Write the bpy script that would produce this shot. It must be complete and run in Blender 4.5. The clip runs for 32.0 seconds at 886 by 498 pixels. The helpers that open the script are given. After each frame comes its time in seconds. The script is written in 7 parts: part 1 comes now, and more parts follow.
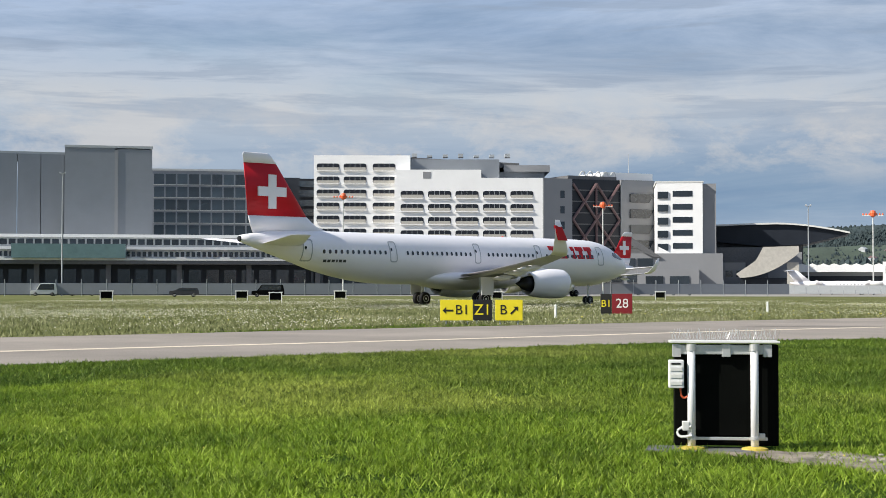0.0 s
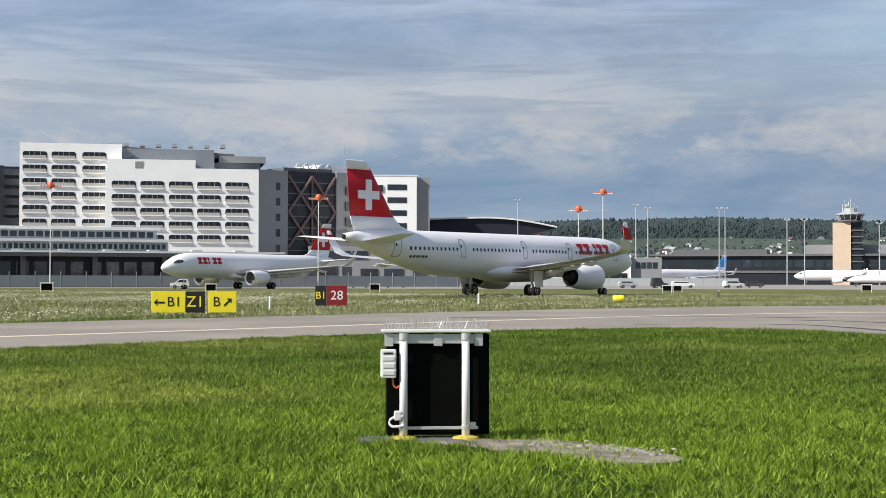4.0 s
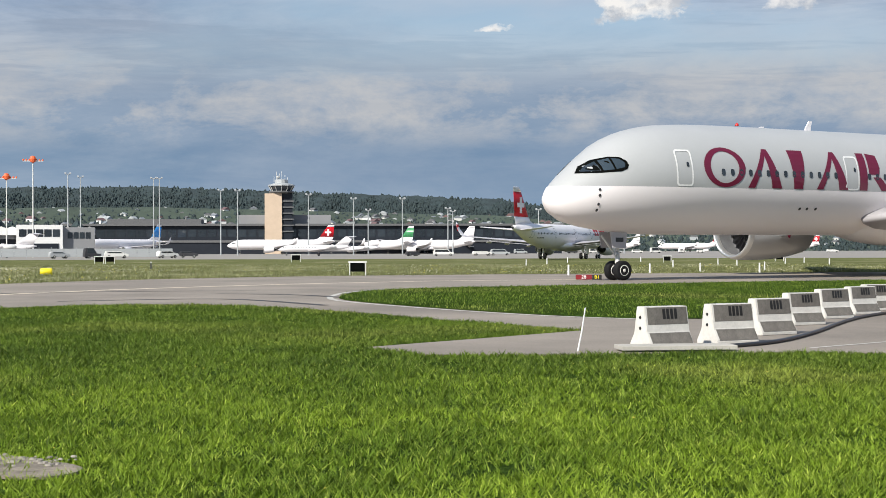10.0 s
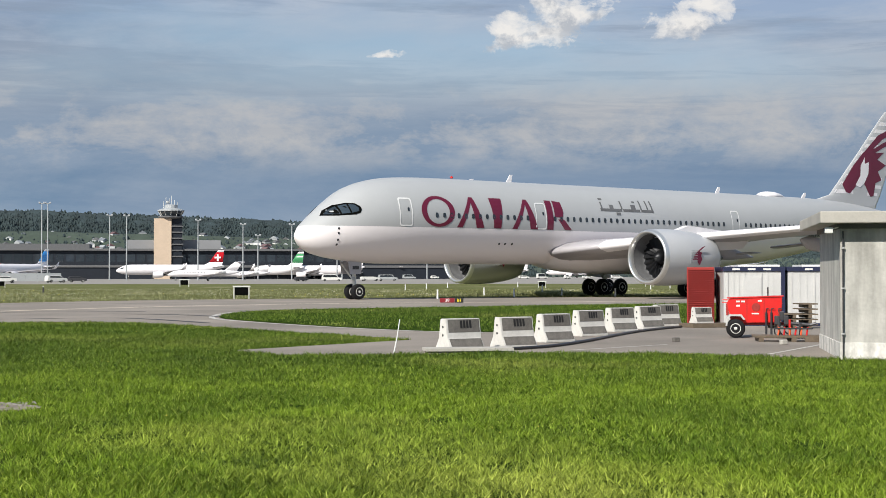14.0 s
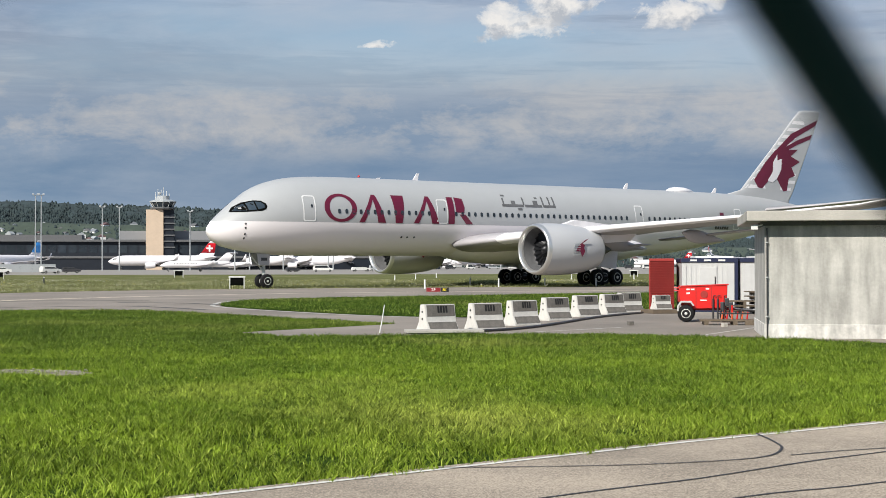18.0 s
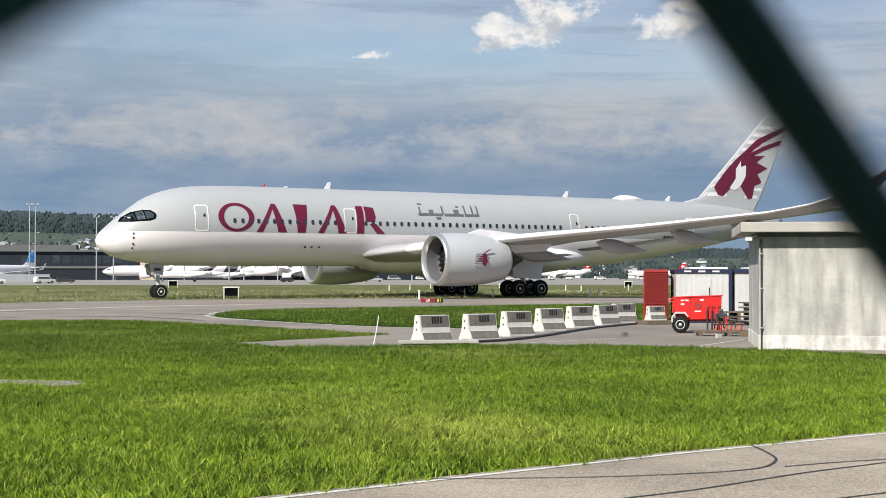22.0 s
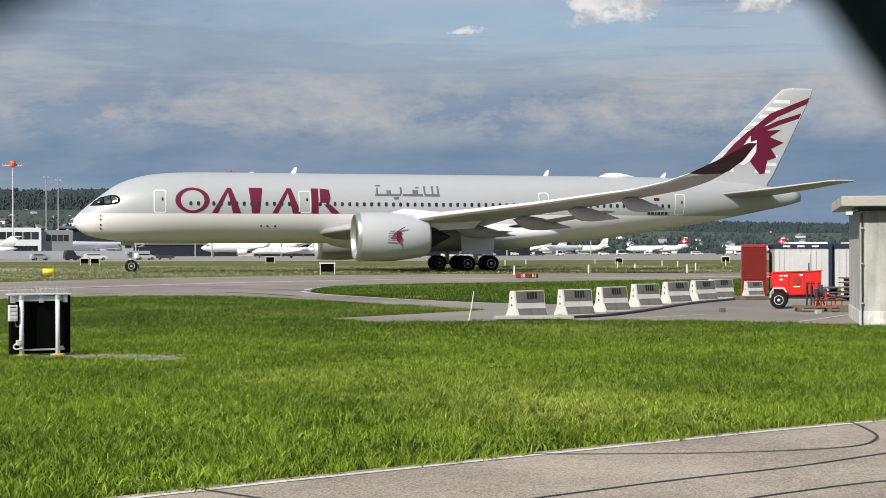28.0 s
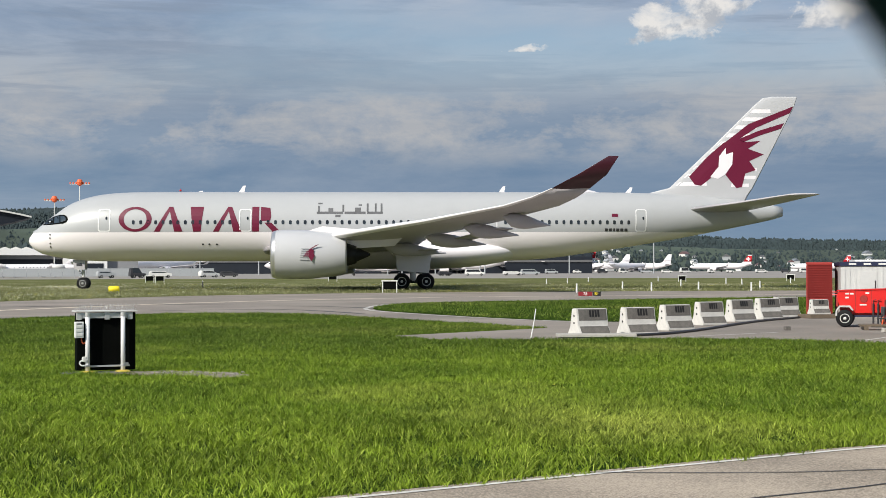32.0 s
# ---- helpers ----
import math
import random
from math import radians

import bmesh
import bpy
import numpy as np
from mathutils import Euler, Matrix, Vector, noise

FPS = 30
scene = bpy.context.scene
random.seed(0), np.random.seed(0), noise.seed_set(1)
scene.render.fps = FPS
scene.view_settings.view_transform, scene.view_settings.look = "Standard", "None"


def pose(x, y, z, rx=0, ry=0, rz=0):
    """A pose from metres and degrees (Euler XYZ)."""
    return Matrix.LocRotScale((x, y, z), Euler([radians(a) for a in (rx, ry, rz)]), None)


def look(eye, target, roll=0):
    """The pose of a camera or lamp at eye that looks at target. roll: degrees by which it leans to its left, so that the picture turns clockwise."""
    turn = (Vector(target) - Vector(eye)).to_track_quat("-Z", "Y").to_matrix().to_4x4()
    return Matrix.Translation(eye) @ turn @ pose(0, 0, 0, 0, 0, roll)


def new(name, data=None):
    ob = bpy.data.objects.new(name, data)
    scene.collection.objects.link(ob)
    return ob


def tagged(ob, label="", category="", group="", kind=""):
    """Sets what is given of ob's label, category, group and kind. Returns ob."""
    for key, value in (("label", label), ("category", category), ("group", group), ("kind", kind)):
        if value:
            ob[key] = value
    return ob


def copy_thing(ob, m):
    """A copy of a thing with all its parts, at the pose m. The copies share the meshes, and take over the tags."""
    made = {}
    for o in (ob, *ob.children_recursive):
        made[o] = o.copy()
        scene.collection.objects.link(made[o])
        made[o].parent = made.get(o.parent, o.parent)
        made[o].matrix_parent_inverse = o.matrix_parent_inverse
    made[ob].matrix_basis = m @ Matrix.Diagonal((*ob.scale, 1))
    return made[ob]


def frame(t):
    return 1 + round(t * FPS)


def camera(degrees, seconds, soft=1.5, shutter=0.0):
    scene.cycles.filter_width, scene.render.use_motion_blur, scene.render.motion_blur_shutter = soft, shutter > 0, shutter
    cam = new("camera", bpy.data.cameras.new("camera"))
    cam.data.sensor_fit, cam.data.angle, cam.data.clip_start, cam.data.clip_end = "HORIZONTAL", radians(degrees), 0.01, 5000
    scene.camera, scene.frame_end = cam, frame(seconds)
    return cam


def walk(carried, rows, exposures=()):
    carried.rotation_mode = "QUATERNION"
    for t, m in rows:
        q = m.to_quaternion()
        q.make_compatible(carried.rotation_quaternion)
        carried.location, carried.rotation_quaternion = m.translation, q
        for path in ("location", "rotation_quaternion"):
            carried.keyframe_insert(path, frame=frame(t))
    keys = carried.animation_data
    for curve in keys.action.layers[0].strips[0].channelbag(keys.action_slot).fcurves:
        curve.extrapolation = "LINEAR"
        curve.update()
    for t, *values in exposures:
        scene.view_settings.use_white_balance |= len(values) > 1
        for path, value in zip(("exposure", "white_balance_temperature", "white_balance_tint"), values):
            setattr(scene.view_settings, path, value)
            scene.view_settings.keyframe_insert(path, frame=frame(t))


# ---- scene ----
# ---------------------------------------------------------------- camera and its way
LENS = 33.55
cam = camera(LENS, 32.0, soft=0.5)
# the lens's opening: what stands close before it is out of focus
cam.data.dof.use_dof, cam.data.dof.focus_distance, cam.data.dof.aperture_fstop = True, 70.0, 25.0


def view(t, x, y, z, yaw, pitch, lean):
    """A row for walk(): the eye, the bearing (clockwise from +y), the upward tilt and the lean, in degrees."""
    a, b = radians(yaw), radians(pitch)
    way = Vector((math.sin(a) * math.cos(b), math.cos(a) * math.cos(b), math.sin(b)))
    eye = Vector((x, y, z))
    return t, look(eye, eye + way, lean)


walk(cam, [
    view(0, -0.771, 10.972, 1.524, -32.428, 1.512, 0.042),
    view(0.5, -0.771, 10.927, 1.499, -31.802, 1.602, -0.012),
    view(1, -0.774, 10.978, 1.491, -31.148, 1.505, -0.011),
    view(1.5, -0.796, 11.012, 1.493, -30.183, 1.43, -0.065),
    view(2, -0.827, 11.092, 1.487, -28.933, 1.437, -0.047),
    view(2.5, -0.849, 11.161, 1.486, -27.357, 1.447, -0.025),
    view(3, -0.848, 11.138, 1.484, -25.447, 1.457, 0.012),
    view(3.5, -0.874, 11.235, 1.487, -23.402, 1.363, 0.042),
    view(5.5, -0.748, 11.073, 1.496, -14.662, 1.036, 0.157),
    view(6, -0.674, 10.901, 1.494, -11.978, 1.097, 0.086),
    view(6.5, -0.651, 10.836, 1.491, -9.303, 1.153, 0.313),
    view(7, -0.715, 10.926, 1.596, -6.895, 1.092, 0.414),
    view(7.5, -0.731, 10.981, 1.668, -5.217, 0.856, 0.421),
    view(8, -0.734, 10.972, 1.713, -4.016, 0.624, 0.372),
    view(8.5, -0.545, 11.959, 1.752, -3.124, 0.421, 0.098),
    view(9, -0.609, 12.09, 1.724, -2.121, 0.263, -0.008),
    view(9.5, -0.672, 12.157, 1.692, -0.992, 0.11, -0.076),
    view(10, -0.791, 12.146, 1.672, 0.384, 0.032, -0.127),
    view(10.5, -0.876, 12.348, 1.691, 1.91, -0.032, -0.028),
    view(11, -0.923, 12.06, 1.697, 3.376, 0.166, -0.027),
    view(11.5, -0.437, 10.424, 1.685, 3.545, 0.382, 0.028),
    view(12, -0.266, 8.802, 1.681, 4.156, 0.657, 0.047),
    view(12.5, -0.098, 7.321, 1.685, 4.477, 0.885, 0.042),
    view(13, 0.015, 5.519, 1.694, 4.564, 1.018, 0.051),
    view(13.5, 0.0323, 4.846, 1.68, 4.624, 1.1, 0.043),
    view(14, 0.0757, 4.538, 1.671, 4.6, 1.024, 0.017),
    view(14.5, 0.1, 4.257, 1.668, 4.574, 0.842, 0.007),
    view(14.8, -0.27, 2.75, 1.672, 4.4, 0.82, 0),
    view(15.05, -0.42, 1.45, 1.68, 4.35, 0.78, 0),
    view(15.25, -0.32, 0.62, 1.688, 4.45, 0.74, 0),
    view(15.45, -0.17, 0.12, 1.69, 4.65, 0.72, 0),
    view(15.6, -0.12, -0.02, 1.69, 4.8, 0.71, 0),
    view(15.68, -0.06, -0.03, 1.69, 4.95, 0.7, 0),
    view(15.78, 0.001, -0.0005, 1.6908, 5.12, 0.69, 0.003),
    view(16.1, 0.0018, -0.0005, 1.6908, 5.18, 0.68, 0.005),
    view(16.5, 0.0021, -0.0005, 1.6908, 5.204, 0.675, 0.008),
    view(17, 0.0008, -0.0003, 1.6888, 5.173, 0.751, -0.01),
    view(17.5, 0.0031, -0.0005, 1.6908, 5.032, 0.722, -0.024),
    view(18, 0.0043, -0.0007, 1.6909, 4.948, 0.648, -0.059),
    view(18.5, 0.0130, -0.0014, 1.6909, 4.879, 0.605, -0.06),
    view(19, 0.0057, -0.0008, 1.6913, 4.943, 0.731, -0.067),
    view(19.5, 0.0042, -0.0004, 1.691, 5.135, 0.974, 0.002),
    view(20, 0.0021, -0.0002, 1.6956, 5.14, 1.204, 0.034),
    view(20.5, -0.0006, 0, 1.6992, 5.097, 1.336, 0.044),
    view(21, -0.0010, 0, 1.7, 5.19, 1.337, 0.037),
    view(21.5, -0.0006, -0, 1.6999, 5.149, 1.231, 0.025),
    view(22, 0.0049, -0.0005, 1.694, 5.164, 1.061, 0.024),
    view(22.5, 0.0079, -0.0008, 1.6907, 4.98, 0.804, 0.045),
    view(23, 0.0065, -0.0009, 1.6911, 4.681, 0.465, 0.041),
    view(23.5, 0.0073, -0.0011, 1.6915, 4.235, 0.153, 0.024),
    view(24, 0.0033, -0.0009, 1.6963, 3.936, -0.005, 0.004),
    view(24.5, 0.0003, -0.0007, 1.7008, 3.791, 0.036, -0.023),
    view(26.5, 0.0159, -0.0017, 1.692, 2.975, 0.133, 0.008),
    view(27, 0.0068, -0.0012, 1.6916, 2.39, 0.084, -0.068),
    view(27.5, 0.0031, -0.0011, 1.6884, 1.888, 0.064, -0.053),
    view(28, 0.0053, -0.0012, 1.6915, 1.463, 0.117, -0.105),
    view(28.5, 0.0030, -0.0012, 1.6875, 1.088, 0.161, -0.111),
    view(29, 0.0042, -0.0011, 1.688, 0.814, 0.326, -0.119),
    view(29.5, 0.0051, -0.0011, 1.6883, 0.661, 0.503, -0.149),
    view(30, 0.0066, -0.001, 1.6908, 0.435, 0.702, -0.194),
    view(30.5, 0.0062, -0.001, 1.6883, 0.09, 0.799, -0.212),
    view(31, 0.0073, -0.001, 1.6907, -0.26, 0.824, -0.184),
    view(31.5, 0.0074, -0.001, 1.6907, -0.563, 0.817, -0.15),
    view(32, 0.0086, -0.001, 1.689, -0.956, 0.81, -0.082),
], [(0, 0.48), (3, 0.42), (6.5, 0.34), (11, 0.34), (13, 0.22), (17, 0.22), (19.5, 0.22), (20.6, 0.44), (21.6, 0.46), (22.3, 0.24), (23.6, 0.22), (24.5, 0.36), (26.5, 0.3), (27.5, 0.18), (28.5, 0.14), (32, 0.13)])

# ---------------------------------------------------------------- sky, sun, exposure
SUN_AT = Vector((-0.56, -0.68, 0.66)).normalized()
sun = new("sun", bpy.data.lights.new("sun", "SUN"))
sun.data.energy, sun.data.angle, sun.data.color = 5.0, radians(0.6), (1.0, 0.95, 0.86)
sun.matrix_world = look(SUN_AT * 50, (0, 0, 0))


def build_sky():
    world = bpy.data.worlds.new("world")
    world.use_nodes = True
    scene.world = world
    tree = world.node_tree
    nodes, link = tree.nodes, tree.links.new
    out, back = nodes["World Output"], nodes["Background"]
    sky = nodes.new("ShaderNodeTexSky")
    sky.sky_type, sky.sun_disc = "NISHITA", False
    sky.sun_elevation = math.asin(SUN_AT.z)
    sky.sun_rotation = math.atan2(SUN_AT.x, SUN_AT.y)
    sky.air_density, sky.dust_density, sky.ozone_density = 1.0, 0.6, 1.5
    co = nodes.new("ShaderNodeTexCoord")
    sep = nodes.new("ShaderNodeSeparateXYZ")
    link(co.outputs["Generated"], sep.inputs[0])

    def math_node(op, a, b=0.0, clamp=False):
        n = nodes.new("ShaderNodeMath")
        n.operation, n.use_clamp = op, clamp
        for k, v in enumerate((a, b)):
            if isinstance(v, (int, float)):
                n.inputs[k].default_value = v
            else:
                link(v, n.inputs[k])
        return n.outputs[0]

    def noise_at(scale, detail, rough, stretch, shift=(0, 0, 0), distort=0.0, turn=0.0):
        mp = nodes.new("ShaderNodeMapping")
        mp.inputs["Scale"].default_value = stretch
        mp.inputs["Location"].default_value = shift
        mp.inputs["Rotation"].default_value = (0, 0, radians(turn))
        link(co.outputs["Generated"], mp.inputs["Vector"])
        n = nodes.new("ShaderNodeTexNoise")
        n.inputs["Scale"].default_value, n.inputs["Detail"].default_value = scale, detail
        n.inputs["Roughness"].default_value, n.inputs["Distortion"].default_value = rough, distort
        link(mp.outputs[0], n.inputs["Vector"])
        return n.outputs["Fac"]

    def ramp(fac, stops):
        r = nodes.new("ShaderNodeValToRGB")
        while len(r.color_ramp.elements) < len(stops):
            r.color_ramp.elements.new(0.5)
        for e, (p, c) in zip(r.color_ramp.elements, stops):
            e.position, e.color = p, (*c, 1)
        link(fac, r.inputs[0])
        return r.outputs[0]

    def mix(fac, a, b):
        n = nodes.new("ShaderNodeMix")
        n.data_type = "RGBA"
        link(fac, n.inputs[0])
        link(a, n.inputs[6])
        link(b, n.inputs[7])
        return n.outputs[2]

    up = sep.outputs[2]
    # layered grey-blue cloud deck, its colour by height above the horizon
    deck = ramp(math_node("MULTIPLY", up, 2.6, True), [
        (0.0, (0.40, 0.50, 0.60)), (0.08, (0.26, 0.38, 0.52)), (0.17, (0.23, 0.34, 0.48)), (0.25, (0.33, 0.42, 0.54)), (0.33, (0.52, 0.57, 0.63)),
        (0.45, (0.38, 0.49, 0.67)), (0.62, (0.34, 0.48, 0.72)), (0.8, (0.28, 0.40, 0.60)), (1.0, (0.22, 0.33, 0.54))])
    bands = noise_at(3.0, 9, 0.66, (1.0, 1.0, 5.0), (3.1, 0.4, 0.2), 0.5)
    bright = ramp(bands, [(0.40, (0.0, 0.0, 0.0)), (0.60, (0.55, 0.55, 0.55)), (0.78, (1.0, 1.0, 1.0))])
    pale = nodes.new("ShaderNodeRGB")
    pale.outputs[0].default_value = (0.64, 0.68, 0.74, 1)
    # the deck is smoother in the west
    west = nodes.new("ShaderNodeMix")
    west.data_type, west.blend_type = "RGBA", "MULTIPLY"
    west.inputs[0].default_value = 1.0
    calm = ramp(math_node("ADD", sep.outputs[0], 0.8, True), [(0.3, (0.35, 0.35, 0.35)), (0.62, (1, 1, 1))])
    link(bright, west.inputs[6])
    link(calm, west.inputs[7])
    clouds = mix(west.outputs[2], deck, pale.outputs[0])
    shade = noise_at(3.6, 9, 0.64, (1.0, 1.0, 6.5), (0.3, 2.4, 5.2), 0.4)
    dim = nodes.new("ShaderNodeRGB")
    dim.outputs[0].default_value = (0.18, 0.28, 0.43, 1)
    clouds = mix(ramp(shade, [(0.48, (0, 0, 0)), (0.72, (0.8, 0.8, 0.8))]), clouds, dim.outputs[0])
    # the deck is heavier towards the north-east, low over the hills
    heavy = nodes.new("ShaderNodeMix")
    heavy.data_type, heavy.blend_type = "RGBA", "MULTIPLY"
    heavy.inputs[0].default_value = 1.0
    side_x = ramp(math_node("ADD", sep.outputs[0], 0.5, True), [(0.05, (0, 0, 0)), (0.42, (1, 1, 1))])
    link(side_x, heavy.inputs[6])
    link(ramp(math_node("MULTIPLY", up, 4.0, True), [(0.0, (0.3, 0.3, 0.3)), (0.2, (0.62, 0.62, 0.62)), (0.42, (0.45, 0.45, 0.45)), (0.62, (0.0, 0.0, 0.0))]), heavy.inputs[7])
    clouds = mix(heavy.outputs[2], clouds, dim.outputs[0])
    # a ragged row of cream cloud tops lower down
    cream = noise_at(14.0, 10, 0.66, (1.0, 1.0, 2.2), (4.1, 1.2, 0.3), 0.2)
    row = ramp(math_node("MULTIPLY", up, 4.0, True), [(0.26, (0, 0, 0)), (0.36, (0.75, 0.75, 0.75)), (0.46, (0.6, 0.6, 0.6)), (0.58, (0, 0, 0))])
    tops = nodes.new("ShaderNodeMix")
    tops.data_type, tops.blend_type = "RGBA", "MULTIPLY"
    tops.inputs[0].default_value = 1.0
    link(ramp(cream, [(0.44, (0, 0, 0)), (0.50, (0.35, 0.35, 0.35)), (0.62, (0.9, 0.9, 0.9))]), tops.inputs[6])
    link(row, tops.inputs[7])
    warm = nodes.new("ShaderNodeRGB")
    warm.outputs[0].default_value = (0.66, 0.64, 0.62, 1)
    clouds = mix(tops.outputs[2], clouds, warm.outputs[0])
    # long thin dark streaks of lower cloud
    streak = noise_at(5.0, 8, 0.6, (1.0, 1.0, 13.0), (2.2, 0.7, 3.4), 0.3)
    far_up = ramp(math_node("MULTIPLY", up, 4.0, True), [(0.36, (0, 0, 0)), (0.5, (0.6, 0.6, 0.6)), (1.0, (0.6, 0.6, 0.6))])
    thin = nodes.new("ShaderNodeMix")
    thin.data_type, thin.blend_type = "RGBA", "MULTIPLY"
    thin.inputs[0].default_value = 1.0
    link(ramp(streak, [(0.52, (0, 0, 0)), (0.60, (0.9, 0.9, 0.9)), (0.75, (0.5, 0.5, 0.5))]), thin.inputs[6])
    link(far_up, thin.inputs[7])
    slate = nodes.new("ShaderNodeRGB")
    slate.outputs[0].default_value = (0.30, 0.37, 0.48, 1)
    clouds = mix(thin.outputs[2], clouds, slate.outputs[0])
    # gaps through which the clear sky shows
    gap = noise_at(1.5, 6, 0.55, (1.0, 1.0, 4.0), (0.6, 7.3, 1.2))
    clear = nodes.new("ShaderNodeMix")
    clear.data_type, clear.blend_type = "RGBA", "MULTIPLY"
    clear.inputs[0].default_value = 1.0
    link(sky.outputs[0], clear.inputs[6])
    clear.inputs[7].default_value = (0.11, 0.11, 0.11, 1)
    hole = nodes.new("ShaderNodeMix")
    hole.data_type, hole.blend_type = "RGBA", "MULTIPLY"
    hole.inputs[0].default_value = 1.0
    link(ramp(gap, [(0.52, (0, 0, 0)), (0.64, (0.8, 0.8, 0.8))]), hole.inputs[6])
    link(ramp(math_node("MULTIPLY", up, 4.0, True), [(0.45, (0, 0, 0)), (0.62, (1, 1, 1))]), hole.inputs[7])
    total = mix(hole.outputs[2], clouds, clear.outputs[2])
    # heaped white clouds in the north-east, with ragged tops and flat grey bases
    ragged = noise_at(26.0, 10, 0.62, (1.0, 1.0, 1.5), (1.7, 0.2, 0.9), 0.25)
    lumps = noise_at(60.0, 8, 0.6, (1.0, 1.0, 1.2), (0.4, 3.1, 2.2), 0.1)
    shaded = nodes.new("ShaderNodeRGB")
    shaded.outputs[0].default_value = (0.56, 0.59, 0.64, 1)
    white = nodes.new("ShaderNodeRGB")
    white.outputs[0].default_value = (1.02, 0.99, 0.95, 1)
    for bearing, height, across, tall in ((7.6, 9.1, 2.6, 1.2), (9.3, 10.0, 2.2, 1.6), (13.9, 9.5, 2.6, 1.3), (2.2, 8.5, 1.7, 0.42)):
        dx = math_node("DIVIDE", math_node("SUBTRACT", sep.outputs[0], math.sin(radians(bearing))), math.sin(radians(across)))
        dz = math_node("DIVIDE", math_node("SUBTRACT", up, math.sin(radians(height))), math.sin(radians(tall)))
        low = math_node("MULTIPLY", math_node("MAXIMUM", math_node("MULTIPLY", dz, -1.0), 0.0), 1.2)
        off = math_node("SQRT", math_node("ADD", math_node("ADD", math_node("MULTIPLY", dx, dx), math_node("MULTIPLY", dz, dz)), math_node("MULTIPLY", low, low)))
        body = math_node("ADD", math_node("SUBTRACT", 0.62, off), math_node("MULTIPLY", math_node("SUBTRACT", ragged, 0.5), 3.2))
        edge = ramp(math_node("MULTIPLY", body, 1.0, True), [(0.02, (0, 0, 0)), (0.2, (0.6, 0.6, 0.6)), (0.5, (0.95, 0.95, 0.95))])
        side_on = math_node("ADD", math_node("MULTIPLY", dz, 0.7), math_node("MULTIPLY", math_node("SUBTRACT", lumps, 0.5), 3.0))
        total = mix(edge, total, mix(ramp(math_node("ADD", side_on, 0.5, True), [(0.2, (0, 0, 0)), (0.65, (1, 1, 1))]), shaded.outputs[0], white.outputs[0]))
    link(total, back.inputs["Color"])
    back.inputs["Strength"].default_value = 0.74
    link(back.outputs[0], out.inputs["Surface"])


build_sky()

# ---------------------------------------------------------------- materials
def mat(name, color, rough=0.6, metal=0.0, var=0.12, scale=3.0, fine=40.0, bump=0.0, coat=0.0, spec=0.5, random_tint=0.0, grain=0.35, hard=0.18):
    """A painted, stained or grained surface: one colour varied at two scales, with fine relief."""
    m = bpy.data.materials.new(name)
    m.use_nodes = True
    nodes, link = m.node_tree.nodes, m.node_tree.links.new
    p = nodes["Principled BSDF"]
    p.inputs["Roughness"].default_value, p.inputs["Metallic"].default_value = rough, metal
    p.inputs["Coat Weight"].default_value = coat
    p.inputs["Specular IOR Level"].default_value = spec
    co = nodes.new("ShaderNodeTexCoord")
    total = None
    for k, (s, w) in enumerate(((scale, 1 - grain), (fine, grain))):
        n = nodes.new("ShaderNodeTexNoise")
        n.inputs["Scale"].default_value, n.inputs["Detail"].default_value, n.inputs["Roughness"].default_value = s, 6, 0.62
        link(co.outputs["Object"], n.inputs["Vector"])
        g = nodes.new("ShaderNodeMath")
        g.operation = "MULTIPLY_ADD"
        link(n.outputs["Fac"], g.inputs[0])
        g.inputs[1].default_value = w
        if total is None:
            g.inputs[2].default_value = 0.0
        else:
            link(total, g.inputs[2])
        total = g.outputs[0]
    r = nodes.new("ShaderNodeValToRGB")
    lo, hi = [c * (1 - var) for c in color], [min(1.0, c * (1 + var)) for c in color]
    r.color_ramp.elements[0].position, r.color_ramp.elements[0].color = 0.5 - hard, (*lo, 1)
    r.color_ramp.elements[1].position, r.color_ramp.elements[1].color = 0.5 + hard, (*hi, 1)
    link(total, r.inputs[0])
    tint = r.outputs[0]
    if random_tint:
        info = nodes.new("ShaderNodeObjectInfo")
        hsv = nodes.new("ShaderNodeHueSaturation")
        mr = nodes.new("ShaderNodeMapRange")
        mr.inputs["To Min"].default_value, mr.inputs["To Max"].default_value = 1 - random_tint, 1 + random_tint
        link(info.outputs["Random"], mr.inputs["Value"])
        link(mr.outputs[0], hsv.inputs["Value"])
        link(tint, hsv.inputs["Color"])
        tint = hsv.outputs[0]
    link(tint, p.inputs["Base Color"])
    if bump:
        b = nodes.new("ShaderNodeBump")
        b.inputs["Strength"].default_value, b.inputs["Distance"].default_value = bump, 0.02
        link(total, b.inputs["Height"])
        link(b.outputs[0], p.inputs["Normal"])
    return m


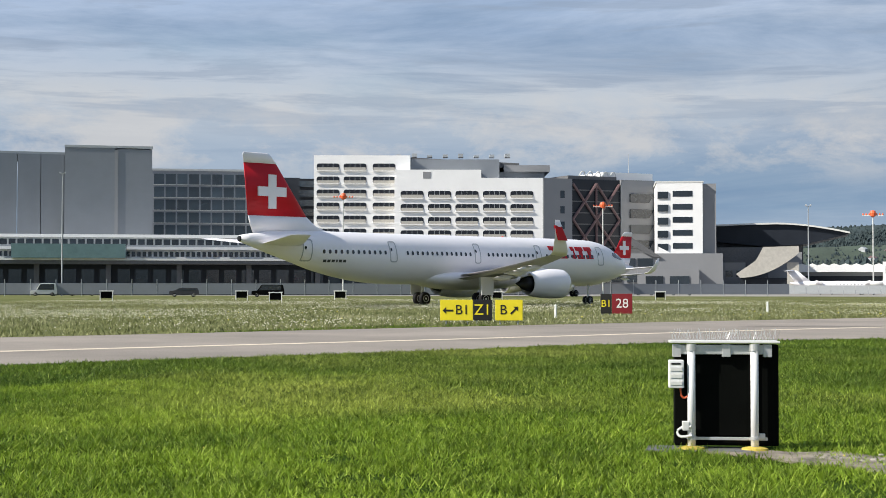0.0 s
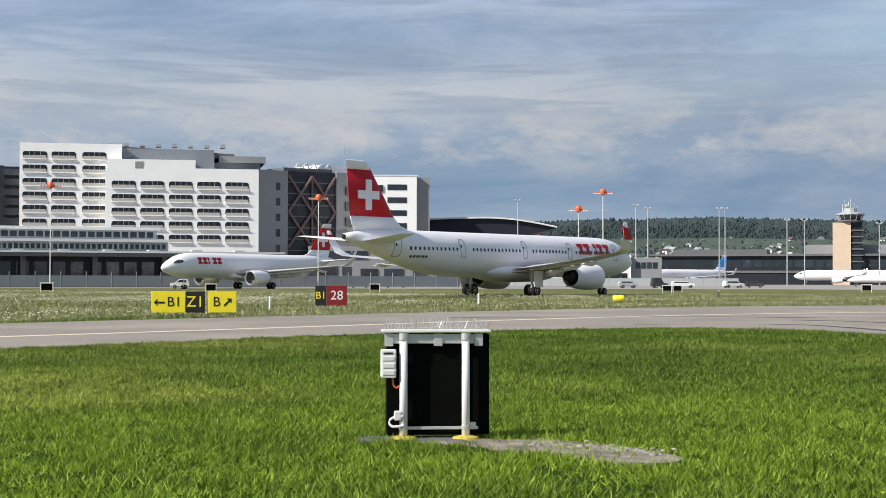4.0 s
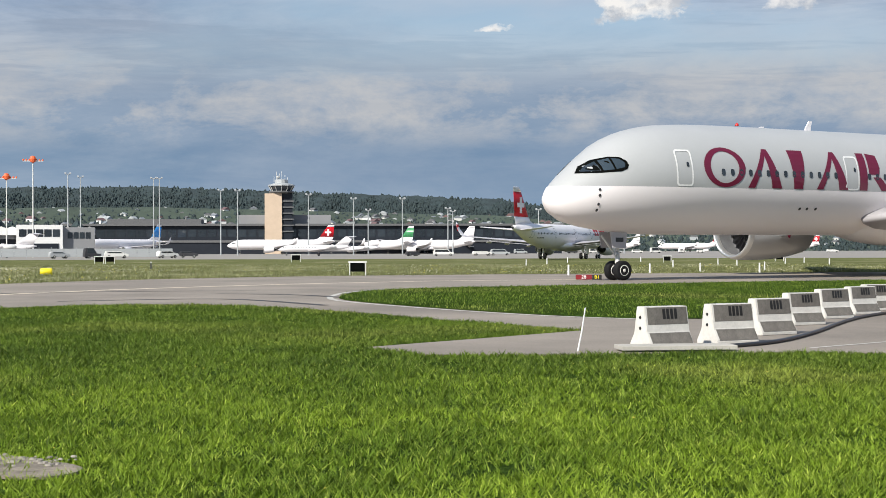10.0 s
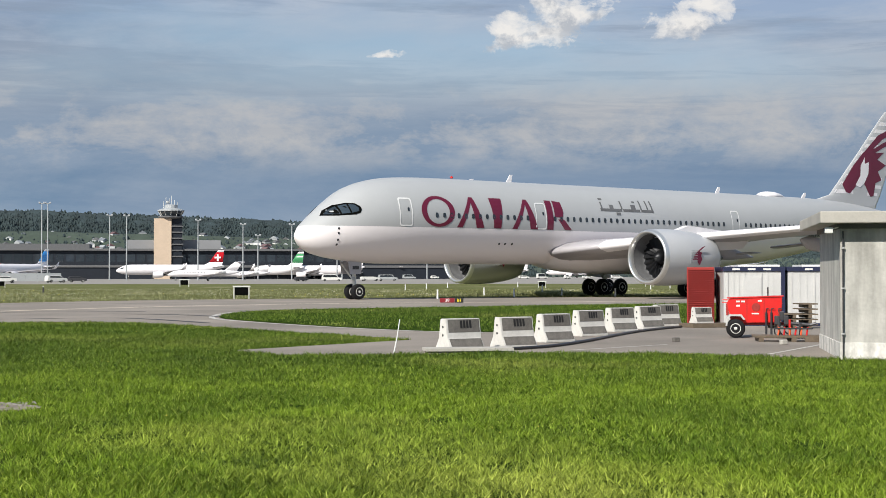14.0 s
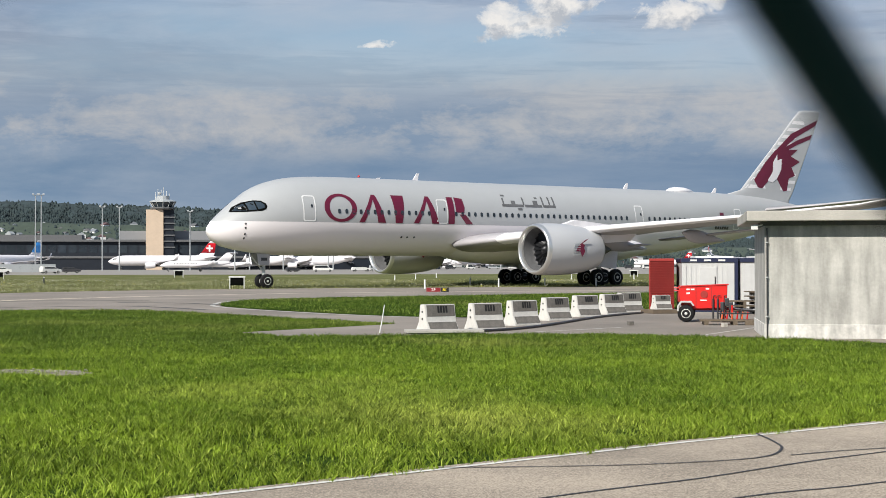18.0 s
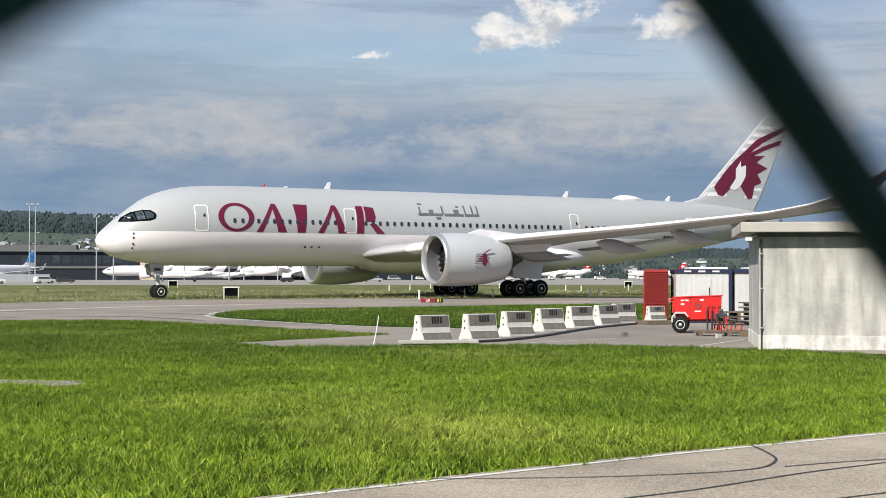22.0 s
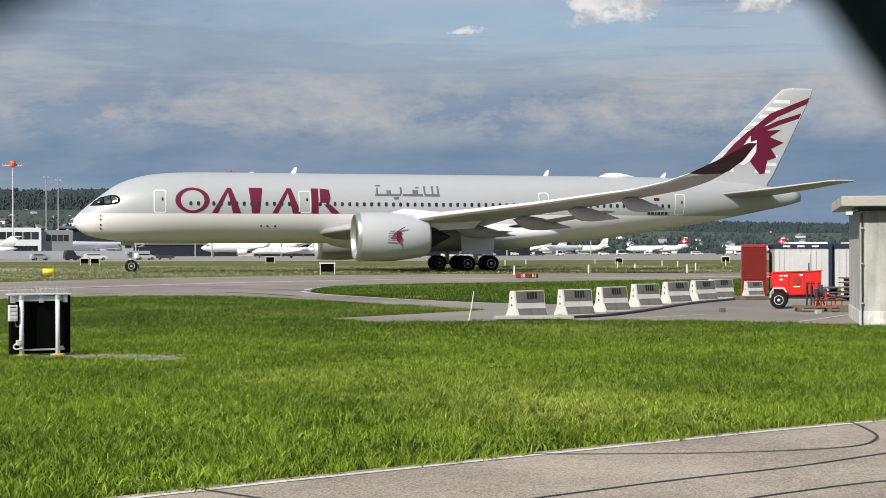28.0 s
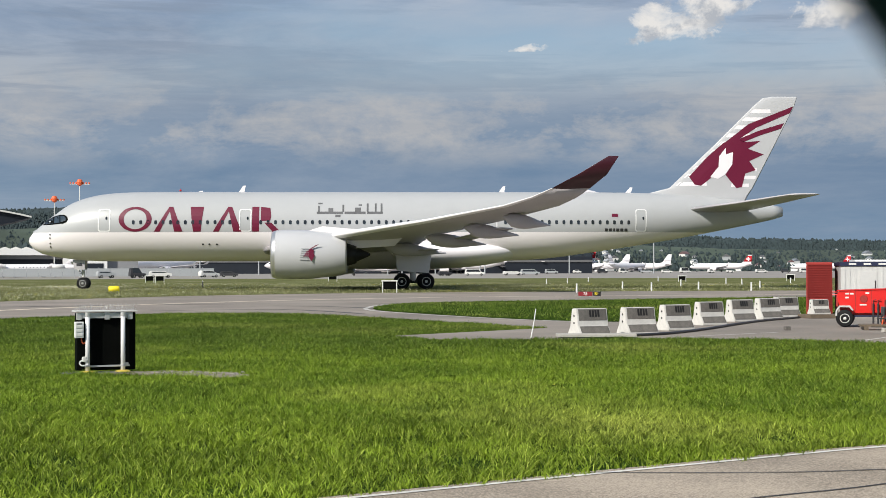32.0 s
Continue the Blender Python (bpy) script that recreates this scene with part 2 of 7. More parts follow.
def split_paint(name, above, below, level, rough=0.25, band=None):
    """Glossy aircraft paint in two colours that meet at one height."""
    m = mat(name, above, rough, var=0.03, scale=0.6, fine=9.0, coat=0.08)
    nodes, link = m.node_tree.nodes, m.node_tree.links.new
    p = nodes["Principled BSDF"]
    first = p.inputs["Base Color"].links[0].from_socket
    co = nodes.new("ShaderNodeTexCoord")
    sep = nodes.new("ShaderNodeSeparateXYZ")
    link(co.outputs["Object"], sep.inputs[0])
    gt = nodes.new("ShaderNodeMath")
    gt.operation = "GREATER_THAN"
    link(sep.outputs[2], gt.inputs[0])
    gt.inputs[1].default_value = level
    mx = nodes.new("ShaderNodeMix")
    mx.data_type = "RGBA"
    link(gt.outputs[0], mx.inputs[0])
    mx.inputs[6].default_value = (*below, 1)
    link(first, mx.inputs[7])
    last = mx.outputs[2]
    if band:
        lo, hi, color = band
        a, b = nodes.new("ShaderNodeMath"), nodes.new("ShaderNodeMath")
        a.operation, b.operation = "GREATER_THAN", "LESS_THAN"
        for n, v in ((a, lo), (b, hi)):
            link(sep.outputs[2], n.inputs[0])
            n.inputs[1].default_value = v
        both = nodes.new("ShaderNodeMath")
        both.operation = "MULTIPLY"
        link(a.outputs[0], both.inputs[0])
        link(b.outputs[0], both.inputs[1])
        m2 = nodes.new("ShaderNodeMix")
        m2.data_type = "RGBA"
        link(both.outputs[0], m2.inputs[0])
        link(last, m2.inputs[6])
        m2.inputs[7].default_value = (*color, 1)
        last = m2.outputs[2]
    link(last, p.inputs["Base Color"])
    return m


def grass_mat(name, dark, light, dry, per_island=False):
    m = bpy.data.materials.new(name)
    m.use_nodes = True
    nodes, link = m.node_tree.nodes, m.node_tree.links.new
    p = nodes["Principled BSDF"]
    p.inputs["Roughness"].default_value = 0.65
    p.inputs["Specular IOR Level"].default_value = 0.25 if per_island else 0.0
    geo = nodes.new("ShaderNodeNewGeometry")

    def noise_node(scale, detail=6):
        n = nodes.new("ShaderNodeTexNoise")
        n.inputs["Scale"].default_value, n.inputs["Detail"].default_value = scale, detail
        link(geo.outputs["Position"], n.inputs["Vector"])
        return n.outputs["Fac"]

    def mix(fac, a, b):
        n = nodes.new("ShaderNodeMix")
        n.data_type = "RGBA"
        link(fac, n.inputs[0])
        for k, v in ((6, a), (7, b)):
            if isinstance(v, tuple):
                n.inputs[k].default_value = (*v, 1)
            else:
                link(v, n.inputs[k])
        return n.outputs[2]

    def soft(fac, lo, hi):
        n = nodes.new("ShaderNodeMapRange")
        n.inputs["From Min"].default_value, n.inputs["From Max"].default_value = lo, hi
        link(fac, n.inputs["Value"])
        return n.outputs[0]

    c = mix(soft(noise_node(0.35), 0.35, 0.65), dark, light)
    c = mix(soft(noise_node(0.09, 3), 0.52, 0.75), c, dry)
    if per_island:
        c = mix(soft(geo.outputs["Random Per Island"], 0.76, 1.3), c, dry)
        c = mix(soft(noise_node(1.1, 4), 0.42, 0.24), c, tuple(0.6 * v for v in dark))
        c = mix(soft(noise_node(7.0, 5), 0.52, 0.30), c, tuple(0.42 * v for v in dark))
        vary = nodes.new("ShaderNodeHueSaturation")
        span = nodes.new("ShaderNodeMapRange")
        span.inputs["To Min"].default_value, span.inputs["To Max"].default_value = 0.62, 1.5
        link(geo.outputs["Random Per Island"], span.inputs["Value"])
        link(span.outputs[0], vary.inputs["Value"])
        link(c, vary.inputs["Color"])
        c = vary.outputs[0]
        p.inputs["Subsurface Weight"].default_value = 0.0
        tr = nodes.new("ShaderNodeBsdfTranslucent")
        link(c, tr.inputs["Color"])
        add = nodes.new("ShaderNodeMixShader")
        add.inputs[0].default_value = 0.35
        link(p.outputs[0], add.inputs[1])
        link(tr.outputs[0], add.inputs[2])
        link(add.outputs[0], nodes["Material Output"].inputs["Surface"])
    else:
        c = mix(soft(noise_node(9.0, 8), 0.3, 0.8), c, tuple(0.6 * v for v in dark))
        b = nodes.new("ShaderNodeBump")
        b.inputs["Strength"].default_value, b.inputs["Distance"].default_value = 0.8, 0.08
        link(noise_node(14.0, 8), b.inputs["Height"])
        link(b.outputs[0], p.inputs["Normal"])
    link(c, p.inputs["Base Color"])
    return m


def streaked(m, lo=0.78, hi=1.2):
    """Rain streaks and pale patches, long in the upright direction."""
    nodes, link = m.node_tree.nodes, m.node_tree.links.new
    p = nodes["Principled BSDF"]
    first = p.inputs["Base Color"].links[0].from_socket
    co, mp = nodes.new("ShaderNodeTexCoord"), nodes.new("ShaderNodeMapping")
    mp.inputs["Scale"].default_value = (3.2, 3.2, 0.55)
    link(co.outputs["Object"], mp.inputs["Vector"])
    n = nodes.new("ShaderNodeTexNoise")
    n.inputs["Scale"].default_value, n.inputs["Detail"].default_value = 1.3, 5
    link(mp.outputs[0], n.inputs["Vector"])
    r = nodes.new("ShaderNodeMapRange")
    r.inputs["From Min"].default_value, r.inputs["From Max"].default_value = 0.35, 0.65
    r.inputs["To Min"].default_value, r.inputs["To Max"].default_value = lo, hi
    link(n.outputs["Fac"], r.inputs["Value"])
    hsv = nodes.new("ShaderNodeHueSaturation")
    link(first, hsv.inputs["Color"])
    link(r.outputs[0], hsv.inputs["Value"])
    link(hsv.outputs[0], p.inputs["Base Color"])
    return m


# Ground green, darkened to stand for shade in the gaps between blades.
GRASS_SHADE = grass_mat("grass_shade_ground", (0.034, 0.062, 0.012), (0.056, 0.098, 0.018), (0.095, 0.115, 0.03))
MBLADE = grass_mat("meadow_blades", (0.165, 0.185, 0.066), (0.275, 0.285, 0.118), (0.52, 0.50, 0.32), True)
BLADE = grass_mat("grass_blades", (0.152, 0.228, 0.016), (0.28, 0.395, 0.03), (0.5, 0.52, 0.12), True)
FIELD = grass_mat("field_blades", (0.13, 0.215, 0.016), (0.25, 0.365, 0.028), (0.46, 0.48, 0.10), True)
MOWN = grass_mat("mown_blades", (0.08, 0.138, 0.014), (0.15, 0.23, 0.023), (0.32, 0.35, 0.08), True)
MEADOW = grass_mat("meadow_ground", (0.13, 0.145, 0.058), (0.205, 0.21, 0.095), (0.36, 0.35, 0.21))
ASPHALT = mat("asphalt_worn", (0.35, 0.292, 0.225), 0.92, var=0.42, scale=0.5, fine=60, bump=0.5, grain=0.72, hard=0.07)
TAXI = mat("taxiway_asphalt", (0.245, 0.212, 0.178), 0.88, var=0.24, scale=0.16, fine=26, bump=0.15, hard=0.12)
APRON = mat("apron_concrete", (0.27, 0.25, 0.225), 0.85, var=0.16, scale=0.03, fine=3)
TAR = mat("tar_seam", (0.035, 0.033, 0.032), 0.6, var=0.2)
LINE_W = mat("line_white", (0.50, 0.48, 0.44), 0.75, var=0.35, scale=2, fine=30)
EDGE_W = mat("edge_white", (0.66, 0.64, 0.58), 0.75, var=0.3, scale=4, fine=40)
LINE_Y = mat("line_yellow", (0.62, 0.53, 0.41), 0.75, var=0.25, scale=2, fine=30)
CONCRETE = mat("concrete", (0.42, 0.40, 0.36), 0.85, var=0.16, scale=1.5, fine=25, bump=0.3)
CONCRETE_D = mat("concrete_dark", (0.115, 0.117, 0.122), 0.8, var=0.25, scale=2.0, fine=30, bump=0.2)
GRIME_SHADE = mat("grimy_shaded_concrete", (0.135, 0.125, 0.112), 0.9, var=0.35, scale=5.0, fine=40, bump=0.2)
# Lifted above plain concrete so that the barrier ends look sunlit.
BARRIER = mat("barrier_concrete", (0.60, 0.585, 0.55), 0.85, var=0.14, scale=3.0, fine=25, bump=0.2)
PLINTH = streaked(mat("flaking_plinth", (0.56, 0.545, 0.51), 0.9, var=0.3, scale=2.5, fine=12, bump=0.3), 0.7, 1.25)
SHED_WALL = streaked(mat("shed_render", (0.41, 0.40, 0.37), 0.9, var=0.20, scale=1.6, fine=14, bump=0.25))
WHITE = mat("white_paint", (0.76, 0.76, 0.75), 0.4, var=0.05, scale=2)
CABIN = mat("cabin_panel", (0.52, 0.52, 0.51), 0.5, var=0.1, scale=1.5, fine=20)
OFFWHITE = mat("offwhite_panel", (0.66, 0.66, 0.63), 0.5, var=0.08, scale=2)
GREYP = mat("grey_paint", (0.36, 0.38, 0.39), 0.5, var=0.08)
STEEL = mat("galvanised_steel", (0.62, 0.62, 0.61), 0.42, 0.55, var=0.12, scale=6)
DARKST = mat("dark_steel", (0.07, 0.07, 0.075), 0.45, 0.6, var=0.2)
BLACK = mat("black_panel", (0.0025, 0.003, 0.0025), 0.7, var=0.3, scale=4, spec=0.05)
RUBBER = mat("rubber", (0.010, 0.010, 0.011), 0.8, var=0.3, spec=0.25)
RED = mat("red_paint", (0.62, 0.014, 0.012), 0.35, var=0.08, coat=0.3)
REDD = mat("red_louvre", (0.30, 0.022, 0.016), 0.55, var=0.15)
CROSSRED = mat("tail_red", (0.46, 0.004, 0.012), 0.5, var=0.04, coat=0.0, spec=0.3)
# The maroon again, darkened to carry the shade on the upturned wing tips.
MAROON_SHADE = mat("shaded_maroon_paint", (0.045, 0.006, 0.014), 0.4, var=0.08)
MAROON = mat("maroon_paint", (0.135, 0.006, 0.030), 0.35, var=0.05, coat=0.1)
YELLOW = mat("sign_yellow", (0.85, 0.70, 0.02), 0.45, var=0.06)
FOOT_Y = mat("worn_yellow", (0.50, 0.38, 0.06), 0.8, var=0.45, scale=12)
SIGNRED = mat("sign_red", (0.20, 0.008, 0.014), 0.5, var=0.08)
SIGNBLK = mat("sign_black", (0.012, 0.011, 0.01), 0.5, var=0.2)
ORANGE = mat("orange_head", (0.75, 0.13, 0.04), 0.5, var=0.1)
BLUE = mat("tail_blue", (0.03, 0.28, 0.72), 0.35, var=0.1, coat=0.3)
GREEN_T = mat("tail_green", (0.05, 0.25, 0.10), 0.35, var=0.1)
TEAL = mat("teal_glass", (0.13, 0.21, 0.21), 0.2, var=0.2, scale=0.5, fine=4)
NAVY = mat("navy_trim", (0.02, 0.025, 0.06), 0.4, var=0.1)
WOOD = mat("pallet_wood", (0.13, 0.10, 0.07), 0.85, var=0.3, scale=6)
GLASS_D = mat("window_dark", (0.022, 0.028, 0.034), 0.12, var=0.3, scale=0.4, fine=3, spec=0.8, random_tint=0.35)
GLASS_B = mat("window_blue", (0.025, 0.038, 0.05), 0.2, var=0.3, scale=0.4, fine=3, spec=0.8, random_tint=0.4)
AC_GREY = split_paint("aircraft_grey_over_white", (0.41, 0.42, 0.425), (0.845, 0.80, 0.805), 4.93, 0.38)
AC_GREY1 = mat("aircraft_grey", (0.49, 0.495, 0.505), 0.28, var=0.03, scale=0.5, coat=0.3)
AC_WHITE = mat("aircraft_white", (0.81, 0.785, 0.80), 0.34, var=0.04, scale=0.5, coat=0.1)
AC_WING = mat("wing_grey", (0.44, 0.425, 0.445), 0.4, var=0.08, scale=0.8)
LIP_W = mat("white_edge_paint", (0.80, 0.78, 0.79), 0.35, var=0.04)
LIP = mat("intake_lip", (0.66, 0.66, 0.65), 0.3, 0.8, var=0.05)
FAN = mat("fan_dark", (0.02, 0.021, 0.024), 0.4, 0.5, var=0.3)
FENCE = mat("green_plastic_wire", (0.0012, 0.016, 0.0165), 0.6, var=0.15, scale=30, spec=0.06)
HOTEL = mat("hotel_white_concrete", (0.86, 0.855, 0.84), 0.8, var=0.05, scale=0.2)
# Grey concrete, darkened further for the shade of walls turned from the sun.
HOTEL_GREY_SHADE = mat("hotel_grey_shaded_concrete", (0.235, 0.24, 0.25), 0.8, var=0.06, scale=0.2)
CLAD = mat("grey_cladding", (0.19, 0.207, 0.23), 0.6, var=0.08, scale=0.2)
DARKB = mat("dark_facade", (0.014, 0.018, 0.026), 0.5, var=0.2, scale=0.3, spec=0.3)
FRAMEB = mat("brown_frame", (0.14, 0.085, 0.085), 0.6, var=0.15)
BEIGE = mat("tower_beige", (0.56, 0.44, 0.33), 0.8, var=0.08, scale=0.4)
SOIL = mat("bare_soil", (0.21, 0.18, 0.14), 0.95, var=0.75, scale=3.0, fine=22, bump=0.8)
STONE = mat("field_stone", (0.27, 0.245, 0.21), 0.9, var=0.35, scale=8, random_tint=0.4)
# Blue lifted into the woods' base colour stands in for distance haze.
HAZY_FOREST = mat("hazy_forest", (0.027, 0.043, 0.045), 0.9, var=0.5, scale=0.05, fine=0.4, bump=0.0)
HILL = mat("hill_meadow", (0.05, 0.07, 0.05), 0.9, var=0.35, scale=0.01, fine=0.08)
FLOWER = mat("flower_white", (0.62, 0.60, 0.46), 0.8, var=0.15)
FLOWER_Y = mat("flower_yellow", (0.52, 0.46, 0.06), 0.8, var=0.1)
LAMP = mat("lamp_glass", (0.42, 0.44, 0.46), 0.3, var=0.05)

# ---------------------------------------------------------------- mesh helpers
from mathutils.bvhtree import BVHTree


def mesh_of(bm, name, material, smooth=False):
    me = bpy.data.meshes.new(name)
    if smooth:
        for f in bm.faces:
            f.smooth = True
    bm.normal_update()
    bm.to_mesh(me)
    bm.free()
    for m in (material if isinstance(material, (list, tuple)) else [material]):
        me.materials.append(m)
    return me


def part(name, bm, material, parent, label="", smooth=False):
    """Links a bmesh as one mesh object under a thing or under a part."""
    ob = new(name, mesh_of(bm, name, material, smooth))
    ob.parent = parent
    return tagged(ob, label) if label else ob


def share(name, me, parent, m, label=""):
    """A further object on a mesh that is there already."""
    ob = new(name, me)
    ob.parent, ob.matrix_local = parent, m
    return tagged(ob, label) if label else ob


def thing(name, m, label, category, group="", kind=""):
    ob = new(name)
    ob.empty_display_size = 0.2
    ob.matrix_world = m
    return tagged(ob, label, category, group, kind)


def solid(name, bm, material, m, label, category="", group="", kind="", smooth=False):
    ob = new(name, mesh_of(bm, name, material, smooth))
    ob.matrix_world = m
    return tagged(ob, label, category, group, kind)


def box(x0, x1, y0, y1, z0, z1, bevel=0.0, bm=None):
    bm = bm or bmesh.new()
    made = bmesh.ops.create_cube(bm, size=1.0, matrix=Matrix.LocRotScale(
        ((x0 + x1) / 2, (y0 + y1) / 2, (z0 + z1) / 2), None, (abs(x1 - x0), abs(y1 - y0), abs(z1 - z0))))
    if bevel:
        es = {e for v in made["verts"] for e in v.link_edges}
        bmesh.ops.bevel(bm, geom=list(es), offset=bevel, segments=2, affect="EDGES", profile=0.6)
    return bm


def tube(points, r, sides=8, bm=None, close=False):
    """A round bar of radius r (or one radius a point) along a line of points."""
    bm = bm or bmesh.new()
    pts = [Vector(p) for p in points]
    rings, n = [], len(pts)
    for i, p in enumerate(pts):
        d = (pts[min(i + 1, n - 1)] - pts[max(i - 1, 0)]).normalized()
        a = d.cross(Vector((0, 0, 1)) if abs(d.z) < 0.9 else Vector((1, 0, 0))).normalized()
        b = d.cross(a)
        rr = r[i] if isinstance(r, (list, tuple)) else r
        rings.append([bm.verts.new(p + rr * (math.cos(k * 2 * math.pi / sides) * a + math.sin(k * 2 * math.pi / sides) * b)) for k in range(sides)])
    for u, v in zip(rings, rings[1:]):
        for k in range(sides):
            bm.faces.new((u[k], u[(k + 1) % sides], v[(k + 1) % sides], v[k]))
    bm.faces.new(rings[0][::-1])
    bm.faces.new(rings[-1])
    return bm


def spin(profile, axis="x", sides=32, bm=None, at=(0, 0, 0)):
    """A turned shape: profile of (along, radius), round the axis x, y or z through a point."""
    bm = bm or bmesh.new()
    at = Vector(at)
    rings = []
    for u, r in profile:
        ring = []
        for k in range(sides):
            c, s = r * math.cos(2 * math.pi * k / sides), r * math.sin(2 * math.pi * k / sides)
            v = {"x": (u, c, s), "y": (s, u, c), "z": (c, s, u)}[axis]
            ring.append(bm.verts.new(at + Vector(v)))
        rings.append(ring)
    for u, v in zip(rings, rings[1:]):
        for k in range(sides):
            bm.faces.new((u[k], u[(k + 1) % sides], v[(k + 1) % sides], v[k]))
    for ring, flip in ((rings[0], True), (rings[-1], False)):
        bm.faces.new(ring[::-1] if flip else ring)
    return bm


def prism(outline, y0, y1, bm=None):
    """A plate: an outline in x and z, from y0 to y1."""
    bm = bm or bmesh.new()
    a = [bm.verts.new((x, y0, z)) for x, z in outline]
    b = [bm.verts.new((x, y1, z)) for x, z in outline]
    n = len(a)
    bm.faces.new(a)
    bm.faces.new(b[::-1])
    for i in range(n):
        bm.faces.new((a[i], b[i], b[(i + 1) % n], a[(i + 1) % n]))
    bmesh.ops.recalc_face_normals(bm, faces=bm.faces)
    return bm


def sheet(outline, z, bm=None, skirt=0.02):
    """A flat piece of paving: an outline in x and y, with its top at z."""
    bm = bm or bmesh.new()
    a = [bm.verts.new((x, y, z)) for x, y in outline]
    b = [bm.verts.new((x, y, z - skirt)) for x, y in outline]
    f = bm.faces.new(a)
    if f.normal.z < 0:
        f.normal_flip()
    f.normal_update()
    n = len(a)
    for i in range(n):
        bm.faces.new((a[i], b[i], b[(i + 1) % n], a[(i + 1) % n]))
    bmesh.ops.triangulate(bm, faces=[f])
    bmesh.ops.recalc_face_normals(bm, faces=bm.faces)
    return bm


def rounded(points, steps=6):
    """A smooth line (Catmull-Rom) through points."""
    p = [Vector(q) for q in points]
    out = []
    for i in range(len(p) - 1):
        a, b, c, d = p[max(i - 1, 0)], p[i], p[i + 1], p[min(i + 2, len(p) - 1)]
        for k in range(steps):
            t = k / steps
            out.append(0.5 * (2 * b + (c - a) * t + (2 * a - 5 * b + 4 * c - d) * t * t + (3 * b - a - 3 * c + d) * t ** 3))
    out.append(p[-1])
    return [tuple(v) for v in out]


def ribbon(points, width, z, bm=None):
    """A painted line on the ground along points."""
    bm = bm or bmesh.new()
    p = [Vector((q[0], q[1], 0)) for q in points]
    rows = []
    for i, q in enumerate(p):
        d = (p[min(i + 1, len(p) - 1)] - p[max(i - 1, 0)]).normalized()
        s = Vector((-d.y, d.x, 0)) * width / 2
        rows.append((bm.verts.new(q + s + Vector((0, 0, z))), bm.verts.new(q - s + Vector((0, 0, z)))))
    for a, b in zip(rows, rows[1:]):
        bm.faces.new((a[0], a[1], b[1], b[0]))
    bmesh.ops.recalc_face_normals(bm, faces=bm.faces)
    for f in bm.faces:
        if f.normal.z < 0:
            f.normal_flip()
    return bm


def words(name, text, size, material, parent, m, label=""):
    """Flat lettering in the built-in font; it stands in x and z, and is read from -y."""
    cu = bpy.data.curves.new(name, "FONT")
    cu.body, cu.size, cu.extrude, cu.align_x, cu.align_y = text, size, 0.004, "CENTER", "CENTER"
    tmp = new("tmp", cu)
    me = bpy.data.meshes.new_from_object(tmp.evaluated_get(bpy.context.evaluated_depsgraph_get()))
    bpy.data.objects.remove(tmp)
    me.transform(Matrix.Rotation(radians(90), 4, "X"))
    me.materials.clear()
    me.materials.append(material)
    return share(name, me, parent, m, label)


ORIGIN = Vector((-0.8, 10.9, 0.0))


def far(bearing, distance, z=0.0, turn=0.0):
    """A pose on the far side of the field: by bearing and distance from the edge of the service road, facing it (its -y side), turned by degrees."""
    a = radians(bearing)
    q = ORIGIN + distance * Vector((math.sin(a), math.cos(a), 0))
    return pose(q.x, q.y, z, 0, 0, -bearing + turn)


def wide(b0, b1, distance):
    return 2 * distance * math.tan(radians(b1 - b0) / 2)

# ---------------------------------------------------------------- ground and paving
bm = bmesh.new()
bmesh.ops.create_grid(bm, x_segments=60, y_segments=60, size=4500)
solid("ground", bm, GRASS_SHADE, pose(0, 400, 0), "mown green grass field of the airport", kind="structure")

# rough meadow between the taxiway and the apron
MEADOW_EDGE = [(-400, -60), (-120, -10), (-60, 10), (-42, 26), (-35.5, 41), (-31.5, 56), (-25, 77), (-19, 92), (-10, 103), (4, 110), (40, 118), (120, 130), (300, 150),
               (300, 290), (40, 300), (-60, 290), (-160, 245), (-420, 130)]
solid("ground_meadow", sheet(MEADOW_EDGE, 0.012, skirt=0.01), MEADOW, pose(0, 0, 0), "rough meadow with pale flowers beside the taxiway", kind="structure")

TAXI_NEAR = [(-75, -60), (-42, -10), (-29, 14), (-23.4, 30.5), (-20.7, 38), (-17.4, 48.2), (-14, 54), (-10.4, 57.2), (-6.6, 56.4), (-2.7, 51), (0.2, 45.8), (2.3, 42.2)]
TAXI_FAR = [(300, 152), (120, 131), (40, 119), (4, 111), (-10, 104), (-19, 93), (-25, 78), (-31.5, 57), (-35.5, 42), (-42, 27), (-60, 11), (-120, -9), (-140, -40)]
PAD_NEAR = [(0.4, 39.9), (-1.9, 37.2), (-0.9, 35.4), (1.0, 35.3), (3.5, 35.9), (7.5, 35.4), (10.0, 33.4), (14, 29.5), (40, 12), (60, 60), (34, 66)]
ISLAND = [(-4.1, 65.5), (-3.7, 60.5), (-1.0, 54.3), (2.0, 49.2), (4.6, 47.0), (8.0, 48.2), (13, 54), (20, 60), (34, 66), (90, 80), (160, 96), (160, 112), (60, 98), (21, 88), (7, 80), (-1.0, 75.0), (-3.5, 70.5)]
paving = rounded([(x, y, 0) for x, y in TAXI_NEAR], 4) + [(x, y, 0) for x, y in PAD_NEAR] + [(x, y, 0) for x, y in [(90, 80), (160, 96), (300, 120)]] + rounded([(x, y, 0) for x, y in TAXI_FAR], 3)
solid("road_taxiway", sheet([p[:2] for p in paving], 0.02), TAXI, pose(0, 0, 0), "wide taxiway of worn grey-brown asphalt", kind="structure")
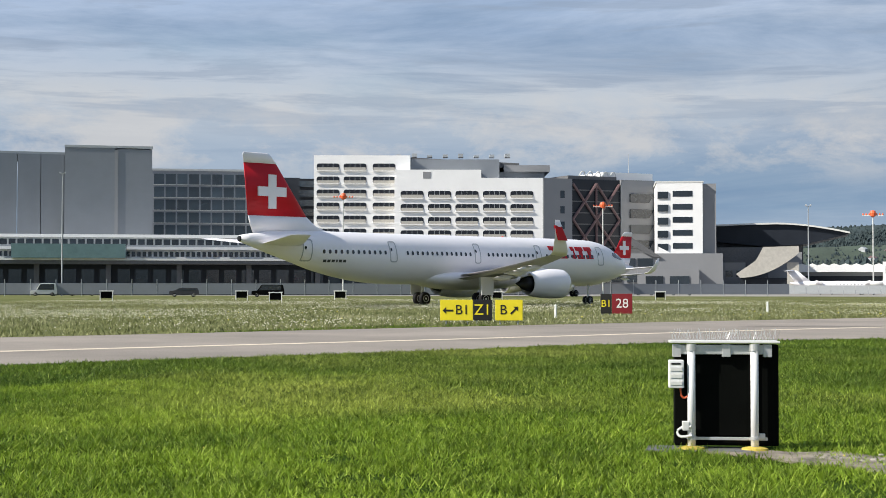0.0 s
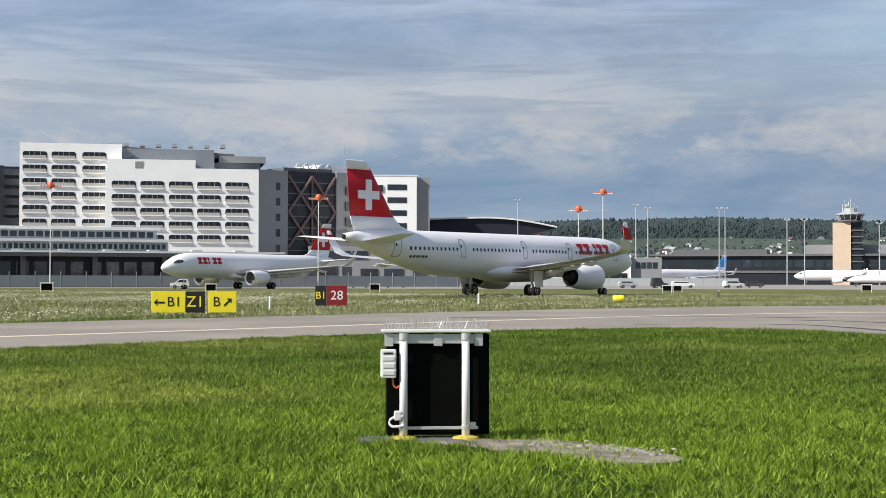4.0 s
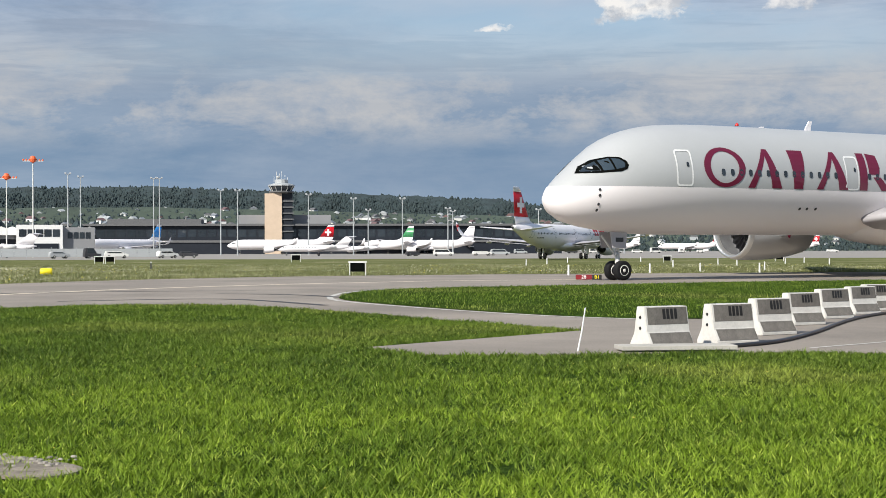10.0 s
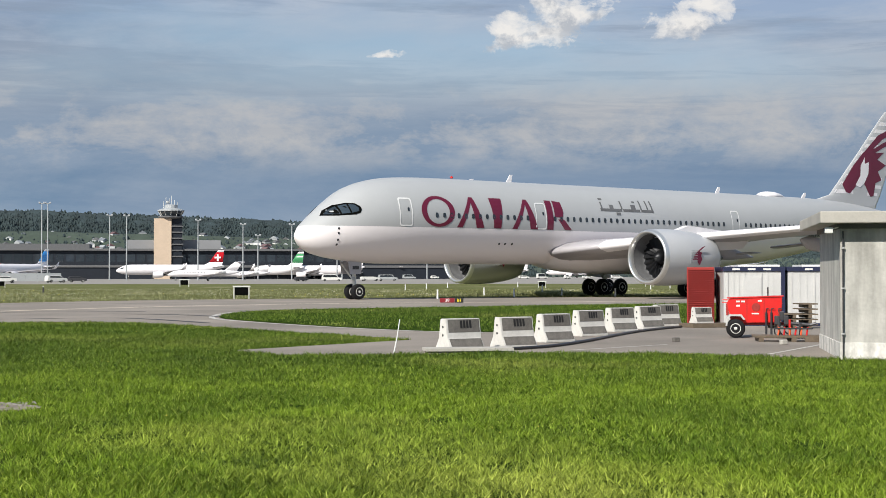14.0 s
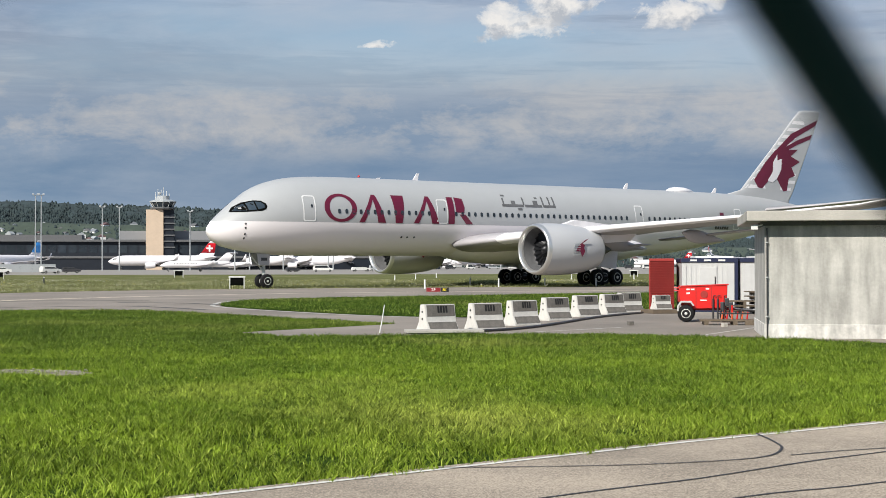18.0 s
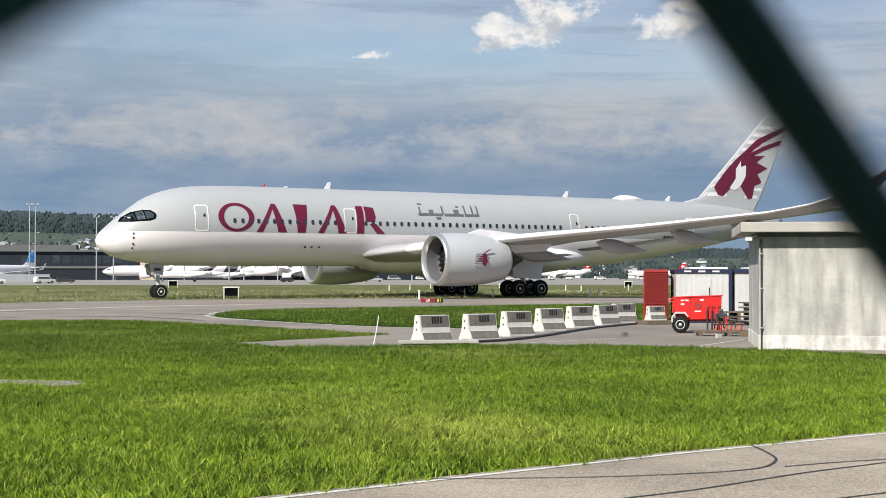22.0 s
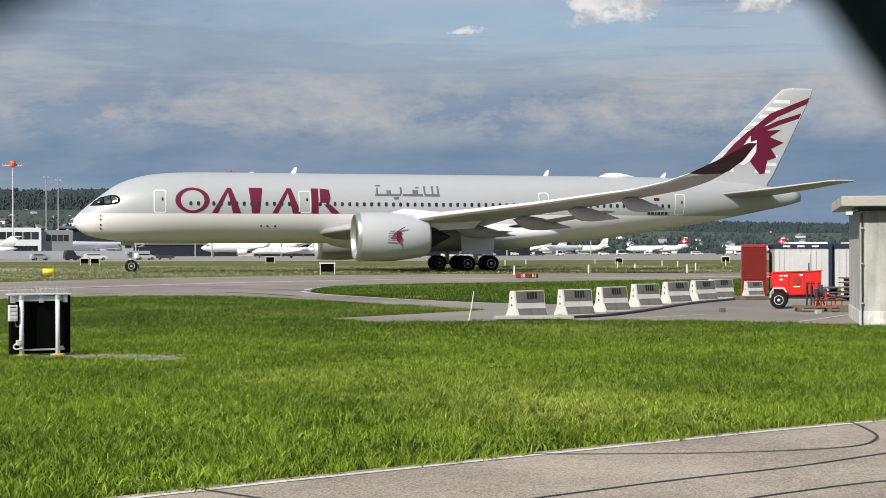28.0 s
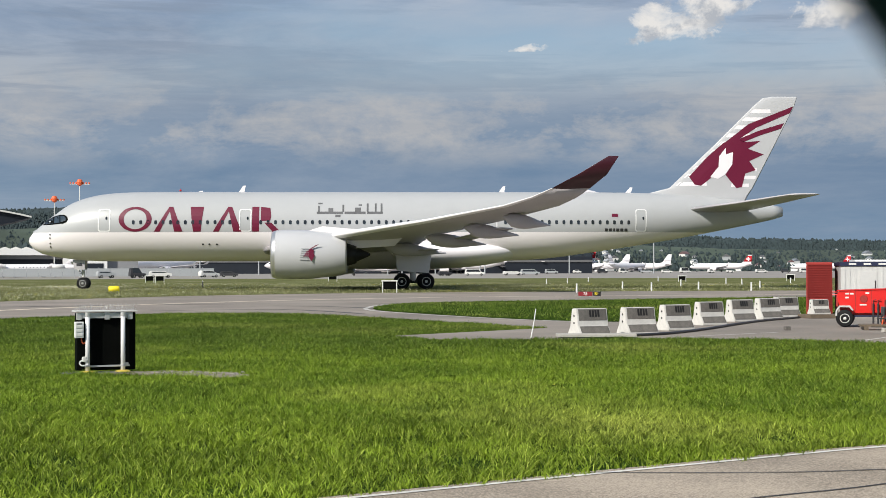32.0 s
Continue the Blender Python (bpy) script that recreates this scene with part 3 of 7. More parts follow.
solid("ground_island", sheet([p[:2] for p in rounded([(x, y, 0) for x, y in ISLAND + ISLAND[:1]], 3)[:-1]], 0.05), GRASS_SHADE, pose(0, 0, 0),
      "grass island between the taxiway and a side road", kind="structure")
# the service road in front
EDGE = [(-60, -34), (-20, -4), (-6, 7.1), (-2.5, 9.75), (-1.2, 10.7), (1.1, 12.25), (3.3, 13.7), (6.0, 15.3), (10, 17.8), (40, 36)]
solid("road_service", sheet([(-60, -60)] + EDGE + [(60, 20), (60, -60)], 0.022), ASPHALT, pose(0, 0, 0), "grey asphalt service road along the fence", kind="structure")
solid("road_edge_line", ribbon([(x + 0.1, y - 0.12) for x, y in EDGE], 0.07, 0.027), EDGE_W, pose(0, 0, 0), "thin white edge line on the service road", kind="structure")
for pts in ([(4.35, 14.35), (4.32, 13.6), (4.2, 13.0), (3.8, 12.45), (2.85, 12.15), (1.95, 12.08), (1.0, 12.1)], [(9.5, 15.6), (5.3, 12.9), (4.2, 12.2), (3.0, 11.3), (2.0, 10.7), (0.7, 9.8), (-1.5, 8.2)],
            [(7.0, 13.6), (5.3, 13.05), (4.7, 12.85), (4.15, 12.6)], [(0.2, 9.0), (-0.75, 9.8), (-1.17, 10.15), (-1.5, 10.45)], [(8.0, 13.2), (4.4, 11.0), (3.05, 10.35), (0.5, 8.6)]):
    solid("tar_seam", ribbon([p[:2] for p in rounded([(x, y, 0) for x, y in pts], 5)], 0.028, 0.028), TAR, pose(0, 0, 0), "dark tar seam across the service road", kind="structure")
# lines on the taxiway
centre = rounded([(-62, -25, 0), (-36, 12, 0), (-28.1, 34.5, 0), (-23.6, 47.4, 0), (-18.3, 64, 0), (-13, 76, 0), (-4, 87, 0), (8, 93, 0), (60, 106, 0), (200, 128, 0)], 6)
solid("taxiway_line", ribbon([p[:2] for p in centre], 0.6, 0.026), LINE_Y, pose(0, 0, 0), "faded yellow centre line of the taxiway", kind="structure")
kerb = rounded([(4.6, 46.6, 0), (2.0, 48.8, 0), (-1.1, 53.9, 0), (-3.9, 60.2, 0), (-4.4, 65.5, 0), (-3.8, 70.7, 0), (-1.2, 75.4, 0), (7, 80.5, 0), (21, 88.5, 0), (60, 98.5, 0)], 5)
solid("taxiway_edge_line", ribbon([p[:2] for p in kerb], 0.22, 0.026), LINE_W, pose(0, 0, 0), "pale edge line round the grass island", kind="structure")
for pts in ([(-9, 68), (-5.5, 66), (-2, 59)], [(-13, 60), (-8, 62), (-4, 56)], [(-22, 66), (-14, 71), (-8, 72)]):
    solid("rubber_mark", ribbon([p[:2] for p in rounded([(x, y, 0) for x, y in pts], 5)], 0.35, 0.027), TAR, pose(0, 0, 0), "black rubber mark on the taxiway", kind="structure")
for x0, y0, x1, y1 in ((5.5, 36.6, 8.2, 39.0), (9.3, 34.6, 12.4, 39.6)):
    solid("pad_line", ribbon([(x0, y0), (x1, y1)], 0.1, 0.026), LINE_W, pose(0, 0, 0), "worn white line on the asphalt pad", kind="structure")
# concrete apron beyond the meadow
solid("road_apron", sheet([(-460, 120), (-160, 236), (-60, 280), (40, 290), (320, 270), (900, 420), (900, 1400), (-900, 1400), (-900, 120)], 0.02), APRON, pose(0, 0, 0), "pale concrete apron of the airport", kind="structure")
# bare soil by the monitor box
solid("ground_soil", sheet([p[:2] for p in rounded([(-6.6, 23.75, 0), (-5.9, 24.1, 0), (-5.3, 24.05, 0), (-4.95, 24.3, 0), (-4.5, 24.1, 0), (-4.0, 23.85, 0), (-3.45, 23.3, 0), (-3.6, 22.85, 0), (-4.15, 22.95, 0), (-4.6, 23.3, 0), (-5.0, 23.3, 0), (-5.5, 23.55, 0), (-6.6, 23.75, 0)], 5)[:-1]], 0.03),
      SOIL, pose(0, 0, 0), "strip of bare stony soil in the grass", kind="structure")

# ---------------------------------------------------------------- aircraft
def smooth_stations(st, step):
    xs = [s[0] for s in st]
    out, x = [], xs[0]
    n = len(st)
    for i in range(n - 1):
        a, b, c, d = st[max(i - 1, 0)], st[i], st[i + 1], st[min(i + 2, n - 1)]
        k = max(1, int((c[0] - b[0]) / step))
        for j in range(k):
            t = j / k
            row = [b[0] + (c[0] - b[0]) * t]
            for q in (1, 2, 3):
                m0 = (c[q] - a[q]) / max(1e-6, c[0] - a[0]) * (c[0] - b[0])
                m1 = (d[q] - b[q]) / max(1e-6, d[0] - b[0]) * (c[0] - b[0])
                row.append((2 * t ** 3 - 3 * t * t + 1) * b[q] + (t ** 3 - 2 * t * t + t) * m0 + (3 * t * t - 2 * t ** 3) * c[q] + (t ** 3 - t * t) * m1)
            out.append(tuple(row))
    return out + [tuple(st[-1])]


class Hull:
    """A fuselage: stations of (distance from the nose, height of the axis, half width, half height)."""

    def __init__(self, stations, step=0.7, sides=40):
        self.st, self.sides = smooth_stations(stations, step), sides

    def at(self, x):
        xs = [s[0] for s in self.st]
        return [float(np.interp(x, xs, [s[q] for s in self.st])) for q in (1, 2, 3)]

    def mesh(self):
        bm = bmesh.new()
        rings = []
        for x, zc, w, h in self.st:
            rings.append([bm.verts.new((x, w * math.sin(2 * math.pi * k / self.sides), zc + h * math.cos(2 * math.pi * k / self.sides))) for k in range(self.sides)])
        for u, v in zip(rings, rings[1:]):
            for k in range(self.sides):
                bm.faces.new((u[k], v[k], v[(k + 1) % self.sides], u[(k + 1) % self.sides]))
        bm.faces.new(rings[0])
        bm.faces.new(rings[-1][::-1])
        bmesh.ops.recalc_face_normals(bm, faces=bm.faces)
        return bm

    def skin(self, x, z, side, out=0.015):
        zc, w, h = self.at(x)
        c = max(-0.995, min(0.995, (z - zc) / h))
        y = w * math.sqrt(1 - c * c)
        n = Vector((0, side * y / (w * w), (z - zc) / (h * h))).normalized()
        return Vector((x, side * y, z)) + n * out

    def decal(self, outlines, side, out=0.02, cut=0.25):
        """Painted shapes on the skin: outlines in x and z."""
        bm = bmesh.new()
        for o in outlines:
            f = bm.faces.new([bm.verts.new((x, 0, z)) for x, z in o])
            bmesh.ops.triangulate(bm, faces=[f])
        bmesh.ops.remove_doubles(bm, verts=bm.verts, dist=1e-4)
        for axis in (0, 2):
            vals = [v.co[axis] for v in bm.verts]
            lo, hi = min(vals), max(vals)
            step = cut if axis == 2 else cut * 3
            p = math.ceil(lo / step) * step
            while p < hi:
                no = Vector((0, 0, 0))
                no[axis] = 1
                co = Vector((0, 0, 0))
                co[axis] = p
                bmesh.ops.bisect_plane(bm, geom=bm.verts[:] + bm.edges[:] + bm.faces[:], plane_co=co, plane_no=no, dist=1e-5)
                p += step
        for v in bm.verts:
            v.co = self.skin(v.co.x, v.co.z, side, out)
        bmesh.ops.recalc_face_normals(bm, faces=bm.faces)
        for f in bm.faces:
            if f.normal.y * side < 0:
                f.normal_flip()
        return bm


FOIL = [(1.0, 0.0), (0.985, 0.0022), (0.72, 0.032), (0.45, 0.056), (0.22, 0.06), (0.08, 0.042), (0.015, 0.018), (0.0, 0.0), (0.015, -0.016), (0.08, -0.034), (0.25, -0.046), (0.5, -0.040), (0.78, -0.016), (0.985, -0.0016)]


def surface(sections, side=1, upright=False):
    """A wing or fin: sections of (leading edge x, span, height, chord, thickness factor, cant in degrees)."""
    bm = bmesh.new()
    rings = []
    for x, y, z, c, k, cant in sections:
        a = radians(cant)
        ring = []
        for u, t in FOIL:
            o = t * c * k
            if upright:
                ring.append(bm.verts.new((x + u * c, o, z)))
            else:
                ring.append(bm.verts.new((x + u * c, side * (y - o * math.sin(a)), z + o * math.cos(a))))
        rings.append(ring)
    n = len(FOIL)
    for u, v in zip(rings, rings[1:]):
        for i in range(n):
            bm.faces.new((u[i], u[(i + 1) % n], v[(i + 1) % n], v[i]))
    bm.faces.new(rings[0])
    bm.faces.new(rings[-1])
    bmesh.ops.recalc_face_normals(bm, faces=bm.faces)
    return bm


def nose_strip(sections, side):
    """The bare front strip of a wing, a little proud of it."""
    bm = bmesh.new()
    rings = []
    for x, y, z, c, k, cant in sections:
        a = radians(cant)
        ring = []
        for u, t in ((0.075, 0.0425), (0.012, 0.02), (-0.006, 0.0), (0.012, -0.018), (0.075, -0.0345)):
            o = t * c * k
            ring.append(bm.verts.new((x + u * c, side * (y - o * math.sin(a)), z + o * math.cos(a))))
        rings.append(ring)
    for u, v in zip(rings, rings[1:]):
        for i in range(4):
            bm.faces.new((u[i], u[i + 1], v[i + 1], v[i]))
    bmesh.ops.recalc_face_normals(bm, faces=bm.faces)
    return bm


def painted(outline, base, side, lift=0.012, step=0.55):
    """A painted patch that lies on an upright surface (fin or nacelle) and ends where the surface ends."""
    tree = BVHTree.FromBMesh(base)
    bm = bmesh.new()
    bm.faces.new([bm.verts.new((x, 0, z)) for x, z in outline])
    for axis in (0, 2):
        lo, hi = min(p[axis // 2] for p in outline), max(p[axis // 2] for p in outline)
        n = int((hi - lo) / step)
        for k in range(1, n + 1):
            co, no = Vector((0, 0, 0)), Vector((0, 0, 0))
            co[axis], no[axis] = lo + (hi - lo) * k / (n + 1), 1.0
            bmesh.ops.bisect_plane(bm, geom=bm.verts[:] + bm.edges[:] + bm.faces[:], plane_co=co, plane_no=no)
    bmesh.ops.triangulate(bm, faces=bm.faces[:])
    lost = []
    for v in bm.verts:
        hit = tree.ray_cast(Vector((v.co.x, side * 40, v.co.z)), Vector((0, -side, 0)))[0]
        if hit is None:
            lost.append(v)
        else:
            v.co.y = hit.y + side * lift
    bmesh.ops.delete(bm, geom=lost, context="VERTS")
    bmesh.ops.recalc_face_normals(bm, faces=bm.faces)
    return bm


def ring_outline(x0, x1, z0, z1, cx=0.3, n=4):
    """A rounded rectangle in x and z."""
    out = []
    r = min(cx, (x1 - x0) / 2.01, (z1 - z0) / 2.01)
    for (x, z), a0 in (((x1 - r, z1 - r), 0), ((x0 + r, z1 - r), 90), ((x0 + r, z0 + r), 180), ((x1 - r, z0 + r), 270)):
        for k in range(n + 1):
            a = radians(a0 + 90 * k / n)
            out.append((x + r * math.cos(a), z + r * math.sin(a)))
    return out


def band_outlines(outer, inner):
    n = len(outer)
    return [[outer[i], outer[(i + 1) % n], inner[(i + 1) % n], inner[i]] for i in range(n)]


def oval(cx, cz, rx, rz, n=24):
    return [(cx + rx * math.cos(2 * math.pi * k / n), cz + rz * math.sin(2 * math.pi * k / n)) for k in range(n)]


def wheel(parent, x, y, z, r, w, name="wheel"):
    prof = [(-w / 2, r * 0.72), (-w / 2, r * 0.9), (-w * 0.36, r * 0.985), (0, r), (w * 0.36, r * 0.985), (w / 2, r * 0.9), (w / 2, r * 0.72)]
    tyre = part(name, spin(prof, "y", 24, at=(x, y, z)), RUBBER, parent, smooth=True)
    for s in (-1, 1):
        o = s * w / 2
        part("rim", spin([(o - s * 0.06, r * 0.5), (o, r * 0.55), (o + s * 0.012, r * 0.5), (o - s * 0.03, r * 0.42), (o - s * 0.03, r * 0.2), (o + s * 0.02, r * 0.16), (o + s * 0.03, r * 0.02)], "y", 20, at=(x, y, z)), OFFWHITE, tyre, "pale metal wheel rim", smooth=True)
    return tyre


def engine(root, x, y, z, r, length, paint, hub_r=0.3, blades_shown=True):
    """A fan nacelle with a lip, a dark intake, a spinner and the core nozzle."""
    L = length
    body = [(0.06 * L, r * 0.985), (0.16 * L, r), (0.34 * L, r * 1.01), (0.55 * L, r * 0.985), (0.78 * L, r * 0.90), (0.97 * L, r * 0.78), (L, r * 0.74), (0.98 * L, r * 0.70), (0.8 * L, r * 0.66)]
    bm = spin([(x + u, q) for u, q in body], "x", 40, at=(0, y, z))
    bmesh.ops.delete(bm, geom=[f for f in bm.faces if len(f.verts) > 4], context="FACES_ONLY")
    nac = part("nacelle", bm, paint, root, smooth=True)
    lip = [(0.06 * L, r * 0.985), (0.02 * L, r * 0.955), (0.0, r * 0.90), (0.012 * L, r * 0.855), (0.07 * L, r * 0.82)]
    bm = spin([(x + u, q) for u, q in lip], "x", 40, at=(0, y, z))
    bmesh.ops.delete(bm, geom=[f for f in bm.faces if len(f.verts) > 4], context="FACES_ONLY")
    part("intake_lip", bm, LIP, nac, "bare metal intake lip", smooth=True)
    bm = spin([(x + u, q) for u, q in [(0.07 * L, r * 0.82), (0.2 * L, r * 0.80), (0.27 * L, r * 0.80), (0.27 * L, r * hub_r)]], "x", 40, at=(0, y, z))
    bmesh.ops.delete(bm, geom=[f for f in bm.faces if len(f.verts) > 4], context="FACES_ONLY")
    part("intake", bm, CONCRETE_D, nac, "dark grey intake duct", smooth=True)
    bm = bmesh.new()
    bmesh.ops.create_circle(bm, cap_ends=True, segments=32, radius=r * 0.8, matrix=Matrix.Translation((x + 0.3 * L, y, z)) @ Matrix.Rotation(radians(90), 4, "Y"))
    part("fan_back", bm, FAN, nac)
    if blades_shown:
        bm = bmesh.new()
        c2, s2 = math.cos(0.2), math.sin(0.2)
        rows = [[(0.23 * L, r * hub_r * 0.9, 0.0), (0.225 * L, r * 0.5, -0.03 * r), (0.22 * L, r * 0.79, 0.0)],
                [(0.26 * L, r * hub_r * 0.9 * c2, r * hub_r * 0.9 * s2), (0.258 * L, r * 0.5 * c2, r * 0.5 * s2), (0.255 * L, r * 0.79 * c2, r * 0.79 * s2)]]
        vs = [[bm.verts.new((x + u, v, w)) for u, v, w in row] for row in rows]
        for k in range(2):
            bm.faces.new((vs[0][k], vs[0][k + 1], vs[1][k + 1], vs[1][k]))
        me = mesh_of(bm, "fan_blade", FAN, True)
        for k in range(22):
            share("fan_blade", me, nac, Matrix.Translation((0, y, z)) @ Matrix.Rotation(2 * math.pi * k / 22, 4, "X"))
    part("spinner", spin([(x + 0.14 * L, 0.01), (x + 0.17 * L, r * hub_r * 0.5), (x + 0.24 * L, r * hub_r)], "x", 20, at=(0, y, z)), FAN, nac, smooth=True)
    part("core_nozzle", spin([(x + 0.7 * L, r * 0.60), (x + 0.95 * L, r * 0.52), (x + 1.12 * L, r * 0.36), (x + 1.12 * L, r * 0.30), (x + 1.3 * L, r * 0.05)], "x", 24, at=(0, y, z)), FAN, nac, "dark core nozzle and plug", smooth=True)
    return nac


def cabin(root, hull, rows, z, side, w=0.25, h=0.36, gaps=(), frame=False):
    """Rows of cabin windows (start, end, pitch), each a small dark pane on the skin."""
    for x0, x1, pitch in rows:
        x = x0
        while x <= x1:
            if not any(a < x < b for a, b in gaps):
                part("cabin_window", hull.decal([ring_outline(x - w / 2, x + w / 2, z - h / 2, z + h / 2, 0.1, 2)], side, 0.022, 9), GLASS_D, root)
            x += pitch


def door(root, hull, x, z0, z1, w, side, line, label):
    o, i = ring_outline(x, x + w, z0, z1, 0.18), ring_outline(x + 0.09, x + w - 0.09, z0 + 0.09, z1 - 0.09, 0.14)
    d = part("cabin_door", hull.decal(band_outlines(o, i), side, 0.018, 0.3), line, root, label)
    part("door_window", hull.decal([ring_outline(x + w * 0.62, x + w * 0.62 + 0.16, (z0 + z1) / 2 + 0.05, (z0 + z1) / 2 + 0.32, 0.07, 2)], side, 0.02, 9), GLASS_D, d)
    return d


def bars_text(root, hull, x0, x1, z0, z1, side, material, label, widths, name="marking"):
    """Writing too small to read, as plain bars."""
    x, unit = x0, (x1 - x0) / sum(abs(v) for v in widths)
    outs = []
    for v in widths:
        if v > 0:
            outs.append([(x, z0), (x + v * unit, z0), (x + v * unit, z1), (x, z1)])
        x += abs(v) * unit
    for o in outs:
        part(name, hull.decal([o], side, 0.02, 0.3), material, root, label)


def widebody():
    root = thing("airliner", pose(0, 0, 0), "grey and white twin-engine wide-body airliner with maroon markings, taxiing", "airliner")
    hull = Hull([(0, 4.24, 0.03, 0.03), (0.12, 4.24, 0.36, 0.34), (0.5, 4.27, 0.84, 0.78), (1.2, 4.38, 1.32, 1.28), (2.2, 4.66, 1.80, 1.80), (3.3, 4.98, 2.20, 2.28), (4.6, 5.20, 2.52, 2.66), (6.4, 5.38, 2.79, 2.92),
                 (8.6, 5.47, 2.94, 3.02), (11.5, 5.5, 2.98, 3.045), (20, 5.5, 2.98, 3.045), (32, 5.5, 2.98, 3.045), (41, 5.5, 2.98, 3.045), (45, 5.58, 2.92, 2.96), (49, 5.82, 2.72, 2.70), (53, 6.10, 2.38, 2.38),
                 (57, 6.36, 1.88, 1.98), (60.5, 6.56, 1.36, 1.52), (63.5, 6.68, 0.88, 1.05), (65.6, 6.74, 0.52, 0.66), (66.5, 6.77, 0.34, 0.42)], 0.55, 48)
    body = part("fuselage", hull.mesh(), AC_GREY, root, "fuselage in pale grey over white", smooth=True)
    # belly fairing
    fair = Hull([(20.2, 3.3, 0.3, 0.25), (22, 3.25, 2.1, 1.0), (25, 3.2, 3.1, 1.35), (30, 3.2, 3.45, 1.45), (37, 3.2, 3.4, 1.4), (41, 3.3, 2.6, 1.05), (44.5, 3.45, 0.4, 0.3)], 0.8, 32)
    part("belly_fairing", fair.mesh(), AC_WHITE, root, smooth=True)
    for side in (-1, 1):
        cabin(root, hull, [(9.6, 18.0, 0.635), (20.5, 39.4, 0.635), (41.6, 52.4, 0.635)], 5.78, side, gaps=())
        for x, w in ((6.55, 1.05), (18.65, 1.05), (39.95, 0.95), (53.0, 1.0)):
            door(root, hull, x, 4.98, 6.92, w, side, WHITE, "white outline of a cabin door")
        # cockpit windows with a dark mask
        tuck = lambda o: [(1.38 + (u - 1.35) * 0.8, 5.56 + (v - 5.58) * 0.93) for u, v in o]
        mask = tuck([(1.35, 5.6), (1.75, 6.0), (2.5, 6.38), (3.4, 6.56), (4.0, 6.54), (4.35, 6.34), (4.45, 6.1), (4.3, 5.86), (3.9, 5.72), (2.4, 5.62)])
        part("cockpit_window", hull.decal([mask], side, 0.025, 0.2), BLACK, root, "black-rimmed cockpit windows")
        for o in ([(1.6, 5.68), (1.98, 6.0), (2.6, 6.28), (2.72, 5.74)], [(2.86, 5.76), (2.76, 6.32), (3.38, 6.46), (3.5, 5.82)], [(3.62, 5.84), (3.5, 6.46), (3.95, 6.42), (4.22, 6.2), (4.16, 5.96)]):
            part("cockpit_pane", hull.decal([tuck(o)], side, 0.04, 0.3), GLASS_B, root)
        # five maroon shapes of the large title
        z0, z1 = 4.98, 7.12
        q = band_outlines(oval(9.75, 6.05, 1.42, 1.07, 28), oval(9.75, 6.05, 0.98, 0.86, 28))
        part("title_shape", hull.decal(q, side, 0.019, 0.3), MAROON, root, "large maroon ring painted on the side")
        for xa in (11.35, 16.4):
            part("title_shape", hull.decal([[(xa, z0), (xa + 0.5, z0), (xa + 1.35, 6.72), (xa + 1.75, z0), (xa + 2.45, z0), (xa + 1.62, z1), (xa + 1.28, z1)]], side, 0.019, 0.3), MAROON, root, "maroon wedge painted on the side")
        part("title_shape", hull.decal([[(14.7, z0), (15.35, z0), (15.6, z1), (14.45, z1)]], side, 0.019, 0.3), MAROON, root, "maroon post painted on the side")
        for o in ([(19.75, z0), (20.35, z0), (20.35, z1), (19.75, z1)], [(20.5, 5.9), (21.3, 5.9), (21.4, 6.3), (21.3, z1 - 0.1), (20.5, z1)], [(20.8, 5.75), (21.4, 5.75), (22.2, z0), (21.5, z0)]):
            part("title_shape", hull.decal([o], side, 0.019, 0.3), MAROON, root, "maroon block painted on the side")
        bars_text(root, hull, 25.3, 31.0, 6.5, 6.7, side, CONCRETE_D, "grey flowing marks painted on the side", [5, -0.3, 4, -0.3, 3], "side_marking")
        for k, (xa, za, zb, wa) in enumerate(((25.4, 6.68, 7.2, 0.16), (26.3, 6.68, 7.0, 0.42), (27.5, 6.68, 7.3, 0.16), (28.6, 6.68, 7.05, 0.5), (29.6, 6.68, 7.42, 0.16), (30.3, 6.68, 7.42, 0.16), (30.8, 6.5, 7.42, 0.16), (26.9, 6.22, 6.42, 0.45), (28.9, 7.2, 7.34, 0.3), (25.4, 7.35, 7.48, 0.4))):
            part("side_marking", hull.decal([[(xa, za), (xa + wa, za), (xa + wa, zb), (xa, zb)]], side, 0.019, 0.3), CONCRETE_D, root)
        bars_text(root, hull, 50.3, 52.3, 5.0, 5.25, side, DARKST, "small dark registration marks", [1, -0.4, 1, -0.4, 0.6, -0.4, 1, -0.4, 1, -0.4, 1])
        part("flag", hull.decal([[(50.9, 6.25), (51.45, 6.25), (51.45, 6.52), (50.9, 6.52)]], side, 0.02, 0.3), MAROON, root, "small maroon flag")
        for xa in (15.5, 16.05, 16.7):
            part("port_mark", hull.decal([oval(xa, 3.9, 0.1, 0.08, 8)], side, 0.02, 0.3), DARKST, root)
        for zz in (4.75, 4.45, 4.0, 3.7):
            part("sensor", hull.decal([oval(2.25, zz, 0.07, 0.08, 8)], side, 0.03, 0.3), DARKST, root)
        # wing
        secs = [(20.6, 2.2, 3.35, 13.2, 1.15, 0), (22.8, 5.2, 3.75, 11.2, 1.0, 4), (26.3, 10.6, 4.35, 8.6, 0.85, 5), (34.0, 20.0, 5.3, 6.0, 0.72, 6), (39.6, 27.0, 6.15, 4.0, 0.66, 9), (41.4, 29.2, 6.65, 3.2, 0.62, 20),
                (42.7, 30.4, 7.2, 2.6, 0.6, 34), (44.3, 31.4, 8.05, 2.0, 0.55, 48), (46.3, 32.2, 9.25, 0.7, 0.5, 58)]
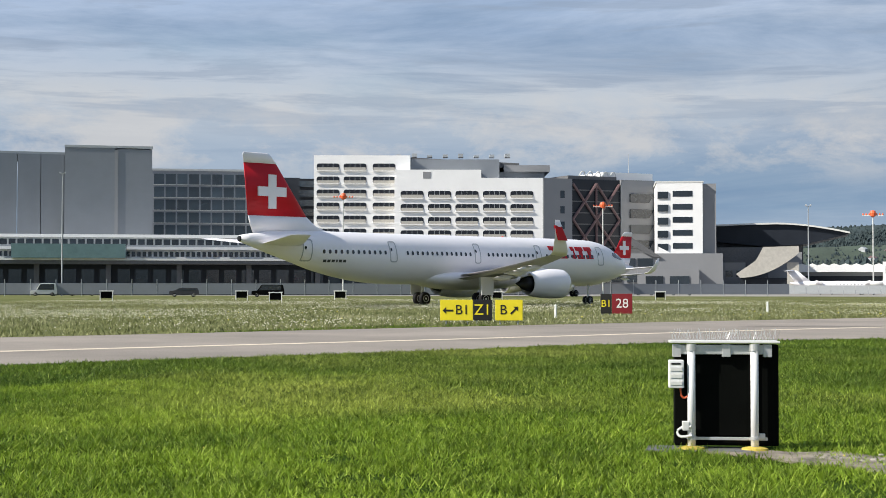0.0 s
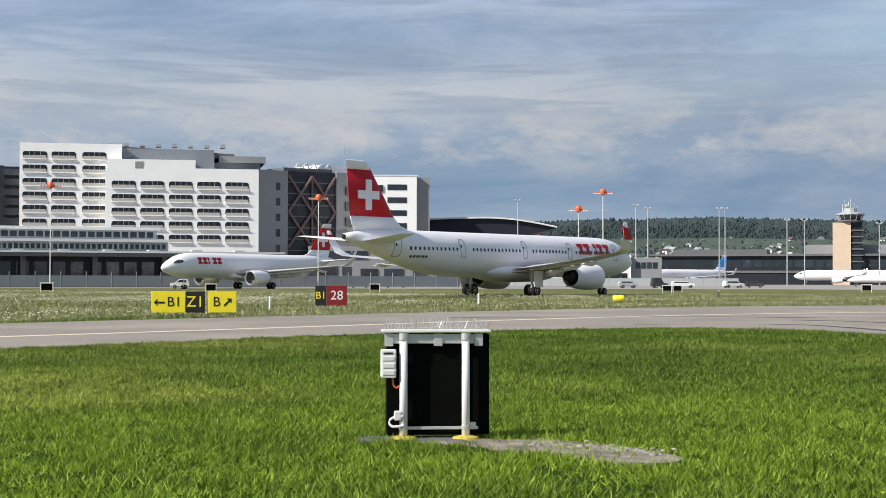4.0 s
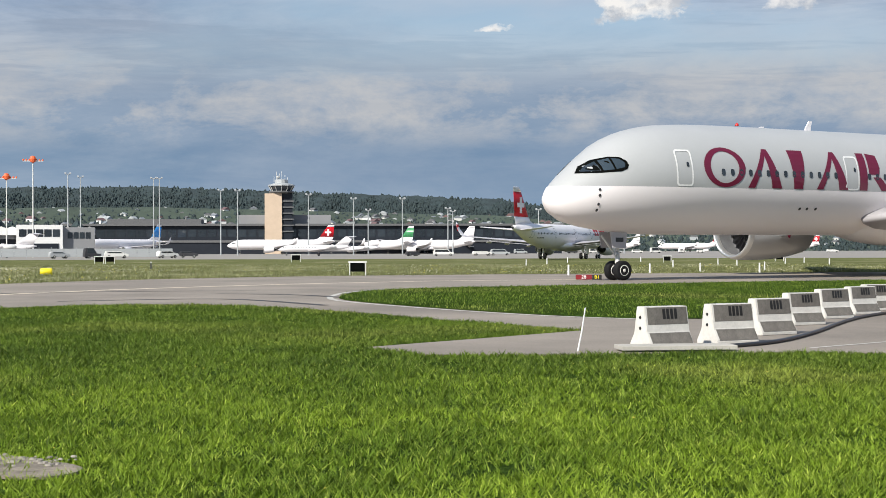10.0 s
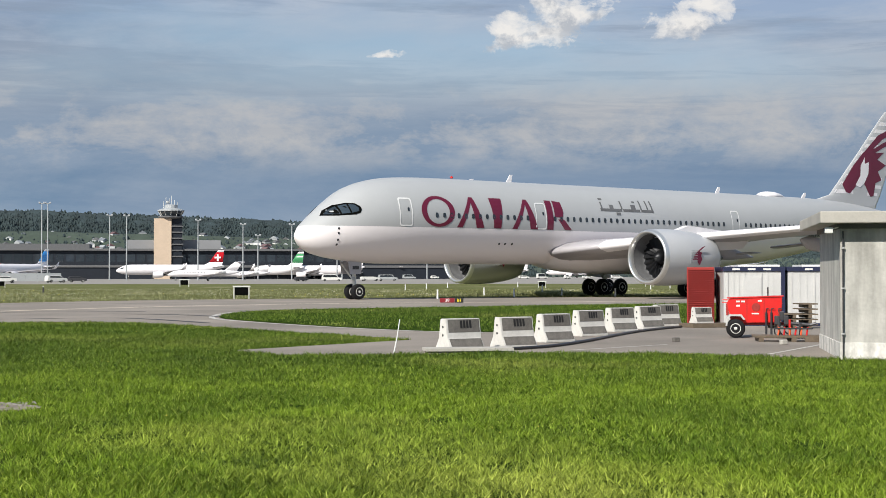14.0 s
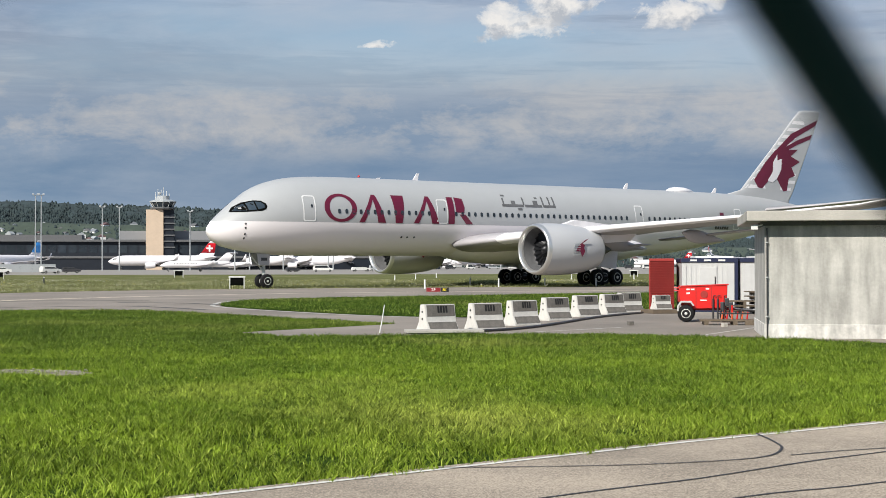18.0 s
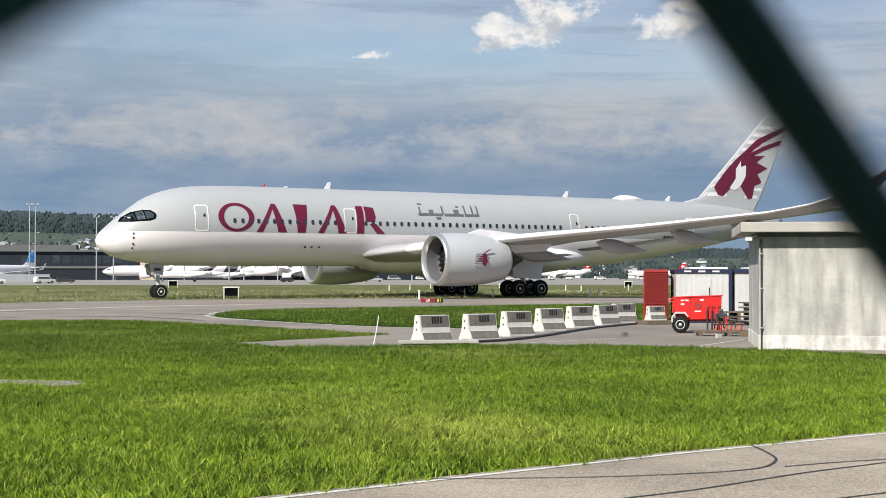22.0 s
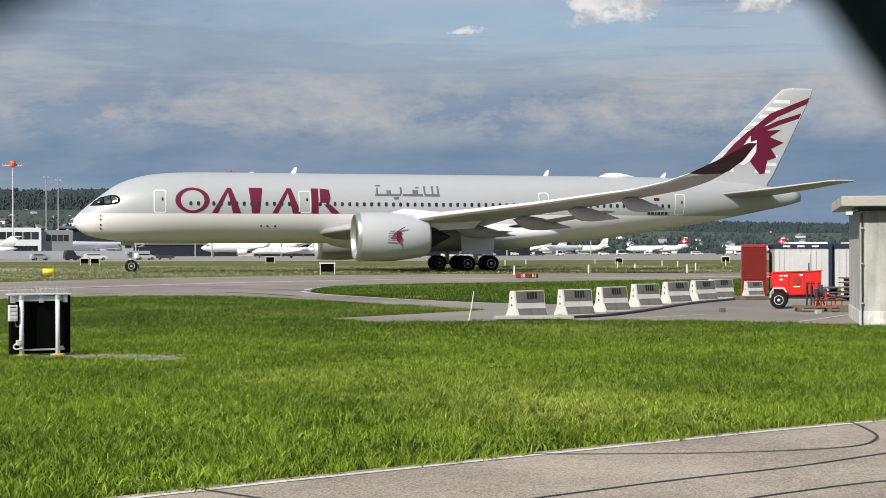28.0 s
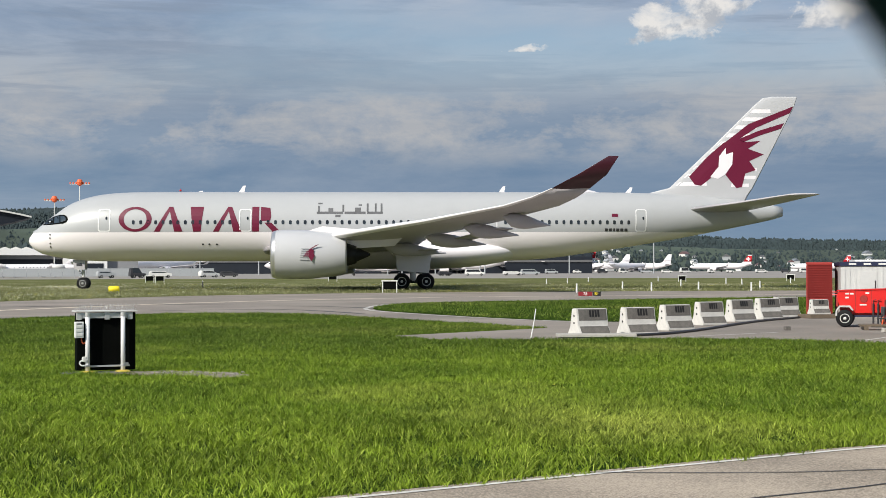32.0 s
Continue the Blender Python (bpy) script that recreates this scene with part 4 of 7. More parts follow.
        wing = part("wing", surface(secs[:7], side), AC_WING, root, "pale grey swept wing", smooth=True)
        part("wing_tip", surface(secs[6:], side), MAROON_SHADE, wing, "upturned maroon wing tip, darkened for shade", smooth=True)
        part("leading_edge", nose_strip([(x, y, z, c, k * 1.04, a) for x, y, z, c, k, a in secs[1:7]], side), LIP_W, wing, "white leading edge", smooth=True)
        for y, x0, z0, L in ((8.2, 31.0, 3.55, 4.6), (14.2, 34.4, 4.15, 4.2), (19.6, 37.2, 4.75, 3.6), (24.3, 39.8, 5.35, 3.0)):
            part("flap_fairing", Hull([(x0, z0 + 0.1, 0.05, 0.05), (x0 + 0.2 * L, z0 - 0.1, 0.36, 0.48), (x0 + 0.55 * L, z0 - 0.25, 0.36, 0.50), (x0 + 0.85 * L, z0 - 0.38, 0.2, 0.26), (x0 + 1.15 * L, z0 - 0.5, 0.03, 0.04)], 0.4, 14).mesh(), AC_WING, wing, smooth=True).location.y = side * y
        for y0, y1, xa, xb, za, zb in ((3.6, 9.6, 32.6, 34.2, 3.0, 3.35), (11.0, 20.0, 34.9, 39.6, 3.75, 4.75)):
            bm = surface([(xa, y0, za, 2.1, 1.0, -8), (xb, y1, zb, 1.5, 1.0, -8)], side)
            part("flap", bm, AC_WING, wing, smooth=True)
        part("pylon", prism([(23.2, 4.3), (26.2, 5.2), (33.0, 4.6), (32.0, 3.6), (28.5, 3.4), (25.0, 4.2)], side * 10.6 - 0.28, side * 10.6 + 0.28), AC_WHITE, root)
        nac = engine(root, 22.1, side * 10.6, 2.92, 1.98, 6.1, AC_GREY1, 0.28)
        for s2 in (-1, 1):
            yy = side * 10.6 + s2 * 1.99
            part("nacelle_mark", prism([(24.75, 2.75), (25.05, 3.2), (25.35, 3.35), (25.62, 3.25), (25.55, 3.0), (25.66, 2.8), (25.4, 2.35), (25.15, 2.75)], yy - 0.02, yy + 0.02), MAROON, nac, "maroon emblem on the nacelle")
            part("nacelle_mark", prism([(25.05, 3.2), (25.7, 3.62), (26.0, 3.72), (25.5, 3.4)], yy - 0.03, yy + 0.03), MAROON, nac)
            for k in range(6):
                part("nacelle_stripe", prism([(24.45 + 0.03 * k, 2.5 + 0.17 * k), (25.2, 2.5 + 0.17 * k), (25.2, 2.54 + 0.17 * k), (24.45 + 0.03 * k, 2.54 + 0.17 * k)], yy - 0.03, yy + 0.008), GREYP, nac)
        # tail plane
        part("tail_plane", surface([(57.2, 0.8, 6.85, 6.0, 0.9, 4), (61.2, 5.2, 7.35, 4.1, 0.85, 4), (64.6, 9.0, 7.85, 2.6, 0.8, 4), (65.6, 9.4, 7.9, 1.6, 0.7, 4)], side), AC_WING, root, "pale grey tail plane", smooth=True)
        # main gear: a four-wheel bogie
        gy = side * 5.35
        gear = part("main_gear", tube([(33.6, gy, 0.7), (33.6, gy - side * 0.1, 2.0), (33.4, gy - side * 0.5, 4.0)], 0.2, 12), OFFWHITE, root, "white main gear leg")
        part("bogie_beam", tube([(32.5, gy, 0.7), (34.7, gy, 0.7)], 0.15, 10), DARKST, gear)
        part("drag_brace", tube([(33.6, gy, 1.3), (31.6, gy - side * 0.4, 3.2)], 0.09, 8), OFFWHITE, gear)
        part("gear_door", prism([(32.2, 1.6), (34.9, 1.4), (35.2, 3.6), (32.0, 3.8)], gy + side * 0.62 - 0.03, gy + side * 0.62 + 0.03), AC_WHITE, gear, "white main gear door")
        for wx in (32.62, 34.68):
            for o in (-0.82, 0.82):
                wheel(gear, wx, gy + o * 0.95, 0.69, 0.69, 0.5)
    # fin with its painted emblem
    rake = lambda x, z: x + 1.15 * max(0.0, z - 8.9) / 7.3
    fin_secs = [(rake(x, z), 0, z, c, k, 0) for x, z, c, k in ((55.4, 7.0, 7.5, 0.15), (53.4, 8.15, 10.0, 0.2), (56.4, 8.9, 7.5, 0.5), (59.9, 12.8, 5.4, 0.5), (62.8, 16.2, 3.7, 0.5), (63.5, 16.9, 3.1, 0.45), (64.3, 17.05, 2.3, 0.3))]
    shape = surface(fin_secs, 1, True)
    skin = shape.copy()
    fin = part("fin", shape, AC_GREY1, root, "pale grey fin with a maroon emblem", smooth=True)
    for side in (-1, 1):
        dec = lambda o, m, lab, d=0.012: part("fin_emblem", painted([(rake(u, v), v) for u, v in o], skin, side, d), m, fin, lab)
        for k in range(10):
            z = 9.1 + k * 0.72
            x0 = float(np.interp(z, [8.9, 12.8, 16.2], [56.75, 60.2, 63.1]))
            dec([(x0, z), (x0 + 2.8 - 0.1 * k, z), (x0 + 2.7 - 0.1 * k, z + 0.34), (x0 + 0.3, z + 0.34)], AC_WHITE, "white stripe on the fin", 0.008)
        for z in (9.0, 9.7, 10.4):
            dec([(61.9, z), (64.0, z), (64.0, z + 0.3), (61.9, z + 0.3)], AC_WHITE, "white stripe on the fin", 0.008)
        dec([(58.0, 9.9), (59.3, 11.6), (60.6, 12.9), (61.6, 13.4), (62.6, 13.0), (63.9, 13.1), (62.9, 12.4), (64.4, 11.9), (63.2, 11.3), (63.9, 10.5), (63.0, 10.2), (62.9, 9.0), (62.4, 8.9), (61.2, 10.1), (60.4, 10.2), (59.2, 9.1), (58.6, 9.2)], MAROON, "maroon emblem on the fin", 0.02)
        dec([(60.8, 13.0), (62.6, 14.6), (66.4, 16.2), (66.2, 15.6), (63.4, 14.3), (61.6, 13.0)], MAROON, "maroon curved stroke on the fin", 0.02)
        dec([(61.8, 13.2), (63.6, 14.0), (65.8, 14.7), (65.6, 14.2), (63.8, 13.6), (62.4, 13.0)], MAROON, "maroon curved stroke on the fin", 0.02)
        dec([(59.9, 9.9), (60.5, 10.8), (60.4, 11.7), (60.9, 12.5), (61.0, 11.9), (61.6, 12.1), (61.7, 11.0), (61.2, 10.1), (60.6, 9.7)], AC_WHITE, "white figure within the emblem", 0.03)
    skin.free()
    # nose gear
    ng = part("nose_gear", tube([(4.78, 0, 0.55), (4.7, 0, 2.6)], 0.13, 12), OFFWHITE, root, "white nose gear leg")
    part("drag_brace", tube([(4.75, 0, 1.2), (3.7, 0, 2.4)], 0.06, 8), OFFWHITE, ng)
    for s in (-1, 1):
        wheel(ng, 4.78, s * 0.4, 0.53, 0.53, 0.38)
        part("gear_door", prism([(4.05, 1.75), (4.95, 1.72), (5.0, 2.55), (3.9, 2.6)], s * 0.5 - 0.03, s * 0.5 + 0.03), AC_WING, ng, "white nose gear door")
        part("door_mark", prism([(4.25, 2.05), (4.75, 2.05), (4.75, 2.28), (4.25, 2.28)], s * 0.54 - 0.01, s * 0.54 + 0.01), DARKST, ng)
    part("taxi_light", spin([(4.45, 0.02), (4.45, 0.11), (4.6, 0.1)], "x", 12, at=(0, -0.2, 1.45)), LAMP, ng)
    # aerials and domes along the roof
    for x, h in ((14.6, 0.14), (18.3, 0.6), (41.2, 0.55), (52.5, 0.45)):
        part("aerial", prism([(x, 8.5), (x + 0.5, 8.5), (x + 0.62, 8.5 + h), (x + 0.4, 8.5 + h)], -0.04, 0.04), AC_WHITE, root)
    part("antenna_dome", Hull([(46.6, 8.5, 0.1, 0.05), (47.3, 8.52, 0.7, 0.32), (48.6, 8.5, 0.8, 0.36), (50.2, 8.45, 0.1, 0.05)], 0.3, 16).mesh(), AC_WHITE, root, smooth=True)
    part("beacon", spin([(8.6, 0.12), (8.72, 0.09), (8.78, 0.02)], "z", 10, at=(13.2, 0, 0)), RED, root, "small red beacon", smooth=True)
    return root


def narrowbody(name, tail, label, detail=True, title=True):
    """A single-aisle twin: 44.5 m long."""
    root = thing(name, pose(0, 0, 0), label, "airliner")
    hull = Hull([(0, 3.42, 0.03, 0.03), (0.15, 3.42, 0.32, 0.3), (0.7, 3.46, 0.78, 0.72), (1.6, 3.56, 1.2, 1.16), (2.8, 3.7, 1.58, 1.6), (4.2, 3.8, 1.85, 1.92), (6, 3.86, 1.96, 2.05), (9, 3.88, 1.98, 2.07), (20, 3.88, 1.98, 2.07),
                 (29.5, 3.88, 1.98, 2.07), (33, 4.02, 1.88, 1.93), (36.5, 4.38, 1.56, 1.58), (39.0, 4.74, 1.14, 1.18), (41.2, 5.02, 0.72, 0.78), (42.6, 5.16, 0.42, 0.45), (43.4, 5.22, 0.24, 0.26)], 0.6 if detail else 1.6, 40 if detail else 20)
    part("fuselage", hull.mesh(), AC_WHITE, root, "plain white fuselage", smooth=True)
    part("belly_fairing", Hull([(13.5, 2.35, 0.2, 0.2), (15.5, 2.3, 1.7, 0.75), (19, 2.25, 2.15, 0.9), (24, 2.3, 2.0, 0.85), (27.5, 2.45, 0.3, 0.25)], 0.8, 24).mesh(), AC_WHITE, root, smooth=True)
    for side in (-1, 1):
        if detail:
            cabin(root, hull, [(6.6, 12.6, 0.53), (14.2, 20.0, 0.53), (21.6, 29.0, 0.53), (30.8, 37.0, 0.53)], 4.32, side, 0.23, 0.33)
            for x, w in ((5.0, 0.85), (13.1, 0.7), (20.4, 0.7), (29.6, 0.75), (37.6, 0.85)):
                door(root, hull, x, 3.55, 5.25, w, side, GREYP, "thin grey outline of a cabin door")
            bars_text(root, hull, 34.6, 36.6, 3.5, 3.7, side, DARKST, "small dark registration marks", [1, -0.4, 1, -0.4, 0.6, -0.4, 1, -0.4, 1, -0.4, 1])
        mask = [(1.55, 4.12), (2.0, 4.5), (2.7, 4.76), (3.3, 4.74), (3.5, 4.5), (3.2, 4.3), (2.4, 4.16)]
        part("cockpit_window", hull.decal([mask], side, 0.02, 0.3), GLASS_D, root, "dark cockpit windows")
        if title:
            for k in range(5):
                x = 6.4 + k * 1.14
                w = 0.95 if k != 2 else 0.42
                part("title_shape", hull.decal([[(x, 4.12), (x + w, 4.12), (x + w + 0.08, 4.46), (x + 0.03, 4.46)]], side, 0.019, 0.3), CROSSRED, root, "red block of the title")
                part("title_shape", hull.decal([[(x + 0.05, 4.82), (x + w + 0.1, 4.82), (x + w + 0.15, 5.2), (x + 0.1, 5.2)]], side, 0.019, 0.3), CROSSRED, root, "red block of the title")
                part("title_shape", hull.decal([[(x + w * 0.25, 4.46), (x + w * 0.75, 4.46), (x + w * 0.75, 4.82), (x + w * 0.25, 4.82)]], side, 0.019, 0.3), CROSSRED, root, "red block of the title")
        secs = [(15.6, 1.6, 2.55, 7.2, 1.2, 2), (18.9, 6.2, 2.95, 4.4, 1.1, 5), (22.9, 13.0, 3.6, 2.7, 1.0, 5), (25.2, 16.6, 3.95, 1.75, 0.95, 10), (25.7, 17.2, 4.25, 1.6, 0.9, 45), (26.5, 17.7, 5.3, 1.1, 0.8, 76), (27.3, 17.9, 6.5, 0.5, 0.7, 80)]
        wing = part("wing", surface(secs[:4], side), AC_WING, root, "pale grey swept wing", smooth=True)
        part("wing_tip", surface(secs[3:], side), AC_WHITE, wing, "tall upturned wing tip", smooth=True)
        if tail is CROSSRED and detail:
            part("tip_panel", prism([(26.4, 5.0), (27.3, 5.0), (27.75, 6.1), (27.05, 6.1)], side * 17.72 - 0.06, side * 17.72 + 0.06), CROSSRED, wing, "red panel on the wing tip").location.y = side * 0.06
        for y, x0, z0 in ((6.4, 20.9, 2.45), (9.8, 22.6, 2.85), (12.6, 23.9, 3.15)):
            part("flap_fairing", Hull([(x0, z0, 0.04, 0.04), (x0 + 0.9, z0 - 0.12, 0.2, 0.26), (x0 + 2.6, z0 - 0.2, 0.02, 0.03)], 0.4, 10).mesh(), AC_WHITE, wing, smooth=True).location.y = side * y
        part("flap", surface([(22.2, 2.6, 2.25, 1.5, 1.0, -8), (25.2, 12.8, 3.15, 0.95, 1.0, -8)], side), AC_WING, wing, smooth=True)
        part("pylon", prism([(15.5, 2.8), (17.0, 3.2), (20.5, 3.0), (19.9, 2.4), (16.8, 2.6)], side * 5.75 - 0.18, side * 5.75 + 0.18), AC_WHITE, root)
        engine(root, 14.5, side * 5.75, 1.85, 1.24, 4.2, AC_WHITE, 0.28, detail)
        part("tail_plane", surface([(37.9, 0.4, 4.8, 3.9, 0.9, 6), (41.3, 6.2, 5.35, 1.7, 0.8, 6)], side), AC_WHITE, root, "white tail plane", smooth=True)
        gy = side * 3.8
        gear = part("main_gear", tube([(22.1, gy, 0.56), (22.0, gy - side * 0.15, 2.6)], 0.13, 10), OFFWHITE, root, "white main gear leg")
        for o in (-0.42, 0.42):
            wheel(gear, 22.1, gy + o, 0.57, 0.57, 0.38)
        if detail:
            part("gear_door", prism([(21.4, 0.9), (22.7, 0.9), (22.8, 2.4), (21.3, 2.4)], gy + side * 0.72 - 0.02, gy + side * 0.72 + 0.02), AC_WHITE, gear)
    fin = part("fin", surface([(34.2, 0, 5.6, 8.0, 0.25, 0), (36.3, 0, 6.3, 6.2, 0.7, 0), (37.2, 0, 7.0, 5.5, 0.85, 0)], 1, True), AC_WHITE, root, "white root of the fin", smooth=True)
    part("fin_panel", surface([(37.2, 0, 7.0, 5.5, 0.88, 0), (40.1, 0, 11.0, 3.0, 0.8, 0)], 1, True), tail, fin, "painted panel of the fin", smooth=True)
    part("fin_cap", surface([(40.1, 0, 11.0, 3.0, 0.82, 0), (40.7, 0, 11.7, 2.5, 0.8, 0), (41.0, 0, 11.8, 2.1, 0.5, 0)], 1, True), AC_WHITE, fin, "pale cap of the fin", smooth=True)
    if tail is CROSSRED:
        for side in (-1, 1):
            c = Vector((40.6, 0, 8.9))
            o = [(-0.36, -1.35), (0.36, -1.35), (0.36, -0.4), (1.3, -0.4), (1.3, 0.32), (0.36, 0.32), (0.36, 1.27), (-0.36, 1.27), (-0.36, 0.32), (-1.3, 0.32), (-1.3, -0.4), (-0.36, -0.4)]
            part("fin_cross", prism([(c.x + u, c.z + v) for u, v in o], side * 0.2 - 0.06, side * 0.2 + 0.06), AC_WHITE, fin, "white cross on the red fin")
    ng = part("nose_gear", tube([(5.1, 0, 0.4), (5.0, 0, 2.0)], 0.09, 10), OFFWHITE, root, "white nose gear leg")
    for s in (-1, 1):
        wheel(ng, 5.1, s * 0.26, 0.38, 0.38, 0.22)
    part("exhaust", spin([(43.3, 0.25), (43.5, 0.2), (43.52, 0.02)], "x", 14, at=(0, 0, 5.2)), FAN, root, "dark exhaust in the tail cone")
    part("beacon", spin([(5.93, 0.1), (6.03, 0.07), (6.07, 0.02)], "z", 8, at=(16, 0, 0)), RED, root)
    return root


def bizjet():
    """A business jet with engines on the rear fuselage: 29 m long."""
    root = thing("business_jet", pose(0, 0, 0), "white business jet parked on the apron", "jet")
    hull = Hull([(0, 2.3, 0.03, 0.03), (0.3, 2.3, 0.35, 0.3), (1.4, 2.5, 0.85, 0.8), (3, 2.75, 1.2, 1.2), (5, 2.85, 1.3, 1.3), (18, 2.85, 1.3, 1.3), (22, 3.05, 1.05, 1.05), (26, 3.4, 0.5, 0.55), (28, 3.6, 0.12, 0.15)], 1.2, 24)
    part("fuselage", hull.mesh(), AC_WHITE, root, smooth=True)
    for side in (-1, 1):
        part("wing", surface([(11.5, 0.9, 1.9, 5.5, 1.1, 4), (18.5, 13.5, 2.9, 1.5, 0.9, 4), (19.6, 14.2, 4.3, 0.7, 0.8, 75)], side), AC_WHITE, root, smooth=True)
        part("nacelle", spin([(18.2, 0.55), (18.4, 0.72), (20, 0.75), (22.2, 0.5), (22.2, 0.3)], "x", 18, at=(0, side * 1.95, 3.3)), OFFWHITE, root, smooth=True)
        part("tail_plane", surface([(26.6, 0.1, 7.4, 2.6, 0.9, -3), (28.6, 4.6, 7.2, 1.2, 0.8, -3)], side), AC_WHITE, root, smooth=True)
        for x in np.arange(5.6, 15.0, 1.05):
            part("cabin_window", hull.decal([oval(x, 3.2, 0.2, 0.16, 8)], side, 0.02, 9), GLASS_D, root)
        part("cockpit_window", hull.decal([[(1.5, 2.95), (2.3, 3.4), (2.9, 3.4), (2.7, 3.05)]], side, 0.02, 0.5), GLASS_D, root)
        wheel(root, 15.5, side * 2.0, 0.45, 0.45, 0.3)
        part("gear_leg", tube([(15.5, side * 2.0, 0.45), (15.5, side * 1.6, 2.0)], 0.09, 8), OFFWHITE, root)
    part("fin", surface([(21.5, 0, 3.9, 5.2, 0.7, 0), (25.8, 0, 7.4, 3.0, 0.8, 0)], 1, True), AC_WHITE, root, smooth=True)
    wheel(root, 3.2, 0, 0.35, 0.35, 0.3)
    part("gear_leg", tube([(3.2, 0, 0.35), (3.2, 0, 1.8)], 0.07, 8), OFFWHITE, root)
    return root


wide_jet = widebody()
taxiing_jet = narrowbody("airliner", CROSSRED, "white single-aisle airliner with a red tail and white cross, taxiing away")


def facing(b, dist, heading):
    """The pose of a parked aircraft whose nose stands there and points along a compass heading."""
    a = radians(b)
    q = ORIGIN + dist * Vector((math.sin(a), math.cos(a), 0))
    return pose(q.x, q.y, 0.02, 0, 0, -90 - heading)


second_jet = narrowbody("airliner", CROSSRED, "white airliner with a red tail rolling slowly past the terminal", False)
stand = narrowbody("airliner", CROSSRED, "white airliner with a red tail parked at the stands", False, False)
tagged(stand, group="parked airliners")
stand.matrix_world = facing(-7.95, 600, -97)
for b, d, h in ((1.6, 680, -72), (8.7, 1040, -78), (12.5, 1100, -74)):
    copy_thing(stand, facing(b, d, h))
blue_jet = narrowbody("airliner", BLUE, "white airliner with a bright blue tail at the stands", False, False)
tagged(blue_jet, group="parked airliners")
blue_jet.matrix_world = facing(-13.3, 560, -150)
plain_jet = narrowbody("airliner", AC_WHITE, "all-white airliner parked at the stands", False, False)
tagged(plain_jet, group="parked airliners")
plain_jet.matrix_world = facing(-2.2, 640, -80)
for b, d, h in ((-0.4, 660, -75), (3.9, 980, -80), (5.6, 1000, -70), (7.0, 980, 40)):
    copy_thing(plain_jet, facing(b, d, h))
green_jet = narrowbody("airliner", GREEN_T, "white airliner with a green tail at the stands", False, False)
green_jet.matrix_world = facing(-4.3, 650, -70)
tagged(green_jet, group="parked airliners")
jet = bizjet()
tagged(jet, group="business jets")
jet.scale = (0.75, 0.75, 0.75)
jet.matrix_world = facing(-15.7, 350, 72) @ Matrix.Diagonal((0.75, 0.75, 0.75, 1))
for b, d, h in ((-6.0, 425, -97), (-18.4, 352, -98), (-4.2, 560, -95)):
    copy_thing(jet, facing(b, d, h))

# ---------------------------------------------------------------- terminal side: buildings
def windows(parent, x0, x1, nx, z0, z1, nz, w, h, y, material, frame_mat=None, name="window"):
    """A grid of windows on a front: each a pane set in a shallow frame, objects on shared meshes."""
    pane = mesh_of(box(-w / 2, w / 2, -0.04, 0.1, -h / 2, h / 2), "pane", material)
    rim = mesh_of(prism([(-w / 2 - 0.15, -h / 2 - 0.15), (w / 2 + 0.15, -h / 2 - 0.15), (w / 2 + 0.15, -h / 2), (-w / 2 - 0.15, -h / 2)], -0.35, 0.05), "sill", frame_mat or material)
    for i in range(nx):
        for k in range(nz):
            x = x0 + (x1 - x0) * (i + 0.5) / nx
            z = z0 + (z1 - z0) * (k + 0.5) / nz
            win = share(name, pane, parent, pose(x, y, z))
            if frame_mat:
                share("sill", rim, win, pose(0, 0, 0))


def block(parent, name, x0, x1, y0, y1, z0, z1, material, label="", bevel=0.0):
    return part(name, box(x0, x1, y0, y1, z0, z1, bevel), material, parent, label)


R0 = 330
# windowless grey cladded halls
hall = thing("cladded_hall", far(-48.6, R0), "tall windowless hall clad in grey panels", "building")
w = wide(-52, -45.2, R0)
for k in range(8):
    block(hall, "panel", -w / 2 + k * w / 8 + 0.06, -w / 2 + (k + 1) * w / 8 - 0.06, 0, 20, 0, 30.5, CLAD)
block(hall, "parapet", -w / 2, w / 2, 0.2, 20, 30.4, 31.0, GREYP)
hall = thing("cladded_hall", far(-45.25, R0 - 8), "grey panelled hall with a pale corner strip", "building")
w = wide(-46.9, -43.74, R0)
block(hall, "wall", -w / 2, -w / 2 + 10.4, 0, 22, 0, 31.4, CLAD)
block(hall, "wall", -w / 2 + 11.0, w / 2, 0, 22, 0, 31.2, CLAD)
block(hall, "corner_strip", -w / 2 + 10.35, -w / 2 + 11.05, -0.15, 21, 0, 31.0, HOTEL_GREY_SHADE, "pale corner strip")
block(hall, "parapet", -w / 2 - 0.1, w / 2 + 0.1, -0.12, 22, 31.4, 31.9, GREYP)

# office block with a grid of windows
R1 = 430
grid = thing("office_block", far(-41.4, R1), "grey office block with a square grid of dark windows", "building")
w = wide(-43.9, -39.3, R1)
block(grid, "wall", -w / 2, w / 2, 0, 26, 0, 35.2, CLAD, "grey gridded front")
windows(grid, -w / 2 + 0.8, w / 2 - 0.6, 10, 12.5, 34.6, 6, 2.85, 3.0, -0.02, GLASS_B, GREYP)
block(grid, "side_wing", w / 2, w / 2 + 8.4, 2.5, 26, 0, 33.8, DARKB, "darker side wing")
windows(grid, w / 2 + 0.4, w / 2 + 4.2, 2, 12.5, 33.5, 6, 1.5, 2.2, 2.48, GLASS_B)
block(grid, "parapet", -w / 2 - 0.2, w / 2 + 0.2, -0.2, 26, 35.2, 35.8, GREYP)
glass = thing("glass_block", far(-37.9, 450), "dark blue glass office block", "building")
w = wide(-38.6, -36.8, 450)
block(glass, "wall", -w / 2, w / 2, 0, 20, 0, 34.8, DARKB)
